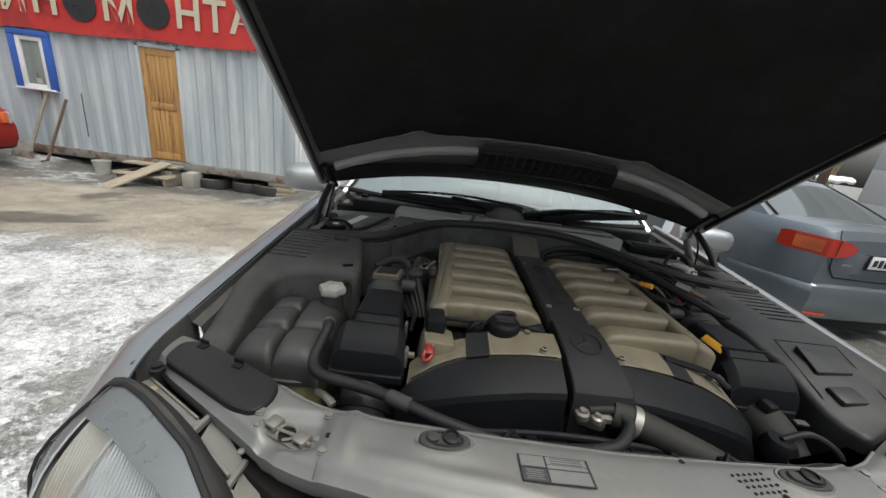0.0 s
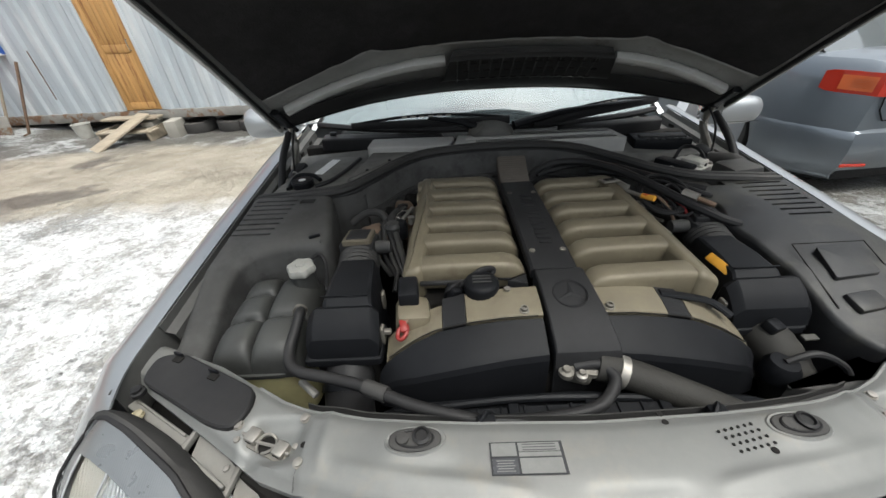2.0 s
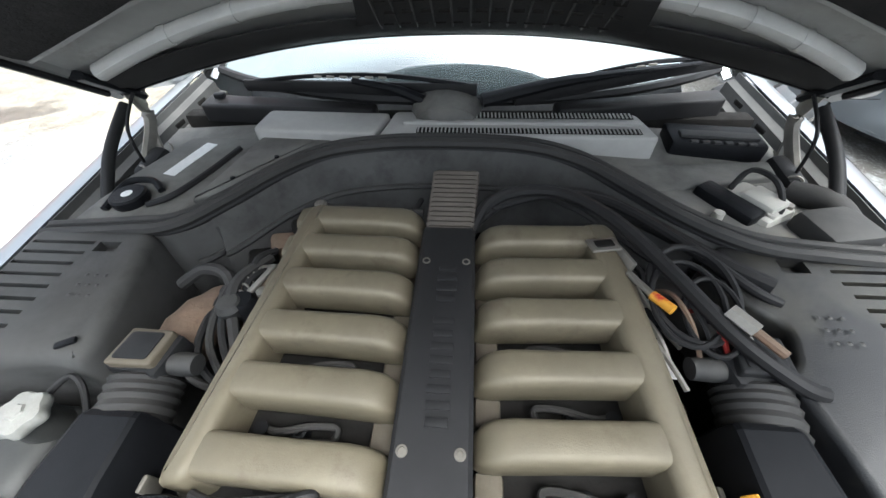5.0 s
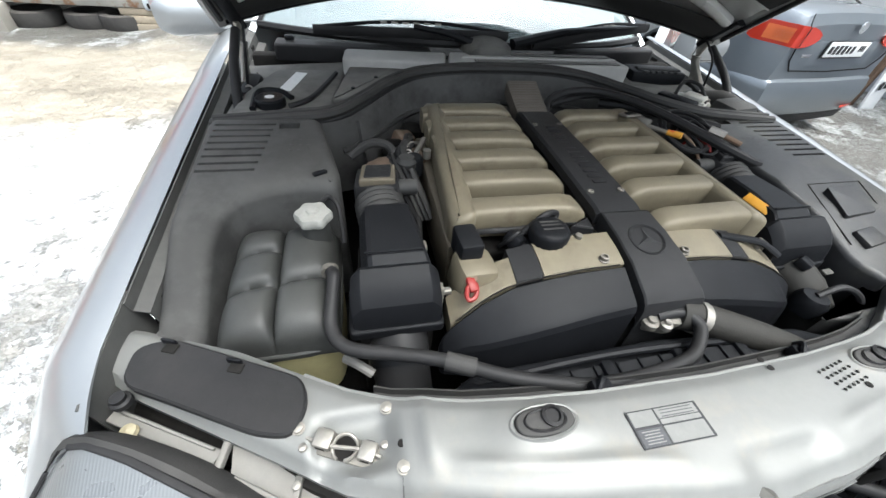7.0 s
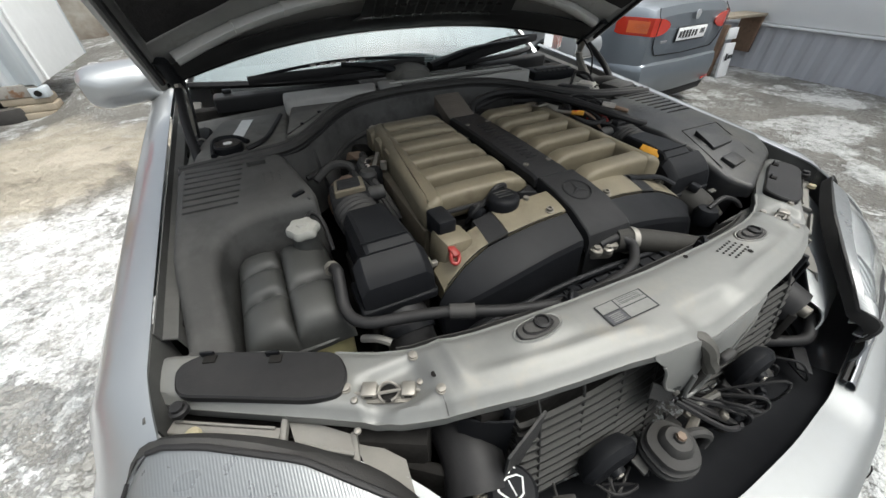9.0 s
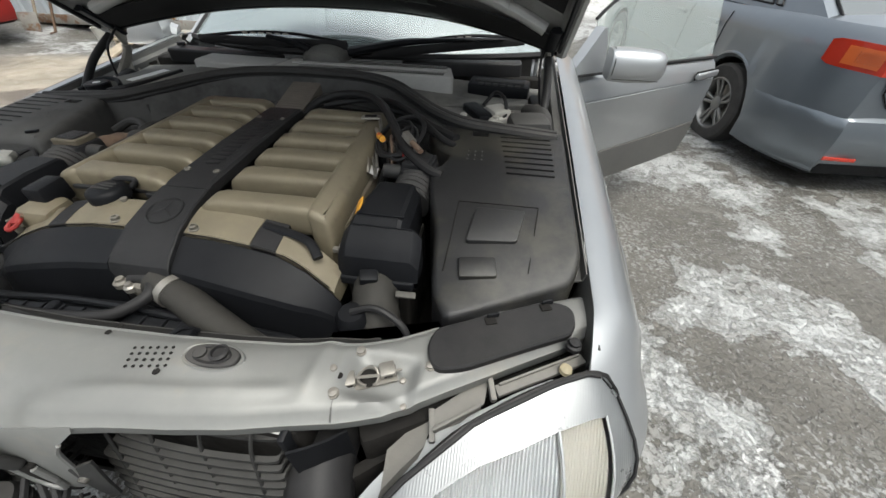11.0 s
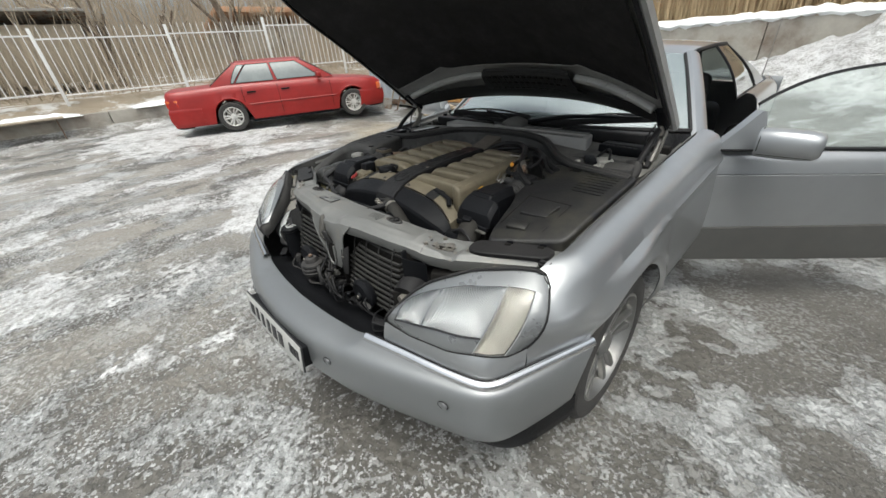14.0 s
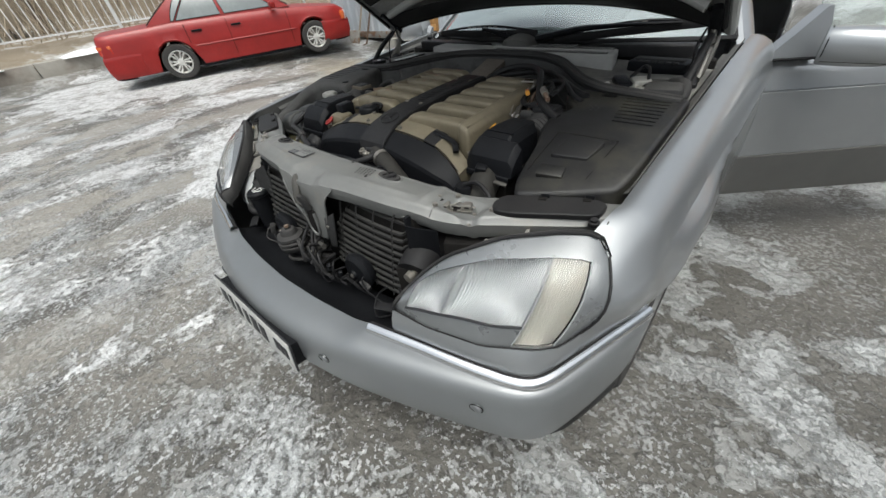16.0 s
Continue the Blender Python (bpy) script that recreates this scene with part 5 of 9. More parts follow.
    # a near-black block stands for the shade in the gap behind the lamp
    part("dark_gap", sided(s, box((0.42, 0.05, 0.12), (0.68, 0.52, 0.72), 0.01, rot(0, 0, 29))), shade_black, carrier)

for s in (1, -1):
    part("sheet_joint", tube([(s * (0.474 - 0.012 * v), carrier_point(0.474 * s, v).y, carrier_point(s * 0.474, v).z) for v in np.linspace(0.02, 0.98, 18)], 0.0016, 5, rough_path=True), gutter_grey, carrier)
part("rear_flange", tube([carrier_point(x, 1.0) + Vector((0, 0.001, -0.002)) for x in np.linspace(-0.60, 0.60, 60)], 0.0035, 6, rough_path=True), silver_in, carrier)
part("seal_channel", sheet([[carrier_point(x, 1.0) + Vector((0, dy, dz)) for x in np.linspace(-0.50, 0.50, 40)] for dy, dz in ((0.004, -0.030), (0.022, -0.032), (0.026, -0.020))], 0.003), rubber, carrier)

# label, perforations, lock tongue
lx, ly = -0.125, 0.407
tilt = rot(-2, -1, -1)
lz = max(on_carrier(lx + a, ly + b) for a in (-0.05, 0.05) for b in (-0.022, 0.022)) + 0.0015
lab = part("data_label", box((0.106, 0.046, 0.0012), (lx, ly, lz), 0.0, tilt), black_ink, carrier, "black and white data sticker")
for x, y, w, h, k in ((-0.0325, 0.0120, 0.036, 0.0185, 0), (0.0185, 0.0150, 0.060, 0.0125, 0), (0.0185, 0.0045, 0.060, 0.006, 0), (0.0185, -0.0110, 0.060, 0.0205, 0), (-0.0325, -0.0110, 0.036, 0.0205, 1)):
    p = tilt @ Vector((x, y, 0))
    part("label_field", box((w, h, 0.001), (lx + p.x, ly + p.y, lz + 0.0008 + p.z), 0, tilt), label_dark if k else label_white, lab)
for i in range(5):
    p = tilt @ Vector((-0.0325, -0.004 - 0.0035 * i, 0))
    part("label_bar", box((0.026 - 0.004 * (i % 2), 0.0012, 0.001), (lx + p.x, ly + p.y, lz + 0.0013 + p.z), 0, tilt), label_white, lab)
for i in range(3):
    p = tilt @ Vector((0.0185, 0.0185 - 0.004 * i, 0))
    part("label_bar", box((0.048, 0.0011, 0.001), (lx + p.x, ly + p.y, lz + 0.0013 + p.z), 0, tilt), label_dark, lab)
for i in range(6):
    for j in range(4):
        x, y = 0.165 + 0.011 * i + 0.004 * j, 0.435 - 0.010 * j + 0.002 * i
        part("perforation", lathe([(0, 0), (0.0024, 0), (0.0024, 0.0008), (0, 0.0008)], (x, y, on_carrier(x, y) + 0.0012), seg=8), shade_black, carrier)
for x, y in ((0.10, 0.472), (0.225, 0.405), (0.098, 0.455)):
    part("hole", lathe([(0, 0), (0.005, 0), (0.005, 0.001), (0, 0.001)], (x, y, on_carrier(x, y) + 0.0012), seg=10), shade_black, carrier)
tong = bmesh.new()
w = [(-0.120, 0.130, 0.852, 0.310), (-0.110, 0.118, 0.832, 0.306), (-0.100, 0.110, 0.800, 0.304), (-0.078, 0.102, 0.765, 0.302), (-0.044, 0.090, 0.735, 0.301), (-0.020, 0.080, 0.705, 0.300), (-0.002, 0.064, 0.676, 0.300)]
tr = np.linspace(0, 1, 17)
head = [carrier_point(-0.145 + 0.302 * t, 0) for t in tr]
sheet([[p + Vector((0, -0.0005, 0.0015)) for p in head], [p + Vector((0, -0.004, -0.006)) for p in head]] + [[Vector((a + (b - a) * t, y - 0.005 * math.sin(math.pi * t), z)) for t in tr] for a, b, z, y in w], 0.003, tong)
tongue = part("lock_tongue", tong, silver_in, carrier, "silver centre web carrying the lock")
for side_ in (1, 2):
    part("web_edge", tube([(row[side_ - 1], row[3], row[2]) for row in w], 0.0030, 6, 3), silver_in, tongue)
part("lock_opening", box((0.044, 0.010, 0.100), (0.016, 0.2965, 0.738), 0.016, rot(0, 12, 0), seg=3), shade_black, tongue)
part("lock_rim", tube([(-0.016, 0.294, 0.775), (-0.008, 0.292, 0.715), (0.008, 0.291, 0.688), (0.030, 0.291, 0.685), (0.044, 0.292, 0.710), (0.046, 0.293, 0.775)], 0.0045, 8, 6), silver_in, tongue, "raised silver lip round the lock")
part("safety_hook", tube([(-0.052, 0.340, 0.872), (-0.042, 0.328, 0.871), (-0.030, 0.312, 0.866), (-0.020, 0.300, 0.848), (-0.014, 0.292, 0.826), (-0.006, 0.288, 0.806)], 0.0150, 8, 4, flat=0.9), hook_grey, tongue, "dull grey safety hook")
part("hook_tip", box((0.026, 0.014, 0.022), (-0.002, 0.286, 0.800), 0.006, rot(15, 12, 0), seg=3), hook_grey, tongue)
part("hook_grip", box((0.032, 0.016, 0.060), (0.022, 0.288, 0.812), 0.008, rot(10, -16, 0), seg=3), rubber, tongue, "black rubber grip")
part("lower_bar", tube([(0.000, 0.285, 0.672), (0.02, 0.275, 0.664), (0.05, 0.270, 0.668), (0.085, 0.268, 0.672)], 0.0085, 8, flat=1.2), hook_grey, tongue, "bent steel lock arm")
part("lock_plate", sheet([[Vector((-0.118, 0.315, 0.800)), Vector((-0.075, 0.308, 0.768)), Vector((-0.028, 0.302, 0.742))], [Vector((-0.105, 0.312, 0.745)), Vector((-0.065, 0.304, 0.712)), Vector((-0.024, 0.300, 0.690))]], 0.004), plastic, tongue, "black plastic side plate")
part("lock_plate", sheet([[Vector((0.092, 0.303, 0.770)), Vector((0.142, 0.312, 0.800))], [Vector((0.085, 0.300, 0.715)), Vector((0.130, 0.306, 0.735))], [Vector((0.082, 0.300, 0.655)), Vector((0.108, 0.304, 0.660))]], 0.004), plastic, tongue)
for x, z in ((-0.036, 0.726), (0.098, 0.738)):
    part("bolt", lathe([(0, -0.006), (0.007, -0.005), (0.008, 0.002), (0, 0.002)], (x, 0.298, z), "y", 10), hook_grey, tongue)
for x, z in ((0.012, 0.650), (0.03, 0.642), (0.05, 0.655)):
    part("lock_clip", box((0.020, 0.012, 0.010), (x, 0.272, z), 0.002, rot(20, 30 * x * 20, 25)), dull_metal, tongue)
# grilles before the condenser
for s in (1, -1):
    x0, x1 = (0.085, 0.405) if s > 0 else (-0.372, -0.015)
    gr = part("condenser_grille", box((x1 - x0 + 0.02, 0.008, 0.30), ((x0 + x1) / 2, 0.385, 0.690), 0.003), shade_black, coupe, "black slatted grille")
    for i in range(12):
        z = 0.835 - 0.0215 * i
        y = 0.352 - 0.24 * (0.82 - z) + 0.05 * max(0.0, (2 - i) / 2) ** 1.5
        near = max(0.0, 1 - i / 5)
        a, b = (x0 + 0.09 * near, x1) if s > 0 else (x0, x1 - 0.085 * near)
        line = smooth_path([(a, y + 0.034), (a + 0.003, y + 0.016), (a + 0.018, y + 0.003), (a * 0.5 + b * 0.5, y - 0.003), (b - 0.018, y + 0.003), (b - 0.003, y + 0.016), (b, y + 0.034)], 4)
        part("slat", sheet([[Vector((q[0], q[1] + dy, z + dz)) for q in line] for dy, dz in ((0.008, 0.0045), (0.0, 0.003), (-0.001, -0.003), (0.004, -0.0045))], 0.002), slat_grey, gr)
    for k in range(4):
        x = x0 + 0.04 + (x1 - x0 - 0.08) * k / 3
        part("upright", tube([(x, 0.372, 0.842), (x, 0.353, 0.812), (x, 0.340, 0.76), (x, 0.300, 0.58)], 0.0028, 6, 3), slat_grey, gr)
    top = [[Vector((x, y, z + 0.004 * math.sin(math.pi * (x - x0) / (x1 - x0)))) for x in np.linspace(x0 - 0.005, x1 + 0.005, 8)] for y, z in ((0.372, 0.842), (0.388, 0.852), (0.42, 0.855))]
    part("top_frame", sheet(top, 0.004), cowl_grey, gr)
    part("side_shroud", box((0.012, 0.07, 0.30), (x1 + 0.010 if s > 0 else x0 - 0.010, 0.395, 0.70), 0.004), plastic_clean, gr)
    air = part("air_deflector", sided(s, sheet([[Vector(((0.422 if s > 0 else 0.385) + 0.08 * u, 0.352 + 0.05 * v, 0.83 - 0.02 * v - 0.24 * w)) for u, v in ((0, 0), (0.3, 0.25), (0.6, 0.6), (0.85, 1.0))] for w in (0, 0.35, 0.7, 1)], 0.004)), plastic_clean, coupe, "black plastic air deflector")
    part("duct", sided(s, tube([(0.44, 0.52, 0.70), (0.435, 0.40, 0.71), (0.45, 0.33, 0.69)], 0.055, 14)), rubber_clean, coupe)
    horn = part("horn", lathe([(0, 0.045), (0.05, 0.04), (0.062, 0.022), (0.062, 0.012), (0.05, 0.0), (0.016, -0.004), (0.014, -0.012), (0, -0.013)], (0.245 if s > 0 else -0.195, 0.262, 0.638), "y", 26), plastic_clean, coupe, "round black horn")
cool = part("cooler_unit", lathe([(0, -0.03), (0.044, -0.028), (0.050, -0.016), (0.050, -0.010), (0.044, -0.006), (0.050, 0.0), (0.050, 0.006), (0.044, 0.010), (0.047, 0.016), (0.045, 0.024), (0.030, 0.032), (0.028, 0.040), (0.022, 0.048), (0.010, 0.050), (0.009, 0.056), (0, 0.057)], (-0.085, 0.240, 0.650), seg=26, wob=0.03), rubber, coupe, "ribbed black pump")
part("pump_nut", lathe([(0, 0), (0.009, 0), (0.008, 0.006), (0, 0.007)], (-0.085, 0.240, 0.706), seg=6), rusty, cool)
part("pump_bracket", box((0.16, 0.03, 0.006), (-0.07, 0.262, 0.618), 0.002, rot(10, 4, 12)), plastic, coupe)
part("pump_hose", tube([(-0.045, 0.245, 0.66), (-0.015, 0.235, 0.665), (0.01, 0.225, 0.645), (0.012, 0.222, 0.61)], 0.010, 8), rubber, coupe)
part("pump_plug", lathe([(0, 0), (0.02, 0), (0.022, 0.03), (0, 0.03)], (0.09, 0.235, 0.60), seg=14), shade_black, coupe)
rnd = random.Random(11)
for i in range(9):
    x = 0.02 + 0.018 * i
    pts = [(x - 0.05, 0.29, 0.70 - 0.01 * i), (x + rnd.uniform(-0.03, 0.05), 0.22, 0.66 + rnd.uniform(-0.03, 0.05)), (x + 0.05, 0.21, 0.62 + rnd.uniform(-0.03, 0.04)), (x + 0.02 + rnd.uniform(0, 0.06), 0.25, 0.58)]
    part("wire", tube(pts, rnd.choice((0.003, 0.004, 0.0055)), 6, 5), rubber_clean, coupe)
for i in range(6):
    part("connector", box((0.020, 0.014, 0.014), (0.03 + 0.035 * i, 0.225 + 0.01 * (i % 2), 0.62 + 0.02 * ((i * 2) % 3)), 0.004, rot(20 * i, 15 * i, 30 * i)), dull_metal if i == 1 else plastic_clean, coupe)
for s in (1, -1):
    if s < 0:
        part("guard", sided(s, sheet([[Vector((0.335 + 0.075 * u, 0.345 - 0.02 * u, 0.838 - 0.045 * u - 0.11 * w)) for u in (0, 0.4, 0.8, 1)] for w in (0, 0.5, 1)], 0.004)), plastic, coupe, "black plastic guard")
    part("hose", sided(s, tube([(0.36, 0.34, 0.60), (0.42, 0.30, 0.61), (0.47, 0.27, 0.63), (0.52, 0.30, 0.66)], 0.014, 10)), rubber_clean, coupe)
    part("adjuster", sided(s, lathe([(0, -0.02), (0.014, -0.018), (0.016, 0.0), (0.01, 0.004), (0.01, 0.02), (0, 0.02)], (0.455, 0.315, 0.70), "y", 14)), dull_metal, coupe, "worn metal adjuster")
    part("latch_stay", sided(s, box((0.10, 0.03, 0.006), (0.42, 0.245, 0.607), 0.002, rot(0, 8, 30))), cast, coupe)
part("horn_hub", lathe([(0, -0.012), (0.008, -0.011), (0.008, 0.004), (0, 0.004)], (0.245, 0.258, 0.638), "y", 12), steel, coupe)
part("horn_hub", lathe([(0, -0.012), (0.008, -0.011), (0.008, 0.004), (0, 0.004)], (-0.195, 0.258, 0.638), "y", 12), steel, coupe)
rnd = random.Random(29)
for i in range(14):
    x = -0.30 + 0.05 * i + rnd.uniform(-0.02, 0.02)
    pts = [(x, 0.30, 0.60), (x + rnd.uniform(-0.04, 0.04), 0.25 + rnd.uniform(-0.02, 0.02), 0.60 + rnd.uniform(0, 0.05)), (x + rnd.uniform(-0.02, 0.09), 0.22 + rnd.uniform(-0.02, 0.03), 0.585 + rnd.uniform(0, 0.03)), (x + rnd.uniform(0.02, 0.12), 0.26, 0.575)]
    part("wire", tube(pts, rnd.choice((0.003, 0.004, 0.006)), 6, 5), rnd.choice((rubber_clean, rubber, cast)), coupe)
for i in range(7):
    part("bracket", box((rnd.uniform(0.02, 0.06), 0.02, rnd.uniform(0.01, 0.035)), (-0.30 + 0.10 * i + rnd.uniform(-0.03, 0.03), 0.27 + rnd.uniform(-0.02, 0.02), 0.60 + rnd.uniform(0, 0.03)), 0.004, rot(rnd.uniform(-30, 30), rnd.uniform(-30, 30), rnd.uniform(-30, 30))), rnd.choice((cast, rubber, dull_metal, rubber)), coupe)
wash = part("washer_cap", lathe([(0, 0), (0.036, 0), (0.040, 0.004), (0.040, 0.016), (0.034, 0.022), (0, 0.023)], (-0.408, 0.300, 0.705), seg=24), plastic_clean, coupe, "black filler cap with a white fan-shaped symbol")
part("filler_neck", lathe([(0, 0), (0.034, 0), (0.036, 0.14), (0, 0.14)], (-0.408, 0.300, 0.565), seg=18), plastic_clean, coupe)
sym = [(-0.431, 0.308), (-0.424, 0.315), (-0.408, 0.318), (-0.392, 0.315), (-0.385, 0.308), (-0.397, 0.288), (-0.408, 0.285), (-0.419, 0.288), (-0.431, 0.308)]
part("symbol", tube([(x, y, 0.7285) for x, y in sym], 0.0016, 4, rough_path=True), white_ink, wash)
for dx in (-0.014, 0, 0.014):
    part("symbol", tube([(-0.408 + dx * 0.4, 0.322, 0.7285), (-0.408 + dx, 0.328, 0.7285), (-0.408 + dx * 1.4, 0.324, 0.7285)], 0.0014, 4), white_ink, wash)
part("symbol", tube([(-0.408, 0.290, 0.7285), (-0.408, 0.314, 0.7285)], 0.0013, 4, rough_path=True), white_ink, wash)
tray = [[Vector((x * (1 - 0.1 * v), lerp_table(INN, abs(x))[1] - 0.004 + 0.16 * v, 0.592 - 0.012 * (v > 0) - 0.05 * v)) for x in np.linspace(-0.50, 0.50, 31)] for v in (0, 0.08, 0.4, 0.8, 1.0)]
part("bumper_tray", sheet(tray, 0.004), plastic_clean, coupe, "black plastic tray behind the bumper")
part("radiator_pack", box((0.86, 0.10, 0.36), (0, 0.425, 0.66), 0.01), shade_black, coupe)
# near-black slabs close off the bay; its shade is in their colour
part("underside", box((1.5, 4.4, 0.04), (0, 2.6, 0.24), 0.01), shade_black, coupe)
part("bay_floor", box((1.66, 1.2, 0.03), (0, 1.1, 0.52), 0.01), shade_black, coupe)
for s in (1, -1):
    part("inner_wing", sided(s, box((0.02, 1.22, 0.38), (0.80, 1.38, 0.64), 0.006)), shade_black, coupe)
    part("side_gap_filler", sided(s, box((0.02, 0.30, 0.26), (0.52, 0.40, 0.58), 0.006, rot(0, 0, -52))), shade_black, coupe)

# ---------------- raised bonnet ----------------
LEN, CO, SI = 1.40, math.cos(radians(36.5)), math.sin(radians(36.5))


def bonnet(x, t, drop=0.0):
    """x from -1 to 1 across, t from the rear edge (0) to the front edge (1); drop: towards the engine."""
    wide = 0.872 - 0.03 * t - 0.16 * max(0.0, t - 0.72) ** 2 / 0.08
    rear = (1.80 - 0.20 * abs(x) ** 2.2, 1.172 - 0.085 * abs(x) ** 2.4)
    run = LEN * t * (1 - 0.12 * abs(x) ** 2.5)
    bow = 0.03 * math.sin(math.pi * t) * (1 - 0.5 * x * x)
    y, z = rear[0] - CO * run, rear[1] + SI * run
    return Vector((x * wide, y + SI * (bow - drop) * 1.0, z + CO * (bow - drop)))


gx = np.linspace(-1, 1, 41)
rows = [[bonnet(x, t) for x in gx] for t in np.linspace(0, 1, 30)]
hood = part("bonnet", sheet(rows, 0.004), silver, coupe, "raised silver bonnet with black felt lining")
frame_in = [[bonnet(x * 0.985, 0.004 + t * 0.99, d) for x in gx] for t, d in zip(np.linspace(0, 1, 30), [0.02] + [0.028] * 29)]
part("inner_panel", sheet(frame_in, 0.003), hood_grey, hood)
for s in (1, -1):
    fl = [[bonnet(s * a, t, d) for t in np.linspace(0.0, 1.0, 30)] for a, d in ((1.0, 0.0), (1.0, 0.030), (0.985, 0.040), (0.955, 0.040), (0.945, 0.026))]
    part("edge_flange", sheet(fl, 0.003), hood_grey, hood)
    part("edge_seal", tube([bonnet(s * 0.968, t, 0.046) for t in np.linspace(0.04, 0.97, 24)], 0.008, 6, rough_path=True), rubber_clean, hood)


def low_edge(x):
    return 0.235 + 0.03 * math.exp(-(((abs(x) - 0.52) / 0.05) ** 2)) * 0.6 - 0.045 * smoothstep(abs(x), 0.55, 0.98)


rows = []
for v in np.linspace(0, 1, 40):
    row = []
    for x in np.linspace(-0.94, 0.94, 49):
        t = low_edge(x) + (0.965 - low_edge(x)) * v
        pillow = 0.012 * (math.sin(math.pi * v) ** 0.4) + 0.004 * noise.noise((x * 6, v * 6, 2)) + 0.003 * noise.noise((x * 20, v * 20, 4))
        row.append(bonnet(x, t, 0.042 + pillow))
    rows.append(row)
part("felt_lining", sheet(rows, 0.006), felt, hood, "worn black felt insulation")
part("felt_hem", tube([bonnet(x, low_edge(x) - 0.004, 0.046) for x in np.linspace(-0.94, 0.94, 49)], 0.005, 5, rough_path=True), hood_grey, hood)
# duct strip and bright braces at the rear underside
strip = [[bonnet(x, t, d) for x in np.linspace(-0.20 - k * 0.02, 0.42 + k * 0.02, 20)] for k, (t, d) in enumerate(((0.205, 0.05), (0.19, 0.072), (0.12, 0.078), (0.085, 0.055)))]
duct = part("air_duct", sheet(strip, 0.004), rubber, hood, "black slotted air duct")
for i in range(13):
    for k, tt in enumerate((0.182, 0.150, 0.118)):
        x0 = -0.175 + 0.044 * i + 0.012 * (k % 2)
        part("duct_slot", tube([bonnet(x0, tt, 0.0775), bonnet(x0 + 0.026, tt, 0.0775)], 0.0062, 6, rough_path=True), shade_black, duct)
    part("duct_rib", tube([bonnet(-0.185 + 0.046 * i, t, 0.080) for t in (0.195, 0.15, 0.105)], 0.0030, 5, rough_path=True), plastic_dust, duct)
part("duct_lip", tube([bonnet(x, 0.200, 0.066) for x in np.linspace(-0.21, 0.43, 22)], 0.006, 6, rough_path=True), rubber, duct)
for s in (1, -1):
    a, b = (0.455, 0.90) if s > 0 else (0.235, 0.90)
    part("brace", tube([bonnet(s * (a + (b - a) * k), 0.165 - 0.06 * k * k, 0.045) for k in np.linspace(0, 1, 9)], 0.026, 10, rough_path=True, flat=0.75), brace_mat, hood, "bright pressed brace")
    for k in (0.16, 0.42, 0.68):
        p = [bonnet(s * (a + (b - a) * (k + d)), 0.165 - 0.06 * k * k, 0.045) for d in (0, 0.03)]
        part("brace_band", tube(p, 0.0285, 10, rough_path=True, flat=0.75), brace_mat, hood)
    part("hinge_plate", tube([bonnet(s * 0.93, 0.0, 0.05), bonnet(s * 0.94, 0.12, 0.045)], 0.022, 8, rough_path=True, flat=0.5), plastic_clean, hood)
part("rear_lip", tube([bonnet(x, 0.012, 0.025) for x in np.linspace(-0.97, 0.97, 40)], 0.018, 8, rough_path=True), plastic_clean, hood, "dark rear edge")
rows = [[bonnet(x, t, d) for x in np.linspace(-0.93, 0.93, 30)] for t, d in ((0.02, 0.04), (0.06, 0.055), (0.10, 0.05))]
part("rear_channel", sheet(rows, 0.004), rubber, hood)

# hinges and struts
for s in (1, -1):
    foot = Vector((0.815 * s, 1.50, 0.93))
    head = bonnet(0.93 * s, 0.03, 0.05)
    hg = part("hinge", tube([foot, foot.lerp(head, 0.5) + Vector((0.0, 0.05, 0)), head], 0.011, 8, flat=1.6), steel, coupe, "worn steel bonnet hinge")
    part("strut", tube([Vector((0.80 * s, 1.30, 0.90)), Vector((0.81 * s, 1.42, 1.0)), head + Vector((0, -0.03, -0.02))], 0.013, 10), rubber_clean, hg, "black gas strut")
    part("link", tube([foot + Vector((0, 0.06, 0)), foot + Vector((0.01 * s, 0.10, 0.10)), head + Vector((0, 0.06, 0.01))], 0.009, 8), steel, hg)
    part("spring", tube([foot + Vector((0.012 * math.cos(a) - 0.02 * s, -0.05 + 0.006 * a, 0.012 * math.sin(a))) for a in np.linspace(0, 20, 60)], 0.003, 5, rough_path=True), steel, hg)
    part("rubber_boot", box((0.05, 0.10, 0.09), foot + Vector((-0.02 * s, 0.0, -0.03)), 0.015, rot(15, 0, 10 * s)), rubber_clean, hg)
    part("cable", tube([foot + Vector((-0.01 * s, -0.02, 0)), foot + Vector((-0.03 * s, -0.02, 0.1)), head + Vector((-0.02 * s, -0.01, 0.0))], 0.004, 6), rubber_clean, hg)

# ---------------- windscreen, roof, rear body ----------------
def screen(u, v):
    b = Vector((0.84 * u, 1.70 + 0.30 * abs(u) ** 2.2, 1.005 - 0.03 * u * u))
    t = Vector((0.60 * u, 2.40 + 0.13 * abs(u) ** 2.2, 1.350 - 0.045 * u * u))
    return b.lerp(t, v) + Vector((0, -0.02, 0.03)) * math.sin(math.pi * v)


ws = part("windscreen", sheet([[screen(u, v) for u in np.linspace(-1, 1, 25)] for v in np.linspace(0, 1, 9)], 0.005), screen_glass, coupe)
ws.visible_shadow = False
part("screen_seal", tube([screen(u, 0.0) for u in np.linspace(-1, 1, 25)], 0.014, 6, rough_path=True), rubber_clean, coupe)
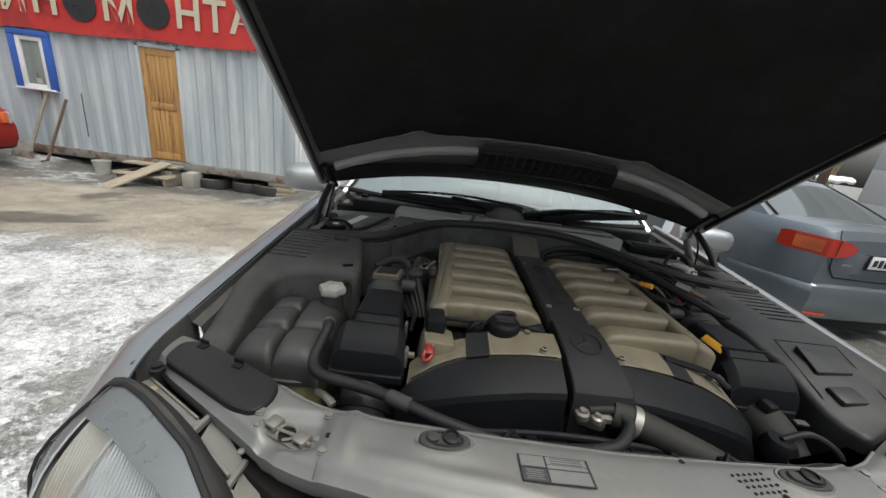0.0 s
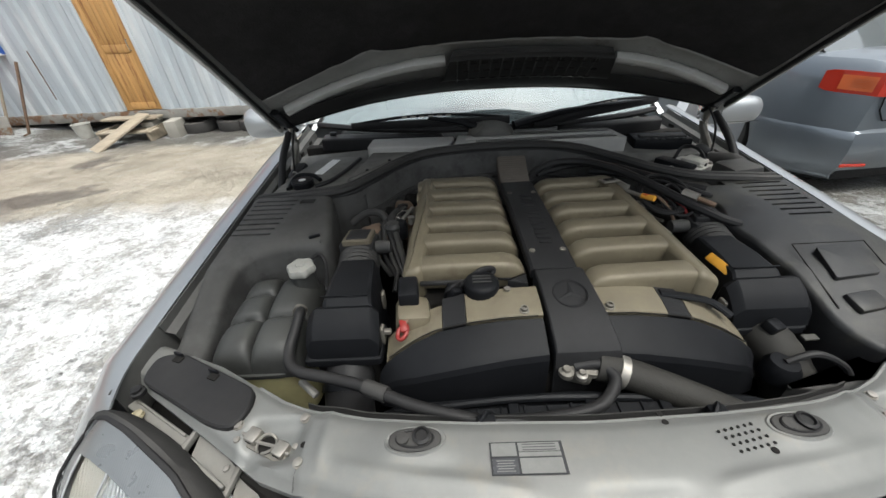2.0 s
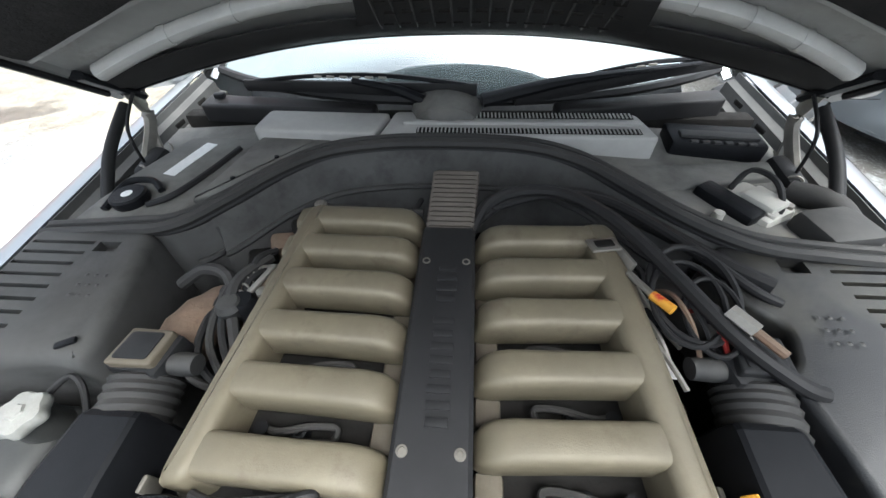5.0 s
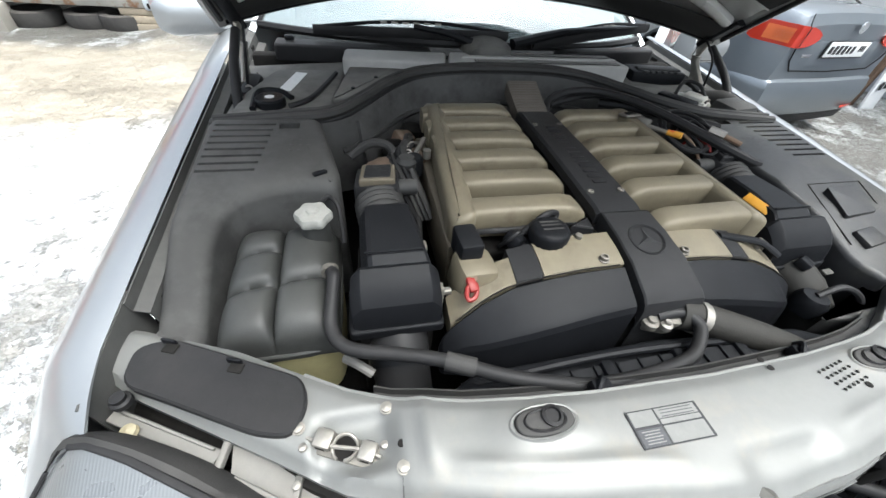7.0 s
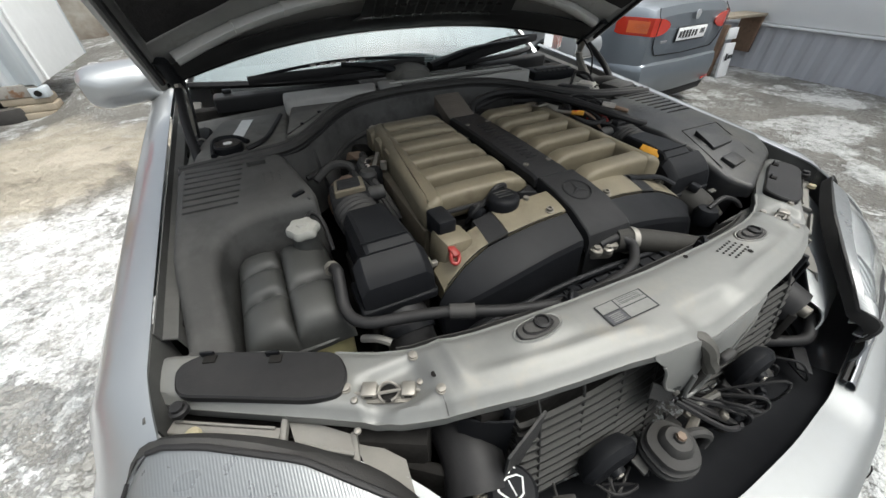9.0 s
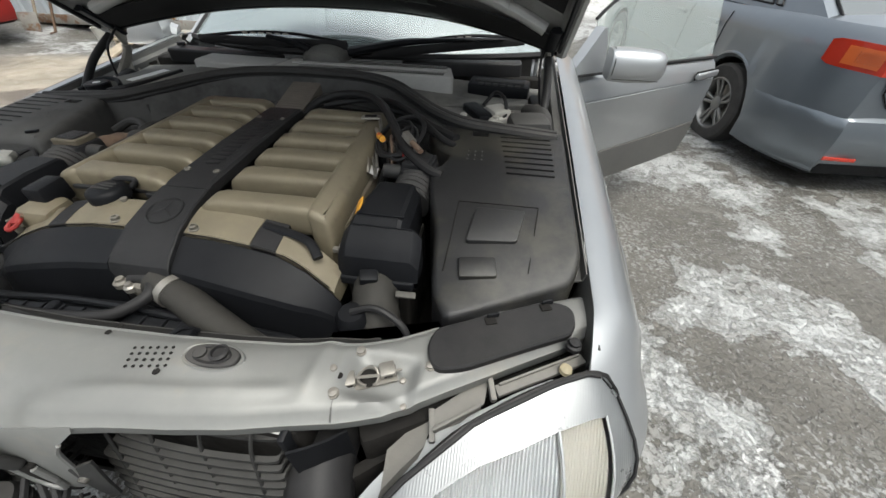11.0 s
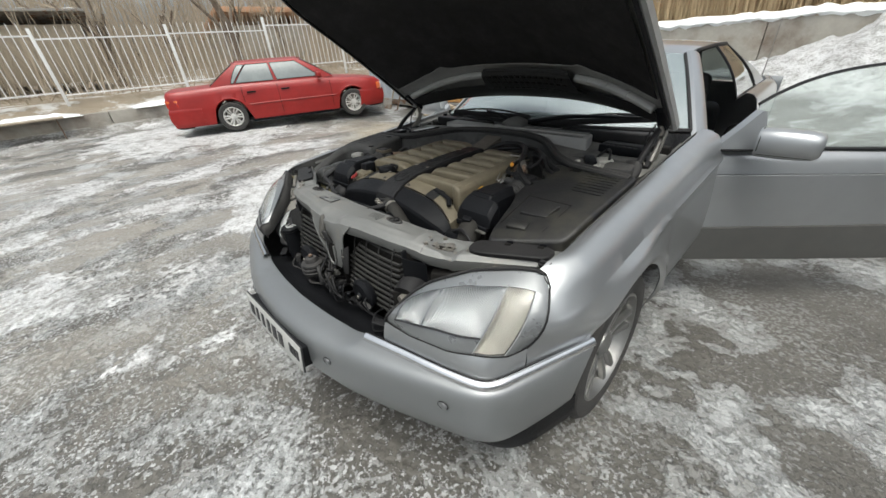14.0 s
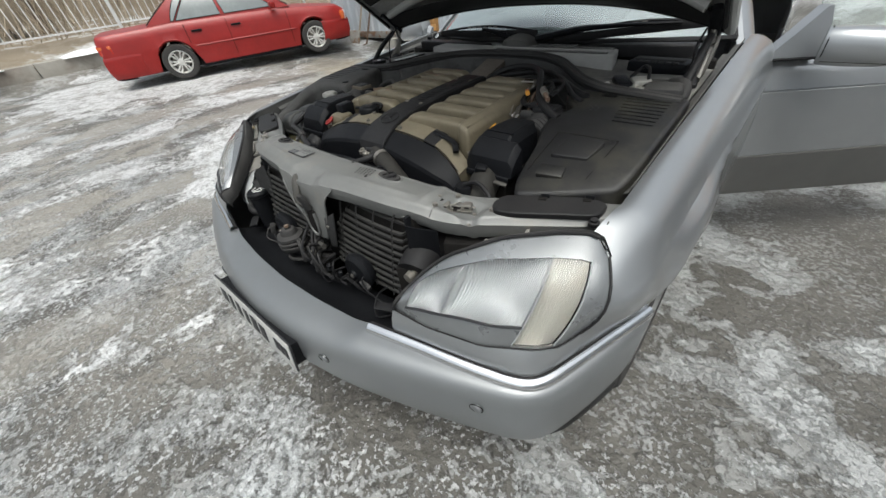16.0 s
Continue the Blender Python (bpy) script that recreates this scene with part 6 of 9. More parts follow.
for s in (1, -1):
    part("screen_seal", tube([screen(s, v) for v in np.linspace(0, 1, 9)], 0.011, 6, rough_path=True), rubber_clean, coupe)
    pil = [[screen(s, v) + Vector((s * a, b, c)) for v in np.linspace(-0.06, 1.02, 12)] for a, b, c in ((0.0, 0.0, 0.004), (0.022, 0.005, 0.012), (0.045, 0.04, 0.008), (0.058, 0.09, -0.01), (0.05, 0.11, -0.03))]
    part("a_pillar", sheet(pil, 0.006), silver, coupe)


def roof(u, y):
    half = float(np.interp(y, (2.4, 2.7, 3.3, 3.7), (0.60, 0.635, 0.635, 0.58)))
    z = float(np.interp(y, (2.40, 2.65, 3.0, 3.3, 3.7), (1.350, 1.375, 1.382, 1.375, 1.330)))
    return Vector((half * u, y + 0.13 * abs(u) ** 2.2 * (1 if y < 2.6 else 0.4), z - 0.045 * abs(u) ** 2.2))


part("roof", sheet([[roof(u, y) for u in np.linspace(-1, 1, 25)] for y in np.linspace(2.40, 3.7, 16)], 0.006), silver, coupe)
part("rear_window", sheet([[roof(u, 3.7).lerp(Vector((0.70 * u, 4.30 - 0.06 * u * u, 0.985)), v) for u in np.linspace(-1, 1, 15)] for v in np.linspace(0, 1, 7)], 0.005), screen_glass, coupe)
part("boot_lid", sheet([[Vector((u * (0.80 - 0.06 * v), 4.28 + 0.74 * v, 0.985 - 0.04 * v * v - 0.03 * u * u)) for u in np.linspace(-1, 1, 15)] for v in np.linspace(0, 1, 7)], 0.006), silver, coupe)
part("tail_panel", sheet([[Vector((u * 0.93, 5.04 - 0.14 * abs(u) ** 4, z)) for u in np.linspace(-1, 1, 21)] for z in (0.24, 0.4, 0.6, 0.8, 0.95)], 0.006), silver, coupe)
for s in (1, -1):
    def side(y, f):
        zt = 0.985 - 0.03 * smoothstep(y, 3.6, 5.0)
        prof = [(0.845, zt + 0.004), (0.90, zt - 0.004), (0.935, zt - 0.04), (0.950, zt - 0.10), (0.957, 0.74), (0.955, 0.6), (0.945, 0.46), (0.94, 0.32), (0.92, 0.23)]
        x, z = prof[f]
        if y > 3.5 and z < HUB + 0.38 and abs(y - 3.88) < 0.36:
            z = max(z, HUB + math.sqrt(max(0, 0.36**2 - (y - 3.88) ** 2)))
        return Vector((x - 0.08 * smoothstep(y, 4.4, 5.05), y, z))

    y0 = 3.38 if s > 0 else 2.0
    part("rear_quarter" if s > 0 else "body_side", sided(s, sheet([[side(y, f) for y in np.linspace(y0, 5.0, 40)] for f in range(9)], 0.006)), silver, coupe)
    part("sill", sided(s, box((0.14, 1.5, 0.16), (0.87, 2.68, 0.27), 0.03)), silver, coupe)
    edge_lo = lambda q: Vector((0.845, 3.05 + 1.20 * q, 0.988))
    edge_hi = lambda q: roof(1, 2.98 + 0.70 * q)
    skin = lambda q, v, o=0.0: edge_hi(q).lerp(edge_lo(q), v) + Vector((0.035 * math.sin(math.pi * v) + o, 0, 0))
    part("c_pillar", sided(s, sheet([[skin(q, v) for q in np.linspace(0.62, 1.0, 6)] for v in np.linspace(0, 1, 8)], 0.006)), silver, coupe)
    part("window_frame", sided(s, tube([skin(0, v, 0.004) for v in np.linspace(0, 1, 6)] + [skin(q, 1, 0.004) for q in np.linspace(0.1, 0.62, 6)] + [skin(0.62, v, 0.004) for v in np.linspace(0.9, 0, 6)], 0.008, 6, rough_path=True)), rubber_clean, coupe)
    part("roof_rail", sided(s, tube([roof(1, y) + Vector((0.012, 0, -0.01)) for y in np.linspace(2.42, 3.6, 14)], 0.014, 6, rough_path=True)), rubber_clean, coupe)
    part("quarter_window", sided(s, sheet([[skin(q, v) for q in np.linspace(0.0, 0.62, 6)] for v in np.linspace(0, 1, 6)], 0.004)), dark_glass, coupe)
    if s < 0:
        sg = [[roof(1, y).lerp(Vector((0.86, 2.05 + (y - 2.5) * 2.2, 0.985)), v) for y in (2.5, 2.7, 2.96)] for v in (0.05, 0.5, 1)]
        part("side_window", sided(s, sheet(sg, 0.005)), dark_glass, coupe)
part("aerial", tube([(0.80, 4.5, 0.96), (0.80, 4.55, 1.45)], 0.004, 5, rough_path=True), steel, coupe)
# cabin
part("dashboard", box((1.5, 0.45, 0.28), (0, 2.12, 0.83), 0.08), cabin, coupe)
part("cabin_floor", box((1.6, 2.2, 0.06), (0, 2.9, 0.32), 0.02), cabin, coupe)
part("firewall", box((1.66, 0.05, 0.5), (0, 1.74, 0.70), 0.01), shade_black, coupe)
for x in (-0.40, 0.40):
    seat = part("seat", box((0.52, 0.55, 0.22), (x, 2.85, 0.48), 0.07, rot(6, 0, 0), seg=3), cabin, coupe, "dark leather seat")
    part("backrest", box((0.50, 0.16, 0.66), (x, 3.14, 0.82), 0.06, rot(-14, 0, 0), seg=3), cabin, seat)
    part("headrest", box((0.26, 0.11, 0.16), (x, 3.26, 1.22), 0.04, rot(-10, 0, 0), seg=3), cabin, seat)
part("rear_bench", box((1.3, 0.4, 0.5), (0, 3.75, 0.6), 0.08, seg=3), cabin, coupe)
part("steering_wheel", tube([(0.40 + 0.19 * math.cos(a), 2.40 + 0.07 * math.sin(a), 0.93 + 0.17 * math.sin(a)) for a in np.linspace(0, 2 * math.pi, 25)], 0.014, 8, rough_path=True), cabin, coupe)

# mirrors
def mirror_shell(at, turn):
    prof = [(0.30, 0.55), (0.75, 0.92), (1.0, 1.0), (1.0, 0.98), (0.97, 0.9)]
    bm = bmesh.new()
    loops = []
    for (k, q), d in zip(prof, (-0.075, -0.055, -0.01, 0.045, 0.06)):
        loops.append([Vector((0.125 * q * (abs(math.cos(a)) ** 0.5) * math.copysign(1, math.cos(a)), d, 0.072 * k * (abs(math.sin(a)) ** 0.5) * math.copysign(1, math.sin(a)))) for a in np.linspace(0, 2 * math.pi, 24, endpoint=False)])
    rings(bm, loops)
    bmesh.ops.transform(bm, matrix=Matrix.Translation(at) @ turn.to_4x4(), verts=bm.verts[:])
    return bm


mr = part("wing_mirror", mirror_shell((-1.03, 1.93, 1.02), rot(0, -3, 10)), silver, coupe, "silver door mirror")
part("mirror_foot", tube([(-0.90, 1.98, 0.99), (-0.95, 1.96, 1.01)], 0.035, 8, rough_path=True), silver, mr)

# open door
DA = Vector((0.782, 0.623, 0))
DN = Vector((0.623, -0.782, 0))
DO = Vector((0.955, 1.955, 0))


def on_door(a, out, z):
    sink = (0.048 + 0.045 * a) * smoothstep(z, 0.60, 0.95)
    return DO + DA * a + DN * out + Vector((0, 0, z - sink))


prof = [(0.245, -0.02), (0.26, 0.0), (0.36, 0.012), (0.462, 0.016), (0.468, 0.008), (0.474, 0.017), (0.60, 0.022), (0.74, 0.022), (0.80, 0.020), (0.806, 0.013), (0.812, 0.018), (0.88, 0.006), (0.92, -0.012), (0.945, -0.04)]
dr = part("door", sheet([[on_door(a, o - 0.02 * (a / 1.42) ** 3, z) for a in np.linspace(0, 1.26, 20)] for z, o in prof[5:]], 0.005), silver, coupe, "open silver driver's door with grey lower cladding")
part("lower_cladding", sheet([[on_door(a, o - 0.02 * (a / 1.42) ** 3, z) for a in np.linspace(0, 1.26, 20)] for z, o in prof[:5]], 0.005), cladding, dr, "grey lower cladding")
part("cladding_line", tube([on_door(a, 0.020 - 0.02 * (a / 1.42) ** 3, 0.470) for a in np.linspace(0.0, 1.26, 12)], 0.003, 5, rough_path=True), cladding, dr)
part("belt_line", tube([on_door(a, -0.035, 0.950) for a in np.linspace(0.0, 1.26, 12)], 0.009, 6, rough_path=True), rubber_clean, dr)
inn = bmesh.new()
rings(inn, [[on_door(a, o, z) for a, z in ((0.0, 0.25), (1.24, 0.25), (1.24, 0.94), (0.0, 0.94))] for o in (-0.06, -0.11, -0.12)])
part("door_trim", inn, cabin, dr, "dark inner trim")
part("front_edge", sheet([[on_door(-0.004, o, z) for z in np.linspace(0.25, 0.94, 6)] for o in (0.01, -0.05, -0.11)], 0.004), silver, dr)
out = [(0.225, 1.150), (0.32, 1.205), (0.46, 1.262), (0.62, 1.300), (0.80, 1.322), (0.95, 1.328), (1.12, 1.312), (1.24, 1.28)]
gl = bmesh.new()
lo_ = [on_door(a, -0.05, 0.945) for a, z in out]
hi_ = [on_door(a, -0.05 - 0.28 * (z - 0.945), z) for a, z in out]
sheet([lo_, hi_], 0.005, gl)
win_ = part("door_glass", gl, side_glass, dr)
win_.visible_shadow = False
part("glass_edge", tube(hi_, 0.008, 6, rough_path=False), rubber_clean, dr)
tri = bmesh.new()
rings(tri, [[on_door(a, o - 0.20 * (z - 0.95), z) for a, z in ((0.01, 0.950), (0.235, 0.950), (0.240, 1.06), (0.225, 1.128), (0.205, 1.125), (0.11, 1.035))] for o in (0.0, -0.01, -0.05)])
part("mirror_base", tri, silver, dr, "silver triangular mirror base")
part("base_seal", tube([on_door(a, 0.004, 0.949) for a in np.linspace(0.0, 0.30, 6)], 0.006, 6, rough_path=True), rubber_clean, dr)
grip = part("door_handle", box((0.20, 0.022, 0.034), on_door(1.12, 0.030, 0.862), 0.010, rot(0, 0, math.degrees(math.atan2(DA.y, DA.x))), seg=3), silver, dr)
part("handle_recess", box((0.17, 0.006, 0.046), on_door(1.12, 0.014, 0.858), 0.002, rot(0, 0, math.degrees(math.atan2(DA.y, DA.x)))), shade_black, grip)


def mirror_box(x0, x1, y, z0, z1):
    """A blunt rounded housing, its outer end cut back, a seam along its lower third."""
    loops = []
    for k, (x, q, dy) in enumerate(((x0, 0.90, 0.004), (x0 + 0.012, 0.97, 0), (x0 + 0.08, 1.0, 0), (x1 - 0.06, 0.95, 0.004), (x1 - 0.022, 0.88, 0.012), (x1 - 0.006, 0.74, 0.024), (x1, 0.58, 0.034))):
        zc, hz = (z0 + z1) / 2 - 0.006 * k / 6, (z1 - z0) / 2 * q
        ring = []
        for a in np.linspace(0, 2 * math.pi, 28, endpoint=False):
            c, n_ = math.cos(a), math.sin(a)
            ring.append(Vector((x, y + dy + 0.065 * math.copysign(abs(c) ** 0.45, c) * (1 if c > 0 else 1 - 0.25 * abs(n_)), zc + hz * math.copysign(abs(n_) ** 0.55, n_))))
        loops.append(ring)
    bm = bmesh.new()
    rings(bm, loops)
    return bm


mm = part("wing_mirror", mirror_box(1.122, 1.352, 1.995, 0.890, 1.022), silver, dr, "silver door mirror")
part("mirror_gap", tube([(1.132, 1.995 + 0.066 * math.cos(a), 0.956 + 0.064 * math.sin(a)) for a in np.linspace(0, 2 * math.pi, 24)], 0.002, 5, rough_path=True), shade_black, mm)
part("mirror_seam", tube([(x, 1.9275, 0.912) for x in np.linspace(1.135, 1.325, 8)], 0.0012, 5, rough_path=True), shade_black, mm)
part("mirror_glass", box((0.19, 0.004, 0.105), (1.225, 2.060, 0.956), 0.002), chrome, mm)


# ---------------- wheels ----------------
def wheel(parent, at, spokes, r=0.33, width=0.225, rim_r=0.225, twin=True, face=1, metal=None):
    """A wheel whose outer face looks along +x * face."""
    w = width / 2
    metal = metal or alloy
    prof = [(rim_r, -w * 0.9), (rim_r + 0.02, -w), (r * 0.93, -w * 0.97), (r * 0.99, -w * 0.8), (r, -w * 0.5), (r, w * 0.5), (r * 0.99, w * 0.8), (r * 0.93, w * 0.97), (rim_r + 0.02, w), (rim_r, w * 0.9), (rim_r - 0.01, 0)]
    ty = part("wheel", lathe([(a, h * face) for a, h in prof], at, "x", 48, caps=False), tyre_mat, parent, "alloy wheel with a dusty tyre")
    prof = [(rim_r + 0.004, w * 0.92), (rim_r - 0.006, w * 0.95), (rim_r - 0.018, w * 0.8), (rim_r - 0.03, w * 0.1), (rim_r - 0.03, -w * 0.8), (rim_r + 0.002, -w * 0.85), (rim_r + 0.002, w * 0.9)]
    rim = part("rim", lathe([(a, h * face) for a, h in prof], at, "x", 48, caps=False), metal, ty)
    part("brake_disc", lathe([(0, -0.01 * face), (0.15, -0.01 * face), (0.15, 0.01 * face), (0, 0.01 * face)], at, "x", 30), steel, ty)
    part("hub", lathe([(0, w * 0.78 * face), (0.03, w * 0.8 * face), (0.06, w * 0.68 * face), (0.07, w * 0.3 * face), (0, w * 0.3 * face)], at, "x", 24), metal, ty)
    for k in range(spokes):
        for d in ((-0.14, 0.14) if twin else (0,)):
            a0, a1 = 2 * math.pi * k / spokes + d * 1.5, 2 * math.pi * k / spokes + d * 1.25
            blade, loops = bmesh.new(), []
            for f in (0, 0.3, 0.65, 1.0):
                a, rr = a0 + (a1 - a0) * f + 0.05 * math.sin(math.pi * f), 0.045 + (rim_r - 0.053) * f
                c, side_v = Vector((w * (0.62 + 0.24 * f) * face, rr * math.cos(a), rr * math.sin(a))) + Vector(at), Vector((0, -math.sin(a), math.cos(a)))
                half, deep = 0.010 + 0.006 * f, Vector((0.022 * face, 0, 0))
                loops.append([c + side_v * half - deep, c + side_v * half - deep * 0.15, c + side_v * half * 0.6, c - side_v * half * 0.6, c - side_v * half - deep * 0.15, c - side_v * half - deep])
            rings(blade, loops)
            part("spoke", blade, metal, ty, sharp=30)
    return ty


wheel(coupe, (0.875, AXLE, HUB), 5, rim_r=0.236)
wheel(coupe, (-0.875, AXLE, HUB), 5, rim_r=0.236, face=-1)
wheel(coupe, (0.855, 3.88, HUB), 5)
wheel(coupe, (-0.855, 3.88, HUB), 5, face=-1)

# ---------------- engine bay ----------------
def eng(name, bm, material, parent=None, label="", **k):
    return part(name, bm, material, parent or coupe, label, **k)


block = eng("engine", box((0.62, 0.74, 0.26), (0, 0.96, 0.70), 0.03), shade_black, None, "large twelve-cylinder engine with champagne-coloured intake pipes")
# floor between the banks; the pockets' shade is put into its near-black colour
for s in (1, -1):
    eng("valley", sided(s, rprism([(0.05, 0.78), (0.33, 0.78), (0.33, 1.28), (0.05, 1.28)], 0.80, 0.855, 0.01, 0.02)), shade_black, block)

LY = [1.283, 1.198, 1.110, 1.018, 0.926, 0.828]
RY = [1.240, 1.153, 1.064, 0.970, 0.872, 0.765]


def squircle(cx, cz, w, h, p=0.44, seg=24):
    return [(cx + w * abs(math.cos(a)) ** p * math.copysign(1, math.cos(a)), cz + h * abs(math.sin(a)) ** p * math.copysign(1, math.sin(a))) for a in np.linspace(0, 2 * math.pi, seg, endpoint=False)]


def runner(y, lean, last=False):
    """One intake pipe of the right-hand bank, from the plenum in to the centre."""
    bm, loops = bmesh.new(), []
    for x, z, w, h in ((0.325, 0.900, 0.029, 0.030), (0.290, 0.906, 0.0285, 0.036), (0.25, 0.907, 0.028, 0.037), (0.17, 0.908, 0.028, 0.038), (0.105, 0.909, 0.0295, 0.038), (0.082, 0.905, 0.029, 0.036), (0.064, 0.895, 0.026, 0.031), (0.054, 0.884, 0.019, 0.022), (0.051, 0.878, 0.004, 0.006)):
        loops.append([Vector((x, q[0] + lean * (x - 0.2), q[1])) for q in squircle(y, z, w, h)])
    rings(bm, loops)
    return bm


for s, ys_, front, rear in ((-1, LY, 0.790, 1.318), (1, RY, 0.728, 1.278)):
    out = lambda y: float(np.interp(y, (front, rear), (0.346 if s > 0 else 0.345, 0.332 if s > 0 else 0.310)))
    poly = [(0.292, front + 0.006), (out(front) - 0.004, front + 0.002), (out(front), front + 0.03), (out(rear), rear - 0.02), (out(rear) - 0.02, rear), (0.262, rear)]
    slope = lambda x, y: -0.02 * smoothstep(abs(x), 0.30, 0.36)
    man = eng("intake_manifold", sided(s, rprism(poly, 0.80, 0.943, 0.016, 0.022, slope=slope)), beige, block, "champagne-coloured intake plenum with six pipes")
    for i, y in enumerate(ys_):
        eng("intake_pipe", sided(s, runner(y, 0.04 if s < 0 else 0.05)), beige, man)
        # web under each gap, injector lead
        if i < 5:
            yy = (y + ys_[i + 1]) / 2
            eng("injector", sided(s, lathe([(0, 0), (0.012, 0), (0.012, 0.02), (0.007, 0.022), (0.007, 0.03), (0, 0.03)], (0.20, yy, 0.858), seg=12)), plastic_clean, man)
            eng("injector_lead", sided(s, tube([(0.255, yy + 0.004, 0.868), (0.225, yy - 0.004, 0.884), (0.18, yy + 0.004, 0.888), (0.145, yy + 0.006, 0.880), (0.150, yy - 0.010, 0.872), (0.19, yy - 0.012, 0.866)], 0.0055, 7)), rubber, man)
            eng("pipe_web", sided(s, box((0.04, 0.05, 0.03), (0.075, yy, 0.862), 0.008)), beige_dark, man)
            eng("fuel_boss", sided(s, lathe([(0, 0), (0.010, 0), (0.011, 0.018), (0, 0.018)], (0.257, yy, 0.862), seg=10)), plastic_clean, man)
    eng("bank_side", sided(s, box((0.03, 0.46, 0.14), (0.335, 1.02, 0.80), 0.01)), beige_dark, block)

# centre strip
st = bmesh.new()
prof = [(-0.052, 0.918), (-0.052, 0.938), (-0.046, 0.944), (0.046, 0.944), (0.052, 0.938), (0.052, 0.918)]
rings(st, [[Vector((x, y, z + dz)) for x, z in prof] for y, dz in ((0.782, -0.004), (0.80, 0), (1.0, 0.004), (1.235, 0.002), (1.25, -0.004))])
strip = eng("centre_cover", st, cast, block, "dark grey ribbed centre cover with raised bars")
for i in range(13):
    y = 0.88 + 0.0215 * i
    if i != 8:
        eng("raised_bar", box((0.034 if i % 3 else 0.030, 0.012, 0.003), (0.004, y, 0.9475), 0.001), cast, strip)
for x in (-0.036, 0.036):
    for y in (0.845, 1.155):
        eng("screw", lathe([(0, 0), (0.0075, 0), (0.0075, 0.003), (0.005, 0.0035), (0.0045, 0.001), (0, 0.001)], (x, y, 0.945), seg=14), dull_metal, strip)
bel = bmesh.new()
n_ = 27
loops = []
for i in range(n_):
    f = i / (n_ - 1)
    w = 0.046 + 0.002 * f + (0.003 if i % 2 else 0)
    y, z = 1.247 + 0.15 * f, 0.935 + 0.040 * f + (0.003 if i % 2 else 0)
    loops.append([Vector((x + 0.008 * f, y, zz)) for x, zz in ((-w, z - 0.04), (-w, z - 0.004), (-w + 0.006, z), (w - 0.006, z), (w, z - 0.004), (w, z - 0.04))])
rings(bel, loops)
eng("bellows", bel, bellows_mat, strip, "ribbed brown-grey bellows")

# front cover: emblem panel, black caps, plates
def cover_z(x):
    return float(np.interp(abs(x), (0.05, 0.13, 0.20, 0.26, 0.32, 0.36, 0.39), (0.911, 0.908, 0.898, 0.884, 0.862, 0.840, 0.815)))


em = bmesh.new()
rings(em, [[Vector((cx + x * w, y, z + dz)) for x, dz in ((-1, -0.04), (-1, -0.003), (-0.95, 0), (0.95, 0), (1, -0.003), (1, -0.04))] for y, z, w, cx in ((0.780, 0.941, 0.052, 0.006), (0.774, 0.943, 0.053, 0.007), (0.72, 0.937, 0.055, 0.010), (0.66, 0.924, 0.058, 0.014), (0.605, 0.899, 0.061, 0.019), (0.592, 0.888, 0.062, 0.020), (0.586, 0.874, 0.062, 0.020), (0.582, 0.80, 0.060, 0.020))])
emb = eng("emblem_panel", em, cast, block, "dark panel with a raised round emblem", sharp=24)
c, tl = Vector((0.012, 0.705, 0.9345)), rot(11, 0, -3)
eng("emblem_ring", tube([c + tl @ Vector((0.0345 * math.cos(a), 0.0345 * math.sin(a), 0)) for a in np.linspace(0, 2 * math.pi, 33)], 0.0018, 6, rough_path=True), cast, emb)
eng("emblem_ring", tube([c + tl @ Vector((0.0315 * math.cos(a), 0.0315 * math.sin(a), 0)) for a in np.linspace(0, 2 * math.pi, 33)], 0.0010, 6, rough_path=True), cast, emb)
for k in range(3):
    a = math.pi / 2 + 2 * math.pi * k / 3
    ray = bmesh.new()
    tip, side_v = Vector((math.cos(a), math.sin(a), 0)), Vector((-math.sin(a), math.cos(a), 0))
    q = [c + tl @ p for p in (tip * 0.032, side_v * 0.0055 + tip * 0.003, Vector((0, 0, 0)), side_v * -0.0055 + tip * 0.003)]
    ridge, v_ = ray.verts.new(c + tl @ Vector((0, 0, 0.0035))), [ray.verts.new(p) for p in q]
    for i in range(4):
        ray.faces.new((v_[i], v_[(i + 1) % 4], ridge))
    eng("emblem_ray", ray, cast, emb, smooth=False)
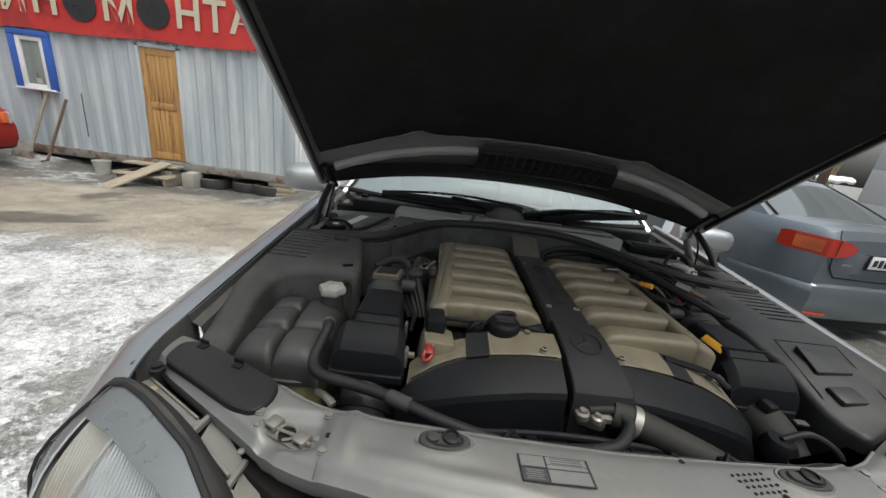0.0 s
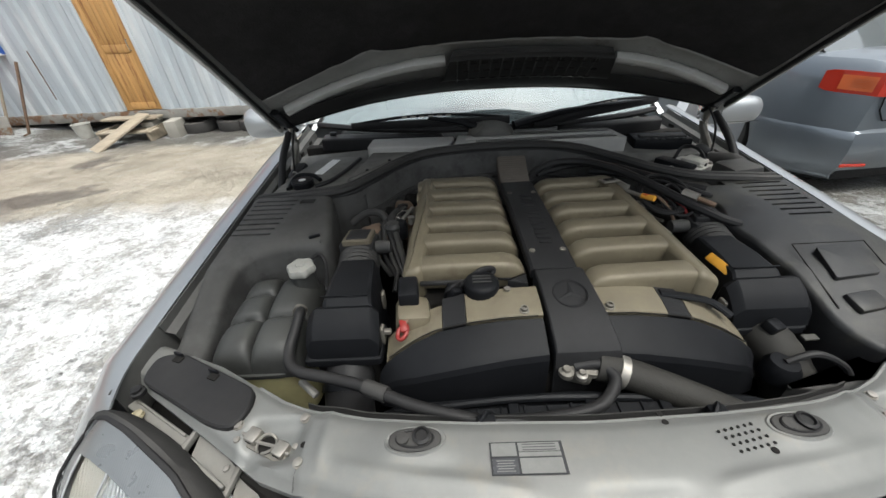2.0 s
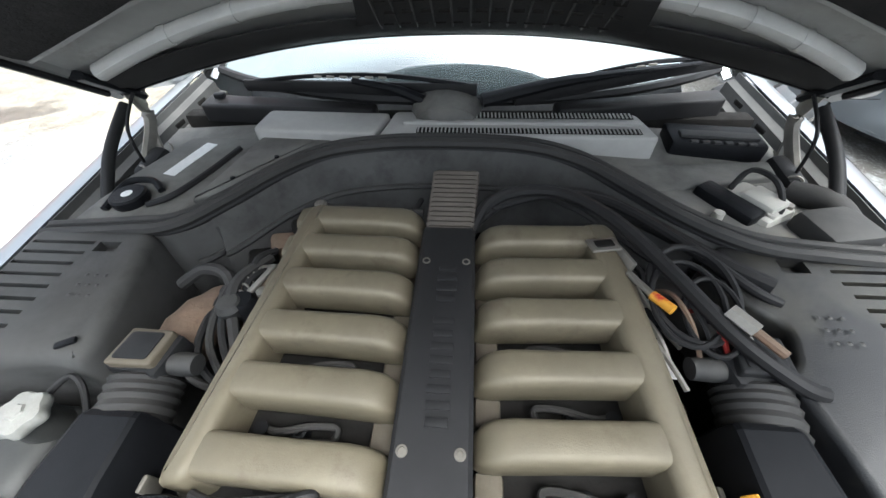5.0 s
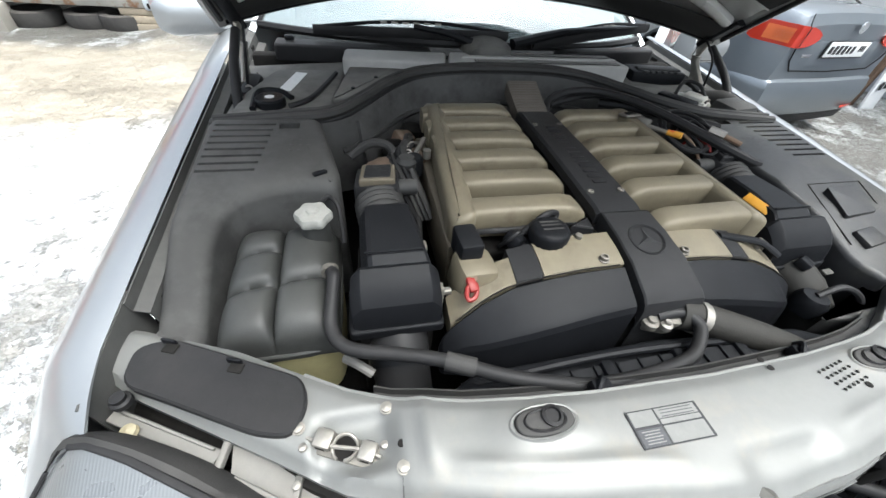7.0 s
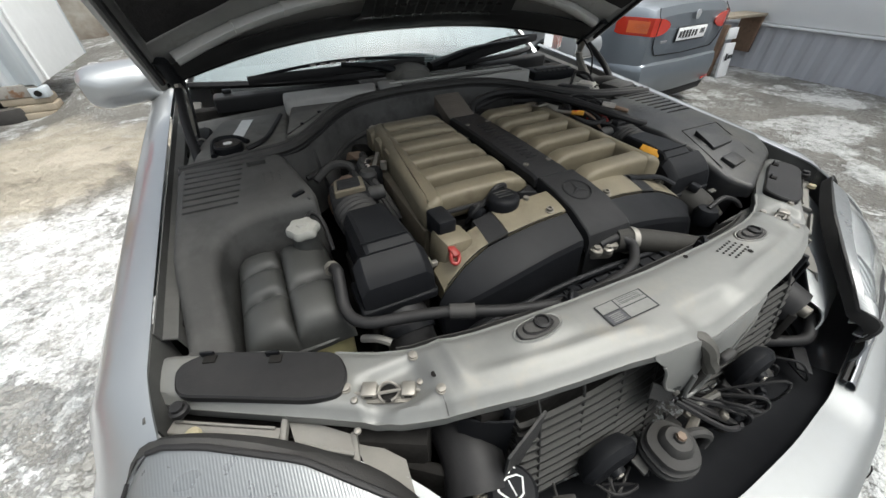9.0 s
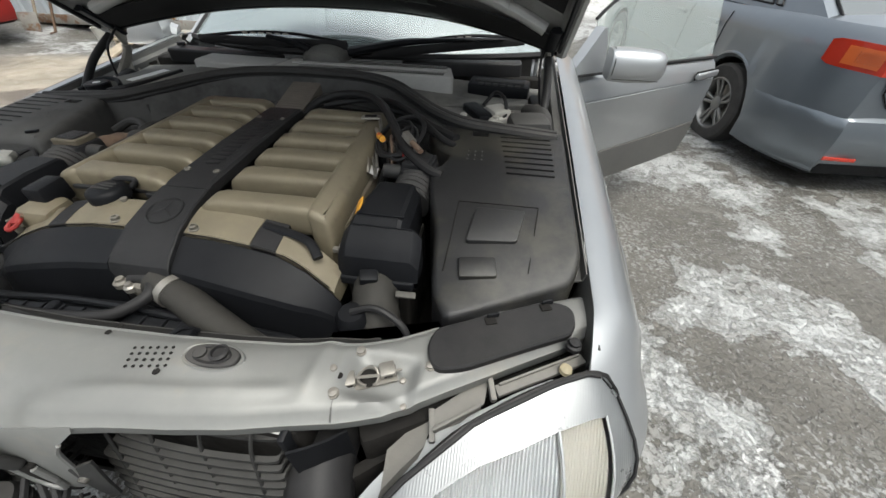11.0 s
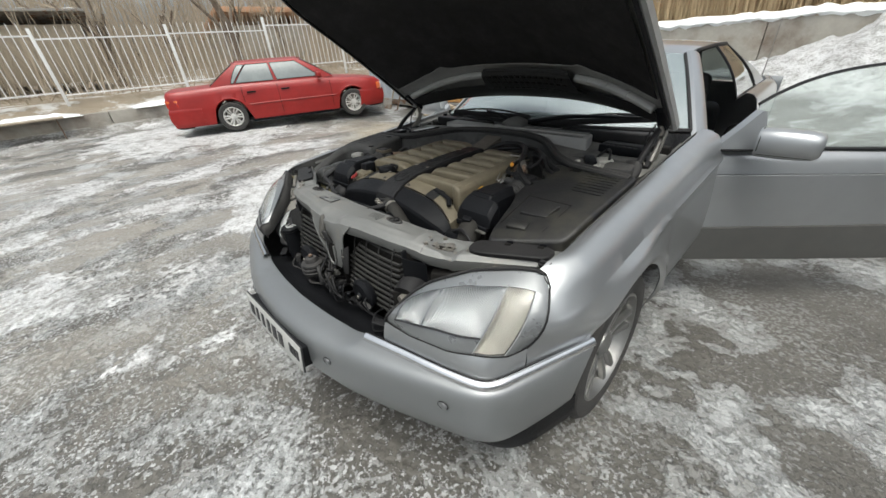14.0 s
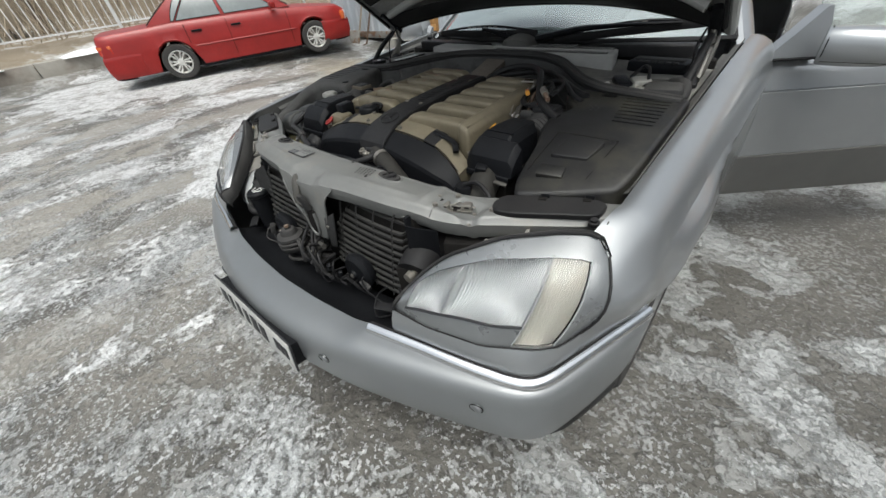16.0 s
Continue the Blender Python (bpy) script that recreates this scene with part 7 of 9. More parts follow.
for s in (1, -1):
    cap, loops = bmesh.new(), []
    for x, dz, fat in ((0.052, 0, 1), (0.064, 0, 1), (0.13, 0, 1), (0.20, 0, 1), (0.26, 0, 1), (0.315, 0, 1), (0.350, 0, 1), (0.372, -0.002, 0.97), (0.386, -0.012, 0.88), (0.392, -0.034, 0.74)):
        zt = cover_z(x) + dz
        yb, yf = 0.664 - 0.03 * smoothstep(x, 0.26, 0.39), 0.592 - 0.010 * smoothstep(x, 0.05, 0.2) + 0.022 * smoothstep(x, 0.28, 0.39)
        ym = (yb + yf) / 2
        sec = [(yb, zt - 0.05), (yb, zt - 0.003), (yb - 0.004, zt), (yf + 0.012, zt - 0.026), (yf + 0.004, zt - 0.032), (yf - 0.001, zt - 0.044), (yf - 0.010, 0.735), (yb, 0.735)]
        loops.append([Vector((x, ym + (y - ym) * fat, max(z, 0.735))) for y, z in sec])
    rings(cap, loops)
    fc = eng("timing_cover", sided(s, cap), plastic_clean, block, "black moulded front cover", sharp=16)
    eng("cover_seam", sided(s, tube([(x, 0.666 - 0.03 * smoothstep(x, 0.26, 0.39), cover_z(x) + 0.002) for x in np.linspace(0.06, 0.365, 14)], 0.0016, 5, rough_path=True)), shade_black, fc)
    for k, (x0, x1, mt) in enumerate(((0.050, 0.203, beige), (0.2045, 0.252, cast), (0.2535, 0.372, beige))):
        pl = bmesh.new()
        cols = []
        for x in np.linspace(x0, x1, 6):
            back_ = 0.03 * smoothstep(x, 0.26, 0.39)
            zz = cover_z(x) - 0.006 * smoothstep(x, 0.34, 0.372)
            cols.append([Vector((x, y - back_, z)) for y, z in ((0.667, zz - 0.04), (0.667, zz + 0.001), (0.670, zz + 0.004), (0.700, zz + 0.011), (0.740 - 0.02 * (k == 2), zz + 0.015), (0.746 - 0.02 * (k == 2), zz - 0.04))])
        rings(pl, cols)
        eng("front_plate", sided(s, pl), mt, block, "champagne-coloured plate" if mt is beige else "grey plate", sharp=24)
    eng("bolt", lathe([(0, 0), (0.0105, 0), (0.0105, 0.002), (0.008, 0.003), (0.008, 0.009), (0.0045, 0.010), (0.004, 0.005), (0, 0.005)], (0.086 * s, 0.680, cover_z(0.086) + 0.005), seg=14), dull_metal, block)
    eng("bolt", lathe([(0, 0), (0.007, 0), (0.007, 0.008), (0, 0.009)], ((-0.112 if s < 0 else 0.315), 0.735 if s < 0 else 0.705, 0.921 if s < 0 else 0.878), seg=12), dull_metal, block)
cp = eng("oil_cap", lathe([(0, 0.0), (0.034, 0.0), (0.038, 0.004), (0.038, 0.024), (0.034, 0.030), (0.028, 0.033), (0, 0.034)], (-0.165, 0.752, 0.908), seg=40, wob=0.02, lobes=20), plastic_clean, block, "black ribbed oil filler cap")
for k in (-0.009, 0.002, 0.011):
    eng("cap_writing_bar", box((0.040, 0.004, 0.001), (-0.165, 0.752 + k, 0.9425), 0), plastic, cp)
eng("filler_neck", lathe([(0, 0), (0.032, 0), (0.032, 0.06), (0, 0.06)], (-0.165, 0.752, 0.85), seg=20), shade_black, block)
dip = eng("dipstick", tube([(-0.335 + 0.009 * math.cos(a) + 0.004 * math.sin(a), 0.664 + 0.013 * math.sin(a), 0.884 + 0.007 * math.sin(a)) for a in np.linspace(0, 2 * math.pi, 17)], 0.0045, 8, rough_path=True), red_plastic, block, "dark red dipstick loop")
eng("dipstick_grip", box((0.017, 0.030, 0.012), (-0.333, 0.676, 0.890), 0.004, rot(20, 0, 10)), red_plastic, dip)
eng("dipstick_tube", tube([(-0.330, 0.682, 0.897), (-0.322, 0.695, 0.87), (-0.318, 0.70, 0.78)], 0.008, 8), rusty, block)
eng("plug_block", box((0.044, 0.066, 0.055), (-0.325, 0.752, 0.908), 0.008, rot(0, 0, 4)), plastic_clean, block, "black plug block")
eng("thermostat_box", box((0.075, 0.075, 0.085), (-0.318, 0.718, 0.862), 0.016, rot(0, 6, 6)), beige, block)
for pts, r in (
    ([(-0.30, 0.79, 0.905), (-0.26, 0.782, 0.912), (-0.20, 0.79, 0.905), (-0.12, 0.80, 0.905), (-0.06, 0.79, 0.90)], 0.006),
    ([(-0.235, 0.765, 0.89), (-0.20, 0.775, 0.915), (-0.165, 0.785, 0.940), (-0.135, 0.795, 0.935), (-0.145, 0.785, 0.92), (-0.19, 0.77, 0.90)], 0.0065),
    ([(-0.245, 0.78, 0.87), (-0.24, 0.76, 0.905), (-0.22, 0.765, 0.92), (-0.215, 0.78, 0.90)], 0.005),
    ([(-0.13, 0.76, 0.89), (-0.10, 0.75, 0.91), (-0.085, 0.735, 0.90)], 0.006),
):
    eng("lead", tube(pts, r, 8), rubber_clean, block)
eng("sensor_block", box((0.03, 0.035, 0.03), (-0.225, 0.765, 0.90), 0.006, rot(10, 20, 30)), plastic_clean, block)
eng("sensor", lathe([(0, 0), (0.018, 0), (0.02, 0.02), (0.012, 0.03), (0, 0.03)], (-0.205, 0.757, 0.872), seg=16), plastic_clean, block)
eng("grey_wedge", rprism([(-0.105, 0.775), (-0.06, 0.76), (-0.058, 0.80)], 0.87, 0.918, 0.004, 0.004), cast, block)
eng("strap", tube([(0.21, 0.722, 0.908), (0.26, 0.715, 0.902), (0.31, 0.70, 0.896), (0.338, 0.672, 0.882)], 0.010, 8, flat=0.6), plastic_clean, block)
eng("rear_pipe", tube([(-0.285, 1.335, 0.912), (-0.2, 1.325, 0.916), (-0.06, 1.315, 0.918)], 0.009, 8), rubber, block)
eng("rear_cap", lathe([(0, 0), (0.014, 0), (0.014, 0.028), (0.009, 0.032), (0, 0.032)], (-0.296, 1.335, 0.895), seg=14), steel, block)

block.location = (0.010, 0.0, 0.012)

# ---------------- air boxes ----------------
for s in (1, -1):
    dy = 0.0 if s < 0 else 0.035
    bm, loops = bmesh.new(), []
    for y, x0, x1, z in ((0.885, 0.412, 0.492, 0.905), (0.878, 0.404, 0.502, 0.930), (0.868, 0.401, 0.505, 0.936), (0.79, 0.394, 0.507, 0.941), (0.728, 0.388, 0.507, 0.939), (0.712, 0.384, 0.507, 0.930), (0.700, 0.382, 0.507, 0.89)):
        loops.append([Vector((x, y + dy, zz)) for x, zz in ((x0 - 0.006, 0.72), (x0 - 0.002, z - 0.030), (x0 + 0.006, z - 0.004), (x0 + 0.012, z), (x1 - 0.020, z), (x1 - 0.012, z - 0.004), (x1, z - 0.030), (x1 + 0.006, 0.72))])
    rings(bm, loops)
    ab = eng("air_box", sided(s, bm), plastic_clean, None, "black moulded air filter box", sharp=20)
    bm, loops = bmesh.new(), []
    for y, x0, x1, z in ((0.722, 0.382, 0.520, 0.905), (0.716, 0.378, 0.524, 0.926), (0.706, 0.377, 0.526, 0.930), (0.684, 0.376, 0.528, 0.918), (0.668, 0.375, 0.528, 0.905), (0.656, 0.376, 0.527, 0.890), (0.646, 0.378, 0.525, 0.852)):
        wide = 0.014 if s > 0 else 0.0
        loops.append([Vector((x, y + dy, zz)) for x, zz in ((x0, 0.845), (x0, z - 0.020), (x0 + 0.012, z - 0.004), (x0 + 0.018, z), (x1 + wide - 0.018, z), (x1 + wide - 0.012, z - 0.004), (x1 + wide, z - 0.020), (x1 + wide, 0.845))])
    rings(bm, loops)
    eng("box_lid", sided(s, bm), plastic_clean, ab, "black box lid", sharp=20)
    eng("lid_flange", sided(s, rprism([(0.372, 0.640 + dy), (0.534, 0.640 + dy), (0.534, 0.74 + dy), (0.372, 0.74 + dy)], 0.828, 0.846, 0.004, 0.01)), plastic_clean, ab)
    eng("lower_box", sided(s, rprism([(0.385, 0.655 + dy), (0.520, 0.655 + dy), (0.515, 0.87 + dy), (0.40, 0.87 + dy)], 0.60, 0.83, 0.006, 0.012)), shade_black, ab)
    for y, z in ((0.69, 0.865), (0.80, 0.865)):
        eng("clip", sided(s, box((0.008, 0.022, 0.045), (0.372 if y < 0.75 else 0.384, y + dy, z), 0.003)), dull_metal, ab)
    eng("clip", sided(s, box((0.022, 0.012, 0.012), (0.364, 0.690 + dy, 0.872), 0.003)), steel, ab)
    eng("box_rib", sided(s, box((0.10, 0.004, 0.004), (0.450, 0.733 + dy, 0.941), 0.0015)), plastic_clean, ab)
    # intake snorkel down to the front
    if s > 0:
        eng("snorkel", tube([(0.450, 0.735, 0.78), (0.452, 0.690, 0.815), (0.462, 0.640, 0.800), (0.478, 0.595, 0.745), (0.490, 0.565, 0.66), (0.495, 0.545, 0.56)], [0.050, 0.047, 0.047, 0.050, 0.052, 0.052], 18, 6, ribs=0.012), bellows_dark, ab, "bent black rubber air pipe")
        eng("pipe_plug", box((0.036, 0.028, 0.022), (0.446, 0.668, 0.862), 0.005, rot(12, 10, 20)), plastic_clean, ab)
    else:
        eng("snorkel", sided(s, tube([(0.45, 0.68, 0.79), (0.45, 0.62, 0.76), (0.445, 0.58, 0.70)], [0.055, 0.052, 0.05], 16)), rubber_clean, ab)
    if s < 0:
        eng("snorkel_rim", sided(s, tube([(0.45, 0.635, 0.77), (0.45, 0.622, 0.762)], 0.058, 16, rough_path=True)), plastic_clean, ab)
    # air mass meter and hose
    mx, my = (-0.462, 0.968) if s < 0 else (0.482, 1.005)
    mm_ = eng("air_meter", box((0.095, 0.075, 0.07), (mx, my, 0.900), 0.010, rot(0, 0, 8 * s)), cast, None, "grey air mass meter with metal lid")
    eng("meter_lid", rprism([(mx - 0.040, my - 0.03), (mx + 0.036, my - 0.03), (mx + 0.042, my + 0.03), (mx - 0.030, my + 0.032)], 0.930, 0.948, 0.004, 0.006), beige_dark if s < 0 else cast, mm_)
    eng("lid_plate", rprism([(mx - 0.030, my - 0.022), (mx + 0.026, my - 0.022), (mx + 0.032, my + 0.024), (mx - 0.022, my + 0.024)], 0.944, 0.951, 0.002, 0.006), cast, mm_)
    eng("plug", lathe([(0, -0.03), (0.017, -0.03), (0.019, 0.0), (0.017, 0.022), (0, 0.022)], (mx - 0.06 * s if s > 0 else mx + 0.062, my - 0.01, 0.912), "x", 16), plastic, mm_)
    eng("rubber_sleeve", tube([(mx, my - 0.03, 0.890), (mx - 0.003 * s, my - 0.06, 0.885), (mx - 0.008 * s, my - 0.10, 0.880)], 0.052, 18, 5, ribs=0.035), rubber, mm_, "dusty ribbed rubber sleeve")
    eng("rear_hose", tube([(mx, my + 0.035, 0.865), (mx - 0.01 * s, my + 0.10, 0.86), (mx - 0.06 * s, my + 0.18, 0.83), (mx - 0.12 * s, my + 0.2, 0.80)], [0.05, 0.05, 0.045, 0.04], 18, 5, ribs=0.03), rusty if s < 0 else rubber, mm_, "brown ribbed intake hose")
    # throttle gear beside the manifold
    tx = 0.355 * s
    tg = eng("throttle_gear", box((0.05, 0.07, 0.04), (tx, 1.14, 0.872), 0.010, rot(5, 10, 15)), rusty, None, "grimy throttle linkage")
    eng("solenoid", lathe([(0, -0.03), (0.022, -0.03), (0.024, 0.01), (0.018, 0.02), (0, 0.02)], (tx + 0.01 * s, 1.085, 0.895), "z", 16), plastic_clean, tg)
    eng("lever", box((0.012, 0.075, 0.008), (tx - 0.01 * s, 1.13, 0.915), 0.003, rot(12, 0, 30 * s)), steel, tg)
    eng("lever", box((0.055, 0.010, 0.006), (tx, 1.17, 0.905), 0.003, rot(0, 12, -20 * s)), steel, tg)
    eng("spring", tube([(tx + 0.008 * math.cos(a) + 0.02 * s, 1.10 + 0.0025 * a, 0.905 + 0.008 * math.sin(a)) for a in np.linspace(0, 26, 70)], 0.0022, 4, rough_path=True), steel, tg)
    eng("cap_small", lathe([(0, 0), (0.010, 0), (0.010, 0.022), (0, 0.024)], (tx - 0.025 * s, 1.10, 0.90), seg=12), steel, tg)
    for k in range(3):
        y = 1.0 + 0.05 * k
        eng("lead", tube([(tx, y + 0.12, 0.90), (tx + 0.02 * s, y + 0.07, 0.895 + 0.01 * k), (tx + 0.012 * s, y, 0.85), (tx + 0.02 * s, y - 0.1, 0.80)], 0.007, 7), rubber_clean, tg)
gear2 = eng("linkage_bracket", box((0.055, 0.035, 0.006), (0.298, 1.205, 0.962), 0.002, rot(-8, 0, 10)), steel, None, "bright throttle bracket with an orange cable end")
eng("window", box((0.034, 0.018, 0.003), (0.298, 1.205, 0.9665), 0.002, rot(-8, 0, 10)), shade_black, gear2)
eng("leg", box((0.008, 0.05, 0.05), (0.33, 1.18, 0.94), 0.003, rot(0, 10, 20)), steel, gear2)
eng("cable_end", tube([(0.352, 1.098, 0.958), (0.372, 1.066, 0.963)], 0.0085, 10, rough_path=True), orange_tag, gear2, "orange cable end")
eng("cable_end", tube([(0.330, 1.148, 0.952), (0.352, 1.098, 0.958)], 0.006, 8, rough_path=True), steel, gear2)
for k, (x, y) in enumerate(((0.34, 1.02), (0.355, 1.05), (0.365, 1.0), (0.38, 1.07))):
    eng("rod", tube([(x - 0.03, y + 0.07, 0.925), (x, y, 0.935 - 0.01 * k), (x + 0.012, y - 0.04, 0.91)], 0.0045, 6), steel, gear2)
eng("label_tag", box((0.02, 0.04, 0.002), (0.362, 1.0, 0.905), 0, rot(0, 30, 10)), white_ink, gear2)
for cx, cy, r1, r2, th in ((0.415, 1.105, 0.060, 0.085, 0.0065), (0.400, 1.085, 0.048, 0.070, 0.0050), (0.430, 1.060, 0.035, 0.060, 0.0045)):
    eng("looped_lead", tube([(cx + r1 * math.cos(a), cy + r2 * math.sin(a), 0.965 + 0.018 * math.sin(a + 0.6) - 0.010 * a / 6) for a in np.linspace(-0.6, 5.4, 22)], th, 7, rough_path=True), rubber_clean, gear2)
for k in range(5):
    eng("plug_lead", tube([(0.375 + 0.022 * k, 1.13 - 0.02 * k, 0.925), (0.385 + 0.020 * k, 1.10 - 0.015 * k, 0.958), (0.40 + 0.018 * k, 1.05 - 0.012 * k, 0.950), (0.41 + 0.02 * k, 1.0, 0.915)], 0.0042, 6), (rusty, rubber_clean, red_plastic, rubber_clean, steel)[k], gear2)
eng("hanging_tag", box((0.020, 0.062, 0.005), (0.392, 0.800, 0.930), 0.002, rot(4, -52, 6)), orange_tag, None, "yellow-orange tag with red edge")

# ---------------- coolant tank ----------------
tk = bmesh.new()


def tank_top(x, y):
    u, v = (x + 0.649) / 0.098, (y - 0.775) / 0.132
    edge = max(0.0, 1 - abs(u) ** 4.5) * max(0.0, 1 - abs(v) ** 6)
    a = (u + 1) / 0.95 * 2 - 1 if u < -0.05 else (u + 0.05) / 1.05 * 2 - 1
    w = v - 0.10 * u
    lo, hi = next((p, q) for p, q in (((-1.2, -0.18), (-0.18, 0.42), (0.42, 1.3)) if u < -0.05 else ((-1.2, -0.18), (-0.18, 1.3))) if w < q)
    b = (w - lo) / (hi - lo) * 2 - 1
    dome = max(0.0, (1 - abs(a) ** 5) * (1 - abs(b) ** 6))
    return 0.800 + 0.046 * edge**0.40 + 0.036 * dome**0.42 * edge**0.3 + 0.006 * v


N = 60
rows = [[Vector((-0.649 + 0.098 * u, 0.775 + 0.132 * v, tank_top(-0.649 + 0.098 * u, 0.775 + 0.132 * v))) for u in np.linspace(-1, 1, N)] for v in np.linspace(-1, 1, N)]
sheet(rows, 0, tk)
tank = eng("coolant_tank", tk, tank_grey, None, "bulging black coolant tank with four lobes", sharp=80)
sq = lambda q: [(-0.649 + 0.098 * q * abs(math.cos(a)) ** 0.45 * math.copysign(1, math.cos(a)), 0.775 + 0.132 * q * abs(math.sin(a)) ** 0.4 * math.copysign(1, math.sin(a))) for a in np.linspace(0, 2 * math.pi, 36, endpoint=False)]
bm = bmesh.new()
rings(bm, [[Vector((x, y, z)) for x, y in sq(q)] for q, z in ((1.0, 0.807), (1.025, 0.804), (1.025, 0.794), (1.0, 0.791))])
eng("tank_seam", bm, tank_grey, tank)
bm = bmesh.new()
rings(bm, [[Vector((x, y, z)) for x, y in sq(q)] for q, z in ((0.985, 0.788), (0.98, 0.74), (0.95, 0.64))])
eng("tank_bottom", bm, tank_low, tank, "yellowed translucent lower half")
cap = eng("tank_cap", lathe([(0, 0.0), (0.030, 0.0), (0.033, 0.004), (0.033, 0.014), (0.030, 0.020), (0.012, 0.022), (0.010, 0.025), (0, 0.025)], (-0.590, 0.866, 0.910), seg=42, wob=0.08, lobes=6), cap_grey, tank, "pale worn screw cap")
eng("cap_neck", lathe([(0, 0), (0.028, 0), (0.030, 0.0), (0.026, 0.06), (0, 0.06)], (-0.590, 0.866, 0.858), seg=20), tank_grey, tank)
eng("overflow_hose", tube([(-0.586, 0.900, 0.912), (-0.565, 0.925, 0.920), (-0.545, 0.91, 0.90), (-0.540, 0.86, 0.85)], 0.005, 7), rubber_clean, tank)
eng("tank_hose", tube([(-0.560, 0.745, 0.895), (-0.553, 0.722, 0.904), (-0.556, 0.695, 0.890), (-0.560, 0.645, 0.868), (-0.535, 0.607, 0.863), (-0.46, 0.583, 0.866), (-0.39, 0.560, 0.868), (-0.304, 0.521, 0.868), (-0.225, 0.500, 0.862), (-0.165, 0.490, 0.858), (-0.065, 0.494, 0.854), (0.018, 0.507, 0.857), (0.054, 0.531, 0.863), (0.069, 0.558, 0.870), (0.048, 0.583, 0.874), (0.004, 0.586, 0.866)], 0.0112, 10, 6), rubber_clean, None, "long black coolant hose")
eng("hose_sleeve", tube([(-0.39, 0.560, 0.868), (-0.347, 0.541, 0.868)], 0.0150, 10, rough_path=True), rubber, None)
eng("hose_clip", lathe([(0.0125, -0.006), (0.015, -0.006), (0.015, 0.006), (0.0125, 0.006)], (-0.560, 0.742, 0.895), "y", 14), dull_metal, None)
eng("radiator_hose", tube([(0.050, 0.592, 0.862), (0.095, 0.578, 0.856), (0.174, 0.545, 0.842), (0.24, 0.520, 0.825), (0.30, 0.503, 0.800), (0.36, 0.49, 0.75)], 0.030, 16, 6), bellows_dark, None, "thick dusty radiator hose")
eng("hose_clamp", tube([(0.084, 0.581, 0.858), (0.098, 0.576, 0.855)], 0.0325, 18, rough_path=True), steel, None, "steel hose clamp")
eng("thermostat", box((0.060, 0.040, 0.040), (0.012, 0.590, 0.850), 0.012, rot(0, 0, -20)), dull_metal, None, "bare alloy thermostat housing")
for x, y, r in ((0.038, 0.585, 0.020), (-0.012, 0.578, 0.014), (0.014, 0.569, 0.011)):
    eng("thermostat_flange", lathe([(0, 0), (r, 0), (r, 0.010), (r * 0.6, 0.013), (r * 0.5, 0.018), (0, 0.018)], (x, y, 0.856), seg=14), dull_metal if r > 0.012 else steel, None)
fan = eng("fan_shroud", rprism([(-0.44, 0.505), (-0.30, 0.480), (0.0, 0.470), (0.30, 0.480), (0.42, 0.52), (0.34, 0.552), (0.0, 0.566), (-0.34, 0.560)], 0.70, 0.824, 0.008, 0.02, slope=lambda x, y: -0.12 * x * x), plastic_clean, None, "black fan shroud with raised ribs")
rail = lambda x: 0.514 - 0.06 * x * x
eng("shroud_rail", sheet([[Vector((x, rail(x) + dy_, 0.824 - 0.12 * x * x + dz)) for x in np.linspace(-0.34, 0.30, 24)] for dy_, dz in ((-0.020, -0.002), (-0.018, 0.012), (0.014, 0.014), (0.018, -0.002))], 0.003), plastic_clean, fan)
for i in range(15):
    x = -0.31 + 0.042 * i
    eng("shroud_rib", box((0.004, 0.034, 0.006), (x, rail(x) - 0.002, 0.839 - 0.12 * x * x), 0.001), plastic_clean, fan)
for x in (-0.12, 0.02, 0.15):
    eng("rail_clip", box((0.020, 0.046, 0.020), (x, rail(x) - 0.004, 0.836 - 0.12 * x * x), 0.004), plastic_clean, fan)
eng("shroud_cable", tube([(-0.36, 0.545, 0.80), (-0.1, 0.545, 0.834), (0.15, 0.536, 0.832), (0.33, 0.53, 0.80)], 0.007, 8), plastic_clean, fan)
for x in (-0.175, 0.20):
    eng("radiator_clip", box((0.030, 0.026, 0.022), (x, 0.476, 0.876), 0.004), plastic_clean, fan)
    eng("clip_strap", tube([(x - 0.012, 0.470, 0.888), (x, 0.484, 0.893), (x + 0.012, 0.495, 0.872)], 0.004, 6), plastic_clean, fan)
eng("clip_white", tube([(-0.545, 0.625, 0.80), (-0.52, 0.60, 0.815), (-0.50, 0.585, 0.81)], 0.008, 8), frame_grey, None, "greyed plastic pipe clip")

# unseen near-black sheet added to close the bay from below
eng("splash_shield", box((1.24, 1.10, 0.012), (0, 0.98, 0.40), 0.004), shade_black, None)
# ---------------- side covers ----------------
sl = lambda x, y: -0.105 * smoothstep(0.98 - y, 0.0, 0.36) + 0.012 * smoothstep(y, 0.9, 1.2)
poly = [(-0.838, 1.215), (-0.838, 0.85), (-0.828, 0.650), (-0.790, 0.622), (-0.757, 0.650), (-0.762, 0.835), (-0.742, 0.895), (-0.700, 0.925), (-0.60, 0.938), (-0.545, 0.930), (-0.538, 0.975), (-0.585, 1.215)]
holes = [(-0.815, 0.985 + 0.026 * i, -0.705 + 0.003 * i, 0.993 + 0.026 * i) for i in range(8)] + [(-0.675, 1.15, -0.63, 1.175)]
cl = eng("side_cover", rprism(poly[::-1], 0.60, 0.948, 0.022, 0.03, slope=sl, holes=holes, deep=0.02), plastic_dust, None, "dusty black moulded side cover with vent slots")
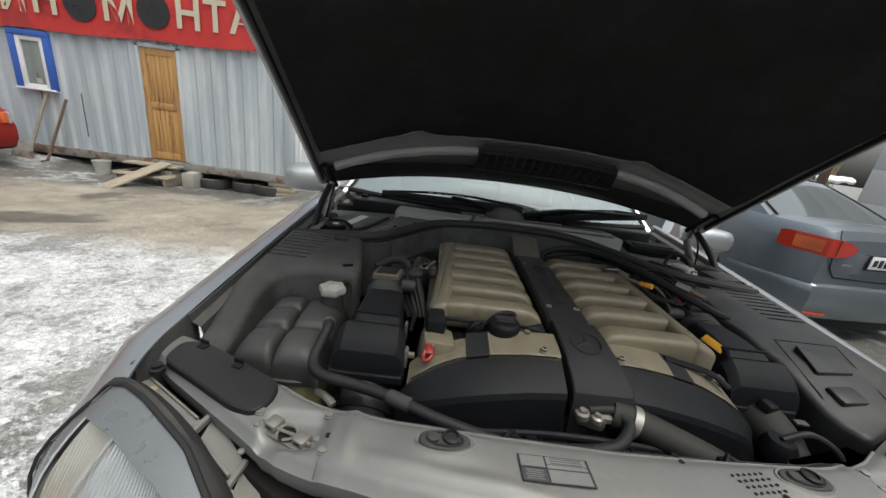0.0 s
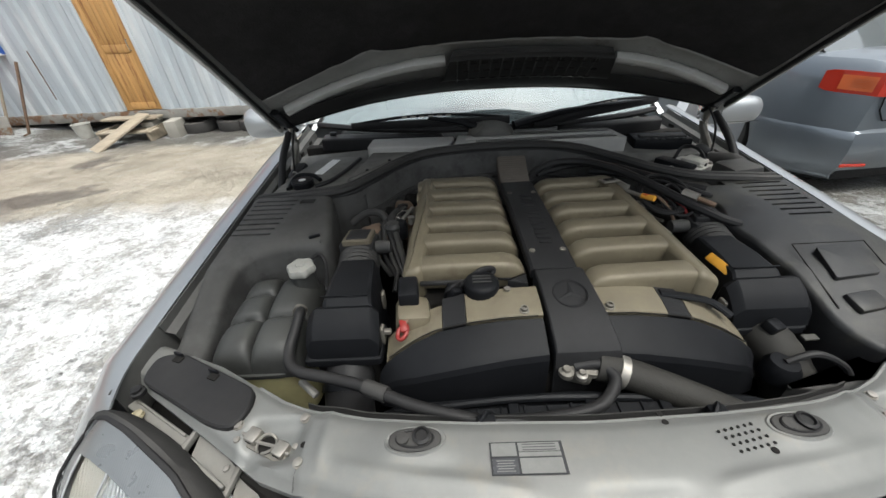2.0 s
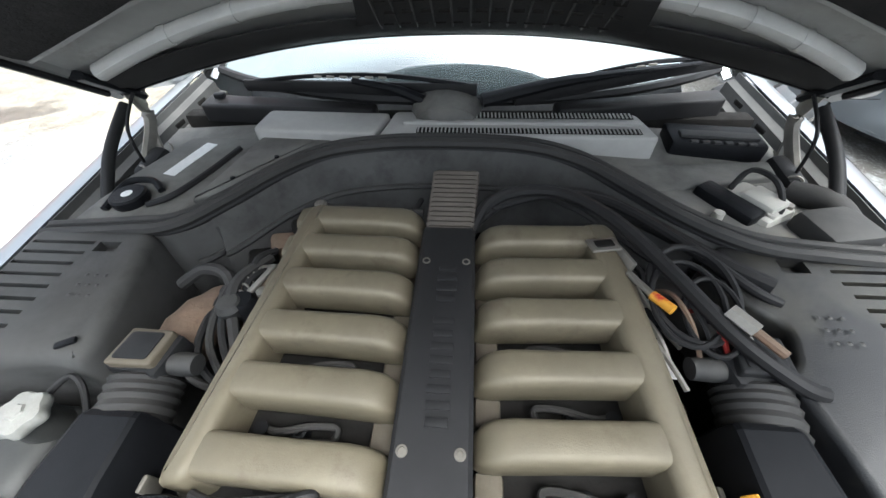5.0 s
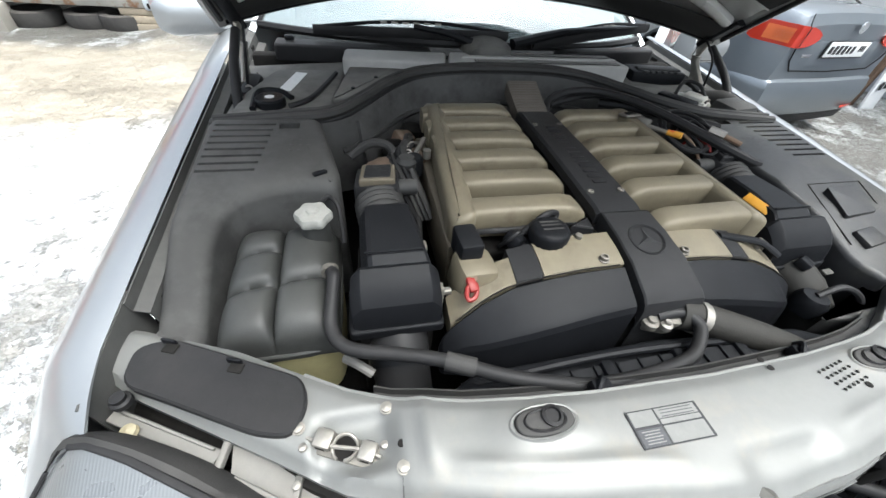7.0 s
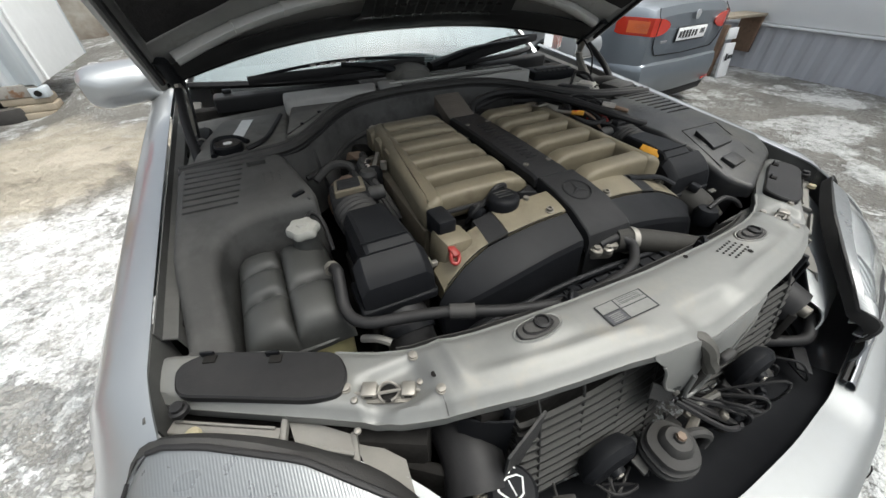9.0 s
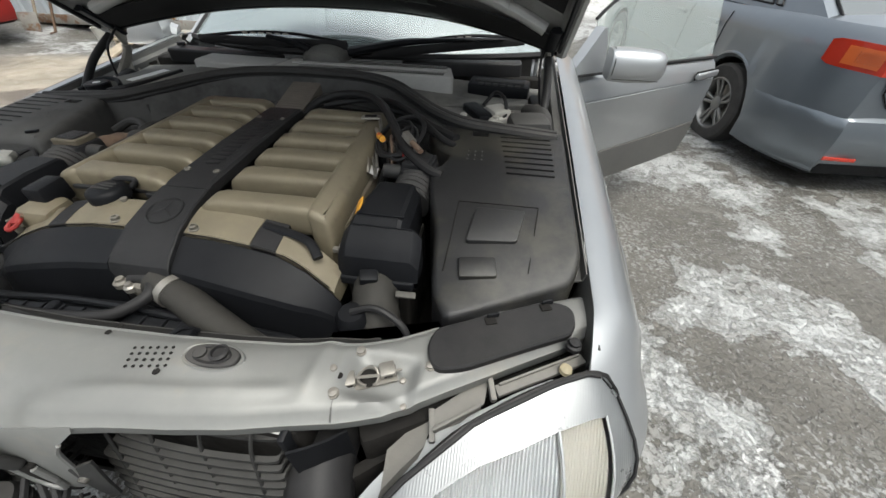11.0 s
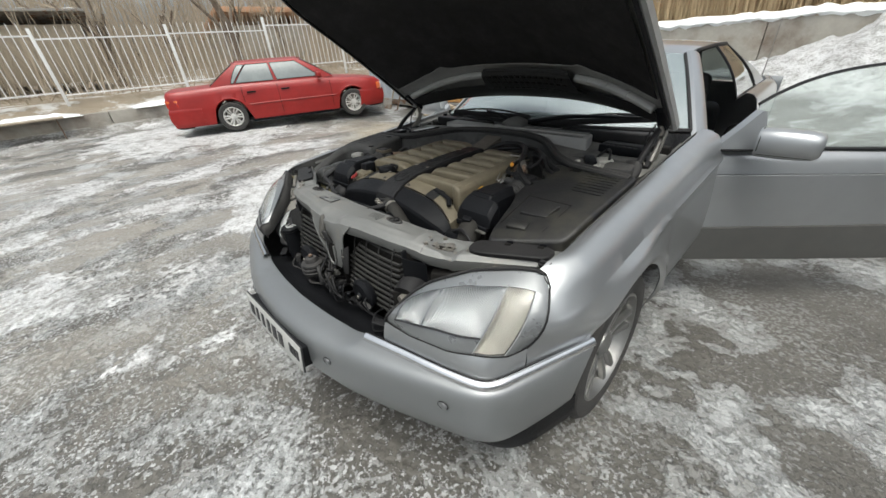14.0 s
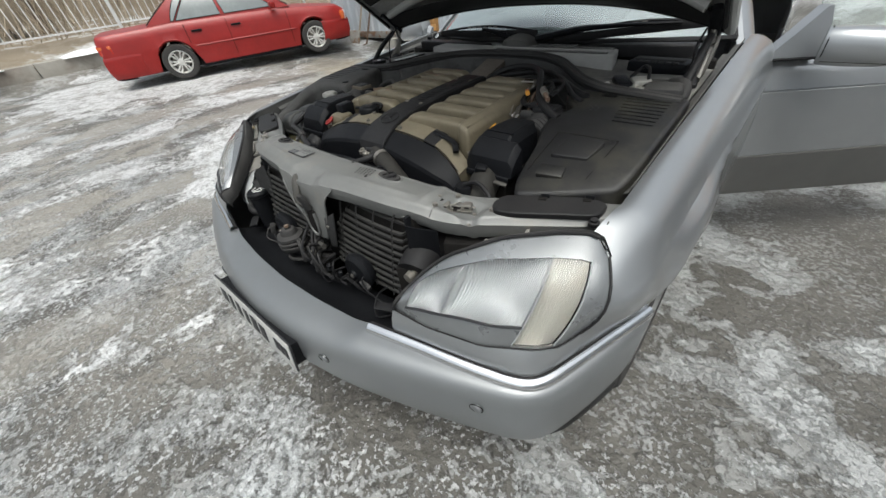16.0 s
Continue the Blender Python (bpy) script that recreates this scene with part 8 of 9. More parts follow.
eng("cover_screw", box((0.03, 0.012, 0.007), (-0.577, 0.964, 0.953), 0.003, rot(0, 0, 30)), plastic_clean, cl)
eng("front_foot", rprism([(-0.83, 0.61), (-0.77, 0.615), (-0.78, 0.70), (-0.832, 0.70)], 0.60, 0.85, 0.012, 0.015), plastic_dust, cl)
poly = [(0.856, 1.232), (0.852, 0.74), (0.836, 0.690), (0.715, 0.640), (0.606, 0.592), (0.572, 0.66), (0.556, 0.80), (0.535, 0.86), (0.512, 0.985), (0.535, 1.0), (0.555, 1.06), (0.512, 1.09), (0.47, 1.18), (0.52, 1.232)]
sr = lambda x, y: -0.075 * smoothstep(0.86 - y, 0.0, 0.28) + 0.012 * smoothstep(y, 0.9, 1.2) - 0.02 * smoothstep(0.62 - x, 0, 0.1) * smoothstep(0.9 - y, 0, 0.1)
holes = [(0.700 - 0.003 * i, 0.985 + 0.026 * i, 0.815, 0.993 + 0.026 * i) for i in range(8)] + [(0.60, 1.165, 0.645, 1.195)]
cr = eng("side_cover", rprism(poly, 0.60, 0.936, 0.012, 0.022, slope=sr, holes=holes, deep=0.02), plastic_stained, None, "broad dusty black cover with vent slots")
eng("lid_panel", rprism([(0.625, 0.752), (0.728, 0.760), (0.742, 0.838), (0.640, 0.838)], 0.86, 0.9385, 0.002, 0.008, slope=lambda x, y: sr(x, y)), plastic_stained, cr)
eng("lid_latch", box((0.074, 0.046, 0.022), (0.655, 0.702, 0.886), 0.006, rot(15, 0, 9)), plastic_stained, cr)
for pts in (((0.590, 0.69), (0.600, 0.855), (0.770, 0.855), (0.752, 0.70)),):
    eng("panel_line", tube([(x, y, 0.9365 + sr(x, y)) for x, y in pts], 0.0014, 5, rough_path=True), shade_black, cr)
eng("cover_screw", lathe([(0, 0), (0.022, 0), (0.022, 0.006), (0.012, 0.007), (0.010, 0.001), (0, 0.001)], (0.545, 0.955, 0.930), seg=16), plastic_clean, cr)
for i in range(9):
    part("moulded_dot", lathe([(0, 0), (0.004, 0), (0, 0.002)], (0.60 + 0.018 * (i % 3), 1.03 + 0.022 * (i // 3), 0.9475), seg=8), plastic, cr)
    part("moulded_dot", lathe([(0, 0), (0.004, 0), (0, 0.002)], (-0.64 + 0.018 * (i % 3), 1.05 + 0.022 * (i // 3), 0.958), seg=8), plastic, cl)
eng("front_shelf", rprism([(0.40, 0.555), (0.58, 0.57), (0.83, 0.69), (0.83, 0.60), (0.60, 0.52)], 0.60, 0.822, 0.006, 0.01), plastic, None)
eng("sensor_plug", lathe([(0, 0), (0.03, 0), (0.032, 0.03), (0.024, 0.045), (0, 0.046)], (0.43, 0.60, 0.79), seg=18), plastic_clean, None)
eng("lead", tube([(0.43, 0.60, 0.835), (0.48, 0.60, 0.855), (0.53, 0.585, 0.835), (0.55, 0.57, 0.80)], 0.007, 8), rubber_clean, None)
eng("bright_bracket", box((0.04, 0.014, 0.006), (0.522, 0.655, 0.838), 0.002, rot(10, 10, 10)), hook_grey, None)

# ---------------- bulkhead: seal, cowl, rear boxes ----------------
path = [(-0.835, 1.205, 0.945), (-0.66, 1.212, 0.956), (-0.555, 1.225, 0.962), (-0.478, 1.300, 0.968), (-0.395, 1.405, 0.974), (-0.30, 1.478, 0.978), (-0.16, 1.510, 0.982), (0.0, 1.515, 0.984), (0.18, 1.505, 0.982), (0.30, 1.455, 0.978), (0.39, 1.365, 0.972), (0.475, 1.275, 0.966), (0.57, 1.215, 0.960), (0.68, 1.200, 0.954), (0.835, 1.195, 0.945)]
pp = smooth_path(path, 8)
seal = eng("bulkhead_seal", tube(pp, 0.013, 8, rough_path=True), rubber, None, "black rubber seal arching behind the engine")
eng("seal_lip", tube([p + Vector((0, 0.024, 0.004)) for p in pp], 0.009, 8, rough_path=True), rubber, seal)
eng("seal_foot", tube([p + Vector((0, 0.010, -0.014)) for p in pp], 0.018, 8, rough_path=True), rubber_clean, seal)
dn = lambda p, k: Vector((p.x * (1 - 0.03 * k), p.y - 0.035 * k * (1 if abs(p.x) < 0.5 else 0.2), p.z - 0.012 - 0.085 * k))
eng("bulkhead_apron", sheet([[dn(p, k) for p in pp] for k in (0, 0.35, 0.7, 1.0, 2.4)], 0.006), plastic_dust, None, "dusty plastic apron below the seal")
eng("apron_ledge", tube([dn(p, 1.0) + Vector((0, -0.01, 0.0)) for p in pp[16:-16]], 0.008, 6, rough_path=True), plastic, None)
eng("bulkhead_deck", sheet([[Vector((p.x, p.y + (1.66 - p.y) * k + 0.02, p.z - 0.02 - 0.012 * math.sin(3.1 * k))) for p in pp] for k in (0, 0.3, 0.6, 1.0)], 0.008), deck_grey, None, "dusty plastic deck behind the seal")
# left rear box with cap and label
lb = eng("fluid_box", rprism([(-0.815, 1.235), (-0.60, 1.245), (-0.555, 1.33), (-0.52, 1.60), (-0.735, 1.60), (-0.80, 1.40)], 0.80, 0.945, 0.012, 0.02), deck_grey, None, "black fluid box with a round cap and white label")
eng("box_cap", lathe([(0, 0), (0.036, 0), (0.038, 0.004), (0.038, 0.020), (0.034, 0.024), (0.012, 0.024), (0.011, 0.022), (0, 0.022)], (-0.715, 1.315, 0.944), seg=28), plastic_clean, lb)
eng("cap_mark", lathe([(0.008, 0), (0.012, 0), (0.012, 0.001), (0.008, 0.001)], (-0.715, 1.315, 0.967), seg=16), white_ink, lb)
eng("white_label", box((0.035, 0.15, 0.001), (-0.675, 1.49, 0.9455), 0, rot(0, 0, -14)), white_ink, lb, "white sticker")
eng("box_handle", tube([(-0.755, 1.28, 0.95), (-0.75, 1.36, 0.962), (-0.70, 1.375, 0.960), (-0.665, 1.35, 0.95)], 0.008, 8), plastic_clean, lb)
eng("box_cable", tube([(-0.67, 1.30, 0.948), (-0.62, 1.33, 0.955), (-0.585, 1.42, 0.955), (-0.55, 1.52, 0.96)], 0.007, 7), rubber_clean, lb)
eng("deck_plate", rprism([(-0.56, 1.30), (-0.46, 1.345), (-0.32, 1.52), (-0.30, 1.62), (-0.50, 1.62)], 0.88, 0.966, 0.008, 0.012), deck_grey, None, "dusty plastic deck plate")
for x, y in ((-0.50, 1.38), (-0.43, 1.47), (-0.36, 1.57)):
    eng("deck_screw", lathe([(0, 0), (0.006, 0), (0.005, 0.004), (0, 0.004)], (x, y, 0.966), seg=10), plastic_clean, None)
eng("cowl_cover", rprism([(-0.53, 1.565), (-0.20, 1.545), (-0.17, 1.66), (-0.52, 1.675)], 0.93, 0.990, 0.010, 0.02), cowl_grey, None, "grey dusty cowl cover")
gr = eng("cowl_grille", rprism([(-0.185, 1.535), (0.50, 1.535), (0.475, 1.655), (-0.16, 1.665)], 0.93, 0.992, 0.008, 0.015), cowl_grey, None, "grey cowl grille with fine mesh")
for y0, y1 in ((1.548, 1.572), (1.625, 1.650)):
    eng("mesh_bed", box((0.55, y1 - y0, 0.002), (0.185, (y0 + y1) / 2, 0.9935), 0), shade_black, gr)
    for i in range(56):
        eng("mesh_bar", box((0.0038, y1 - y0, 0.003), (-0.085 + 0.0098 * i, (y0 + y1) / 2, 0.995), 0), cowl_grey, gr)
eng("grille_rib", box((0.60, 0.018, 0.012), (0.17, 1.60, 0.992), 0.004), cowl_grey, gr)
eng("cowl_strip", rprism([(0.28, 1.665), (0.74, 1.735), (0.74, 1.80), (0.27, 1.72)], 0.95, 0.998, 0.010, 0.015), rubber_clean, None, "black cowl strip")
eng("cowl_strip", rprism([(-0.75, 1.70), (-0.22, 1.665), (-0.22, 1.72), (-0.75, 1.78)], 0.94, 0.990, 0.010, 0.015), rubber_clean, None, "black cowl strip")
# right rear: brake fluid and fuse boxes
rb = eng("fuse_box", box((0.22, 0.10, 0.05), (0.66, 1.60, 0.945), 0.010, rot(0, 0, -6)), plastic_clean, None, "black fuse box")
eng("fuse_lid", box((0.18, 0.03, 0.012), (0.66, 1.585, 0.972), 0.004, rot(0, 0, -6)), plastic, rb)
for i in range(6):
    eng("fuse_rib", box((0.018, 0.012, 0.006), (0.595 + 0.026 * i, 1.562 - 0.0027 * i, 0.970), 0.002), plastic, rb)
eng("deck_plate", rprism([(0.47, 1.40), (0.76, 1.47), (0.77, 1.53), (0.42, 1.50)], 0.90, 0.938, 0.006, 0.012), deck_grey, None, "dusty plastic deck plate")
bf = eng("brake_reservoir", box((0.10, 0.12, 0.06), (0.66, 1.37, 0.915), 0.014, rot(0, 0, 30)), white_plastic, None, "white brake fluid reservoir in clutter of black hoses")
eng("reservoir_lid", box((0.05, 0.13, 0.03), (0.60, 1.365, 0.938), 0.008, rot(0, 0, 30)), plastic_clean, bf)
eng("white_cover", box((0.06, 0.07, 0.02), (0.665, 1.36, 0.952), 0.008, rot(0, 0, 30)), white_plastic, bf)
eng("reservoir_hose", tube([(0.615, 1.40, 0.95), (0.65, 1.42, 0.985), (0.68, 1.38, 0.985), (0.69, 1.34, 0.95), (0.67, 1.32, 0.93)], 0.006, 7), rubber_clean, bf)
eng("bent_hose", tube([(0.76, 1.42, 0.93), (0.80, 1.36, 0.945), (0.81, 1.30, 0.925), (0.80, 1.26, 0.90)], 0.026, 14), rubber, None, "thick bent black hose")
eng("corner_cover", box((0.12, 0.10, 0.07), (0.76, 1.28, 0.935), 0.02, rot(0, 0, 10)), plastic, None)
for i in range(4):
    eng("fitting", lathe([(0, 0), (0.012, 0), (0.010, 0.025), (0, 0.026)], (0.56 + 0.05 * i, 1.32 + 0.03 * (i % 2), 0.925), seg=12), steel if i % 2 else white_plastic, None)
# cables over the engine's rear
for pts, r in (
    ([(0.055, 1.262, 0.93), (0.085, 1.318, 0.955), (0.15, 1.345, 0.972), (0.24, 1.330, 0.982), (0.32, 1.250, 0.986), (0.385, 1.130, 0.980), (0.445, 1.020, 0.965), (0.51, 0.965, 0.945), (0.545, 0.955, 0.935)], 0.0125),
    ([(0.10, 1.33, 0.94), (0.22, 1.36, 0.955), (0.33, 1.33, 0.965), (0.42, 1.24, 0.965), (0.50, 1.14, 0.955)], 0.010),
    ([(0.06, 1.29, 0.92), (0.16, 1.375, 0.94), (0.30, 1.375, 0.95), (0.40, 1.285, 0.96), (0.455, 1.20, 0.965), (0.52, 1.12, 0.955), (0.56, 1.10, 0.945)], 0.0085),
    ([(0.30, 1.37, 0.93), (0.40, 1.30, 0.94), (0.50, 1.18, 0.95), (0.56, 1.13, 0.95)], 0.015),
    ([(-0.05, 1.27, 0.91), (-0.07, 1.31, 0.93), (-0.06, 1.36, 0.93)], 0.007),
):
    eng("cable", tube(pts, r, 9), rubber_clean, None, "black cable")
eng("cable_nut", tube([(0.438, 1.055, 0.985), (0.462, 1.022, 0.982)], 0.0125, 6, rough_path=True), steel, None, "bright hose union")
eng("cable_tail", tube([(0.462, 1.022, 0.982), (0.49, 0.99, 0.975)], 0.007, 8, rough_path=True), rusty, None)
for i in range(5):
    x = -0.36 - 0.012 * i
    eng("loom", tube([(x, 1.20 - 0.03 * i, 0.90), (x - 0.03, 1.12, 0.915 - 0.008 * i), (x - 0.015, 1.05 - 0.02 * i, 0.89), (x + 0.02, 0.95, 0.82)], 0.007 if i else 0.011, 7), rubber_clean if i % 2 else rubber, None)
eng("loom_bend", tube([(-0.52, 1.13, 0.89), (-0.47, 1.15, 0.915), (-0.42, 1.14, 0.91), (-0.40, 1.10, 0.87)], 0.012, 9), rubber, None)
eng("vacuum_cell", lathe([(0, 0), (0.022, 0), (0.026, 0.012), (0.026, 0.024), (0.018, 0.034), (0, 0.036)], (-0.385, 1.075, 0.885), seg=18), plastic, None)
for i in range(3):
    eng("grime_block", box((0.06, 0.05, 0.05), (-0.40 + 0.03 * i, 1.22 + 0.05 * i, 0.86), 0.012, rot(10 * i, 15, 25)), rusty if i == 1 else shade_black, None)
# wipers
hub = bmesh.new()
loops = []
for y, w, h in ((1.60, 0.02, 0.006), (1.615, 0.075, 0.03), (1.66, 0.095, 0.044), (1.71, 0.092, 0.046), (1.76, 0.07, 0.03)):
    loops.append([Vector((-0.02 + w * math.cos(a), y, 0.995 + max(0, h * math.sin(a)))) for a in np.linspace(0, 2 * math.pi, 20, endpoint=False)])
rings(hub, loops)
wip = eng("wiper_hub", hub, deck_grey, None, "grey plastic wiper gear cover")
eng("wiper_arm", tube([(0.075, 1.665, 1.022), (0.20, 1.685, 1.045), (0.30, 1.70, 1.060), (0.48, 1.745, 1.066), (0.66, 1.80, 1.066)], [0.024, 0.022, 0.018, 0.011, 0.007], 8, 4, flat=0.7), plastic_clean, wip)
for x0, y0, z0, x1, y1, z1, nm in ((0.16, 1.680, 1.018, 0.74, 1.835, 1.058, "right"), (-0.62, 1.765, 1.020, 0.06, 1.69, 1.040, "left")):
    a, b = Vector((x0, y0, z0)), Vector((x1, y1, z1))
    bl = eng("wiper_blade", tube([a, b], 0.010, 6, rough_path=True, flat=1.8), rubber_clean, wip, "black wiper blade")
    eng("blade_bow", tube([a.lerp(b, 0.05) + Vector((0, 0, 0.012)), a.lerp(b, 0.35) + Vector((0, 0, 0.030)), a.lerp(b, 0.65) + Vector((0, 0, 0.032)), a.lerp(b, 0.96) + Vector((0, 0, 0.012))], 0.006, 6), plastic_clean, bl)
    for k in range(6):
        eng("blade_slot", box((0.022, 0.008, 0.006), a.lerp(b, 0.35 + 0.055 * k) + Vector((0, -0.006, 0.030)), 0.001), steel, bl)
eng("wiper_arm", tube([(-0.08, 1.665, 1.020), (-0.16, 1.69, 1.040), (-0.28, 1.715, 1.052)], [0.016, 0.012, 0.008], 8, 4), plastic_clean, wip)
eng("washer_jet", box((0.03, 0.02, 0.015), (-0.70, 1.74, 1.0), 0.004), plastic_clean, None)

# ---------------- other cars ----------------
def saloon(name, label, paint, at, L, W, H, ro, wb, tops, belt, gh, wheel_r=0.31, rim_r=0.19, trim=None, spokes=5, twin=False, tail=(0.34, 0.13), panes=None, metal=None):
    """A four-door saloon: rear at y = 0, heading along +y. tops: (y, height) of boot, belt and bonnet; gh: greenhouse numbers."""
    car = thing(name, label, "car", at=at)
    w = W / 2
    panes = panes or dark_glass
    arches = (ro, ro + wb)

    def half(y):
        e0, e1 = max(0.0, tail[0] - y) / tail[0], max(0.0, y - (L - 0.55)) / 0.55
        return w * (1 - tail[1] * e0**2.2 - 0.18 * e1**2.2)

    def top(y):
        return float(np.interp(y, [a for a, _ in tops], [b for _, b in tops]))

    ys_ = sorted(set([0.0, 0.015, 0.04, 0.08, 0.14, 0.22] + list(np.linspace(0.3, L - 0.3, 58)) + [L - 0.22, L - 0.14, L - 0.08, L - 0.04, L - 0.015, L]))

    def low(y):
        for c in arches:
            r = wheel_r + 0.045
            if abs(y - c) < r:
                return wheel_r + math.sqrt(r * r - (y - c) ** 2)
        return 0.20

    def section(y):
        h, t, lo = half(y), top(y), low(y)
        endy = min(y, L - y)
        round_ = 1 - 0.5 * max(0.0, 0.08 - endy) / 0.08
        pts = [(0.96 * h, lo), (0.985 * h, lo + 0.02), (h, max(lo + 0.03, 0.46)), (h * 1.0, max(lo + 0.04, 0.60)), (h * 0.992, max(lo + 0.05, 0.64)), (0.985 * h, max(lo + 0.06, t - 0.16)), (0.955 * h, t - 0.06), (0.90 * h, t - 0.012), (0.80 * h, t + 0.006), (0.4 * h, t + 0.022), (0, t + 0.026)]
        return [(x, z) for x, z in pts]

    rows = []
    for side in range(11):
        rows.append([Vector((section(y)[side][0], y, section(y)[side][1])) for y in ys_])
    left = [[Vector((-p.x, p.y, p.z)) for p in row] for row in rows[::-1][1:]]
    part("body", sheet(rows + left, 0.005), paint, car, sharp=32)
    for y, s in ((0.0, 1), (L, -1)):
        ring = [(x, z) for x, z in section(y)]
        full = ring + [(-x, z) for x, z in ring[::-1][1:]]
        bm = bmesh.new()
        rings(bm, [[Vector((x * (1 - 0.004 * k), y - 0.001 * s * k, z)) for x, z in full] for k in (0, 1)], caps=True)
        part("tail_panel" if s > 0 else "nose_panel", bm, paint, car)
    # bumpers
    for y0, s in ((0.0, 1), (L, -1)):
        plan = []
        for yy in (0.62, 0.46, 0.32, 0.21, 0.12, 0.06, 0.02):
            plan.append((half(yy if s > 0 else L - yy) + 0.006 + 0.012 * (0.62 - yy), yy))
        x_end = plan[-1][0]
        plan += [(x_end * f, -0.018 - 0.03 * (1 - f * f)) for f in (0.97, 0.9, 0.75, 0.5, 0.25, 0.0)]
        plan += [(-x, yy) for x, yy in plan[::-1][1:]]
        bl = [[Vector((x * (1 - 0.10 * q), y0 + s * (yy + d * (1 if yy < 0.1 else 0.5)), z)) for x, yy in plan] for d, q, z in ((0.06, 0.3, 0.20), (0.015, 0.1, 0.25), (-0.012, 0, 0.33), (-0.02, 0, 0.44), (-0.014, 0, 0.52), (0.0, 0.05, 0.575), (0.03, 0.15, 0.595))]
        part("bumper", sheet(bl, 0.006), paint, car)
        val = [[Vector((x * 0.96, y0 + s * (yy + d), z)) for x, yy in plan[2:-2]] for d, z in ((0.08, 0.17), (0.02, 0.20), (0.0, 0.28))]
        part("lower_valance", sheet(val, 0.005), plastic_clean, car)
    part("underbody", box((W * 0.84, L * 0.9, 0.08), (0, L / 2, 0.22), 0.02), shade_black, car)
    # greenhouse
    yb0, yb1, yr0, yr1, wr = gh
    wbelt = w * 0.90

    def green(u, f):
        """u from 0 (rear) to 1 (front) along the side, f from the belt to the roof."""
        y = (yb0 + (yb1 - yb0) * u) * (1 - f) + (yr0 + (yr1 - yr0) * u) * f
        bow = 0.018 * math.sin(math.pi * f)
        return Vector((wbelt * (1 - f) + wr * f + bow, y, (belt - 0.02) * (1 - f) + (H - 0.045) * f + 0.012 * math.sin(math.pi * f)))

    us, fs = np.linspace(0, 1, 15), np.linspace(0, 1, 6)
    side_rows = [[green(u, f) for u in us] for f in fs]
    roofs = [[Vector((green(u, 1).x * k, green(u, 1).y, H - 0.045 + 0.045 * (1 - k**2.4) + 0.008 * math.sin(math.pi * u) * (1 - k * k))) for u in us] for k in (0.94, 0.8, 0.5, 0)]
    half_ = side_rows + roofs
    full = half_ + [[Vector((-p.x, p.y, p.z)) for p in row] for row in half_[::-1][1:]]
    part("cabin_shell", sheet(full, 0.005), paint, car)

    def endpane(front, k, f):
        u = 1 if front else 0
        g = green(u, f)
        return Vector((g.x * k, g.y + (0.07 if front else -0.07) * (1 - k * k), g.z + 0.03 * (1 - k * k) * f))

    for front in (0, 1):
        out = 0.006 if front else -0.006
        part("end_shell", sheet([[endpane(front, k, f) for k in np.linspace(-1, 1, 15)] for f in fs], 0.004), paint, car)
        pane = [[endpane(front, k, f) + Vector((0, out, 0.005)) for k in np.linspace(-0.90, 0.90, 15)] for f in np.linspace(0.07, 0.93, 6)]
        part("windscreen" if front else "rear_window", sheet(pane, 0.003), panes, car)
        rim = pane[0] + [r[-1] for r in pane[1:-1]] + pane[-1][::-1] + [r[0] for r in pane[1:-1]][::-1] + [pane[0][0]]
        part("window_seal", tube(rim, 0.009, 5, rough_path=True), rubber_clean, car)
    for s in (1, -1):
        def flank(u, f, o=0.006):
            p = green(u, f)
            return Vector((s * (p.x + o), p.y, p.z))
        for u0, u1, a, b in ((0.06, 0.17, 0.55, 0.0), (0.185, 0.50, 0, 0), (0.53, 0.90, 0, 0.0)):
            f0, f1 = 0.10, 0.90
            pane = []
            for f in np.linspace(f0, f1, 5):
                lo_u = u0 + (0.10 * (1 - f) if a else 0)
                hi_u = u1 - (0.0 if u1 < 0.85 else 0.0)
                pane.append([flank(lo_u + (hi_u - lo_u) * q, f) for q in np.linspace(0, 1, 6)])
            part("side_window", sheet(pane, 0.003), panes, car)
            rim = pane[0] + [r[-1] for r in pane[1:-1]] + pane[-1][::-1] + [r[0] for r in pane[1:-1]][::-1] + [pane[0][0]]
            part("window_seal", tube(rim, 0.007, 5, rough_path=True), rubber_clean, car)
        yd = yb0 + (yb1 - yb0) * 0.515
        for yy in (yd, yb1 - 0.12, ro + 0.33):
            hh = half(yy)
            part("door_gap", tube([(s * (hh + 0.0015), yy, 0.30 if yy != ro + 0.33 else 0.62), (s * (hh + 0.0015), yy, 0.6), (s * (0.987 * hh + 0.001), yy, top(yy) - 0.16), (s * (0.957 * hh + 0.002), yy, top(yy) - 0.06)], 0.0045, 4, rough_path=True), shade_black, car)
        for yy in (ro + 0.52, yd + 0.16):
            hd = part("door_handle", box((0.03, 0.19, 0.035), (s * (half(yy) + 0.002), yy, belt - 0.17), 0.010), plastic_clean if trim == "old" else paint, car)
        part("rubbing_strip", tube([(s * (half(yy) + 0.004), yy, 0.545) for yy in np.linspace(ro + 0.40, ro + wb - 0.40, 10)], 0.014, 6, rough_path=True), paint, car)
        part("sill_shadow", box((0.05, wb - 0.75, 0.10), (s * (w - 0.05), ro + wb / 2, 0.205), 0.015), plastic_clean, car)
        part("mirror", box((0.18, 0.11, 0.12), (s * (w * 0.98 + 0.06), yb1 - 0.36, belt + 0.06), 0.03, rot(0, 0, 8 * s), seg=3), paint, car)
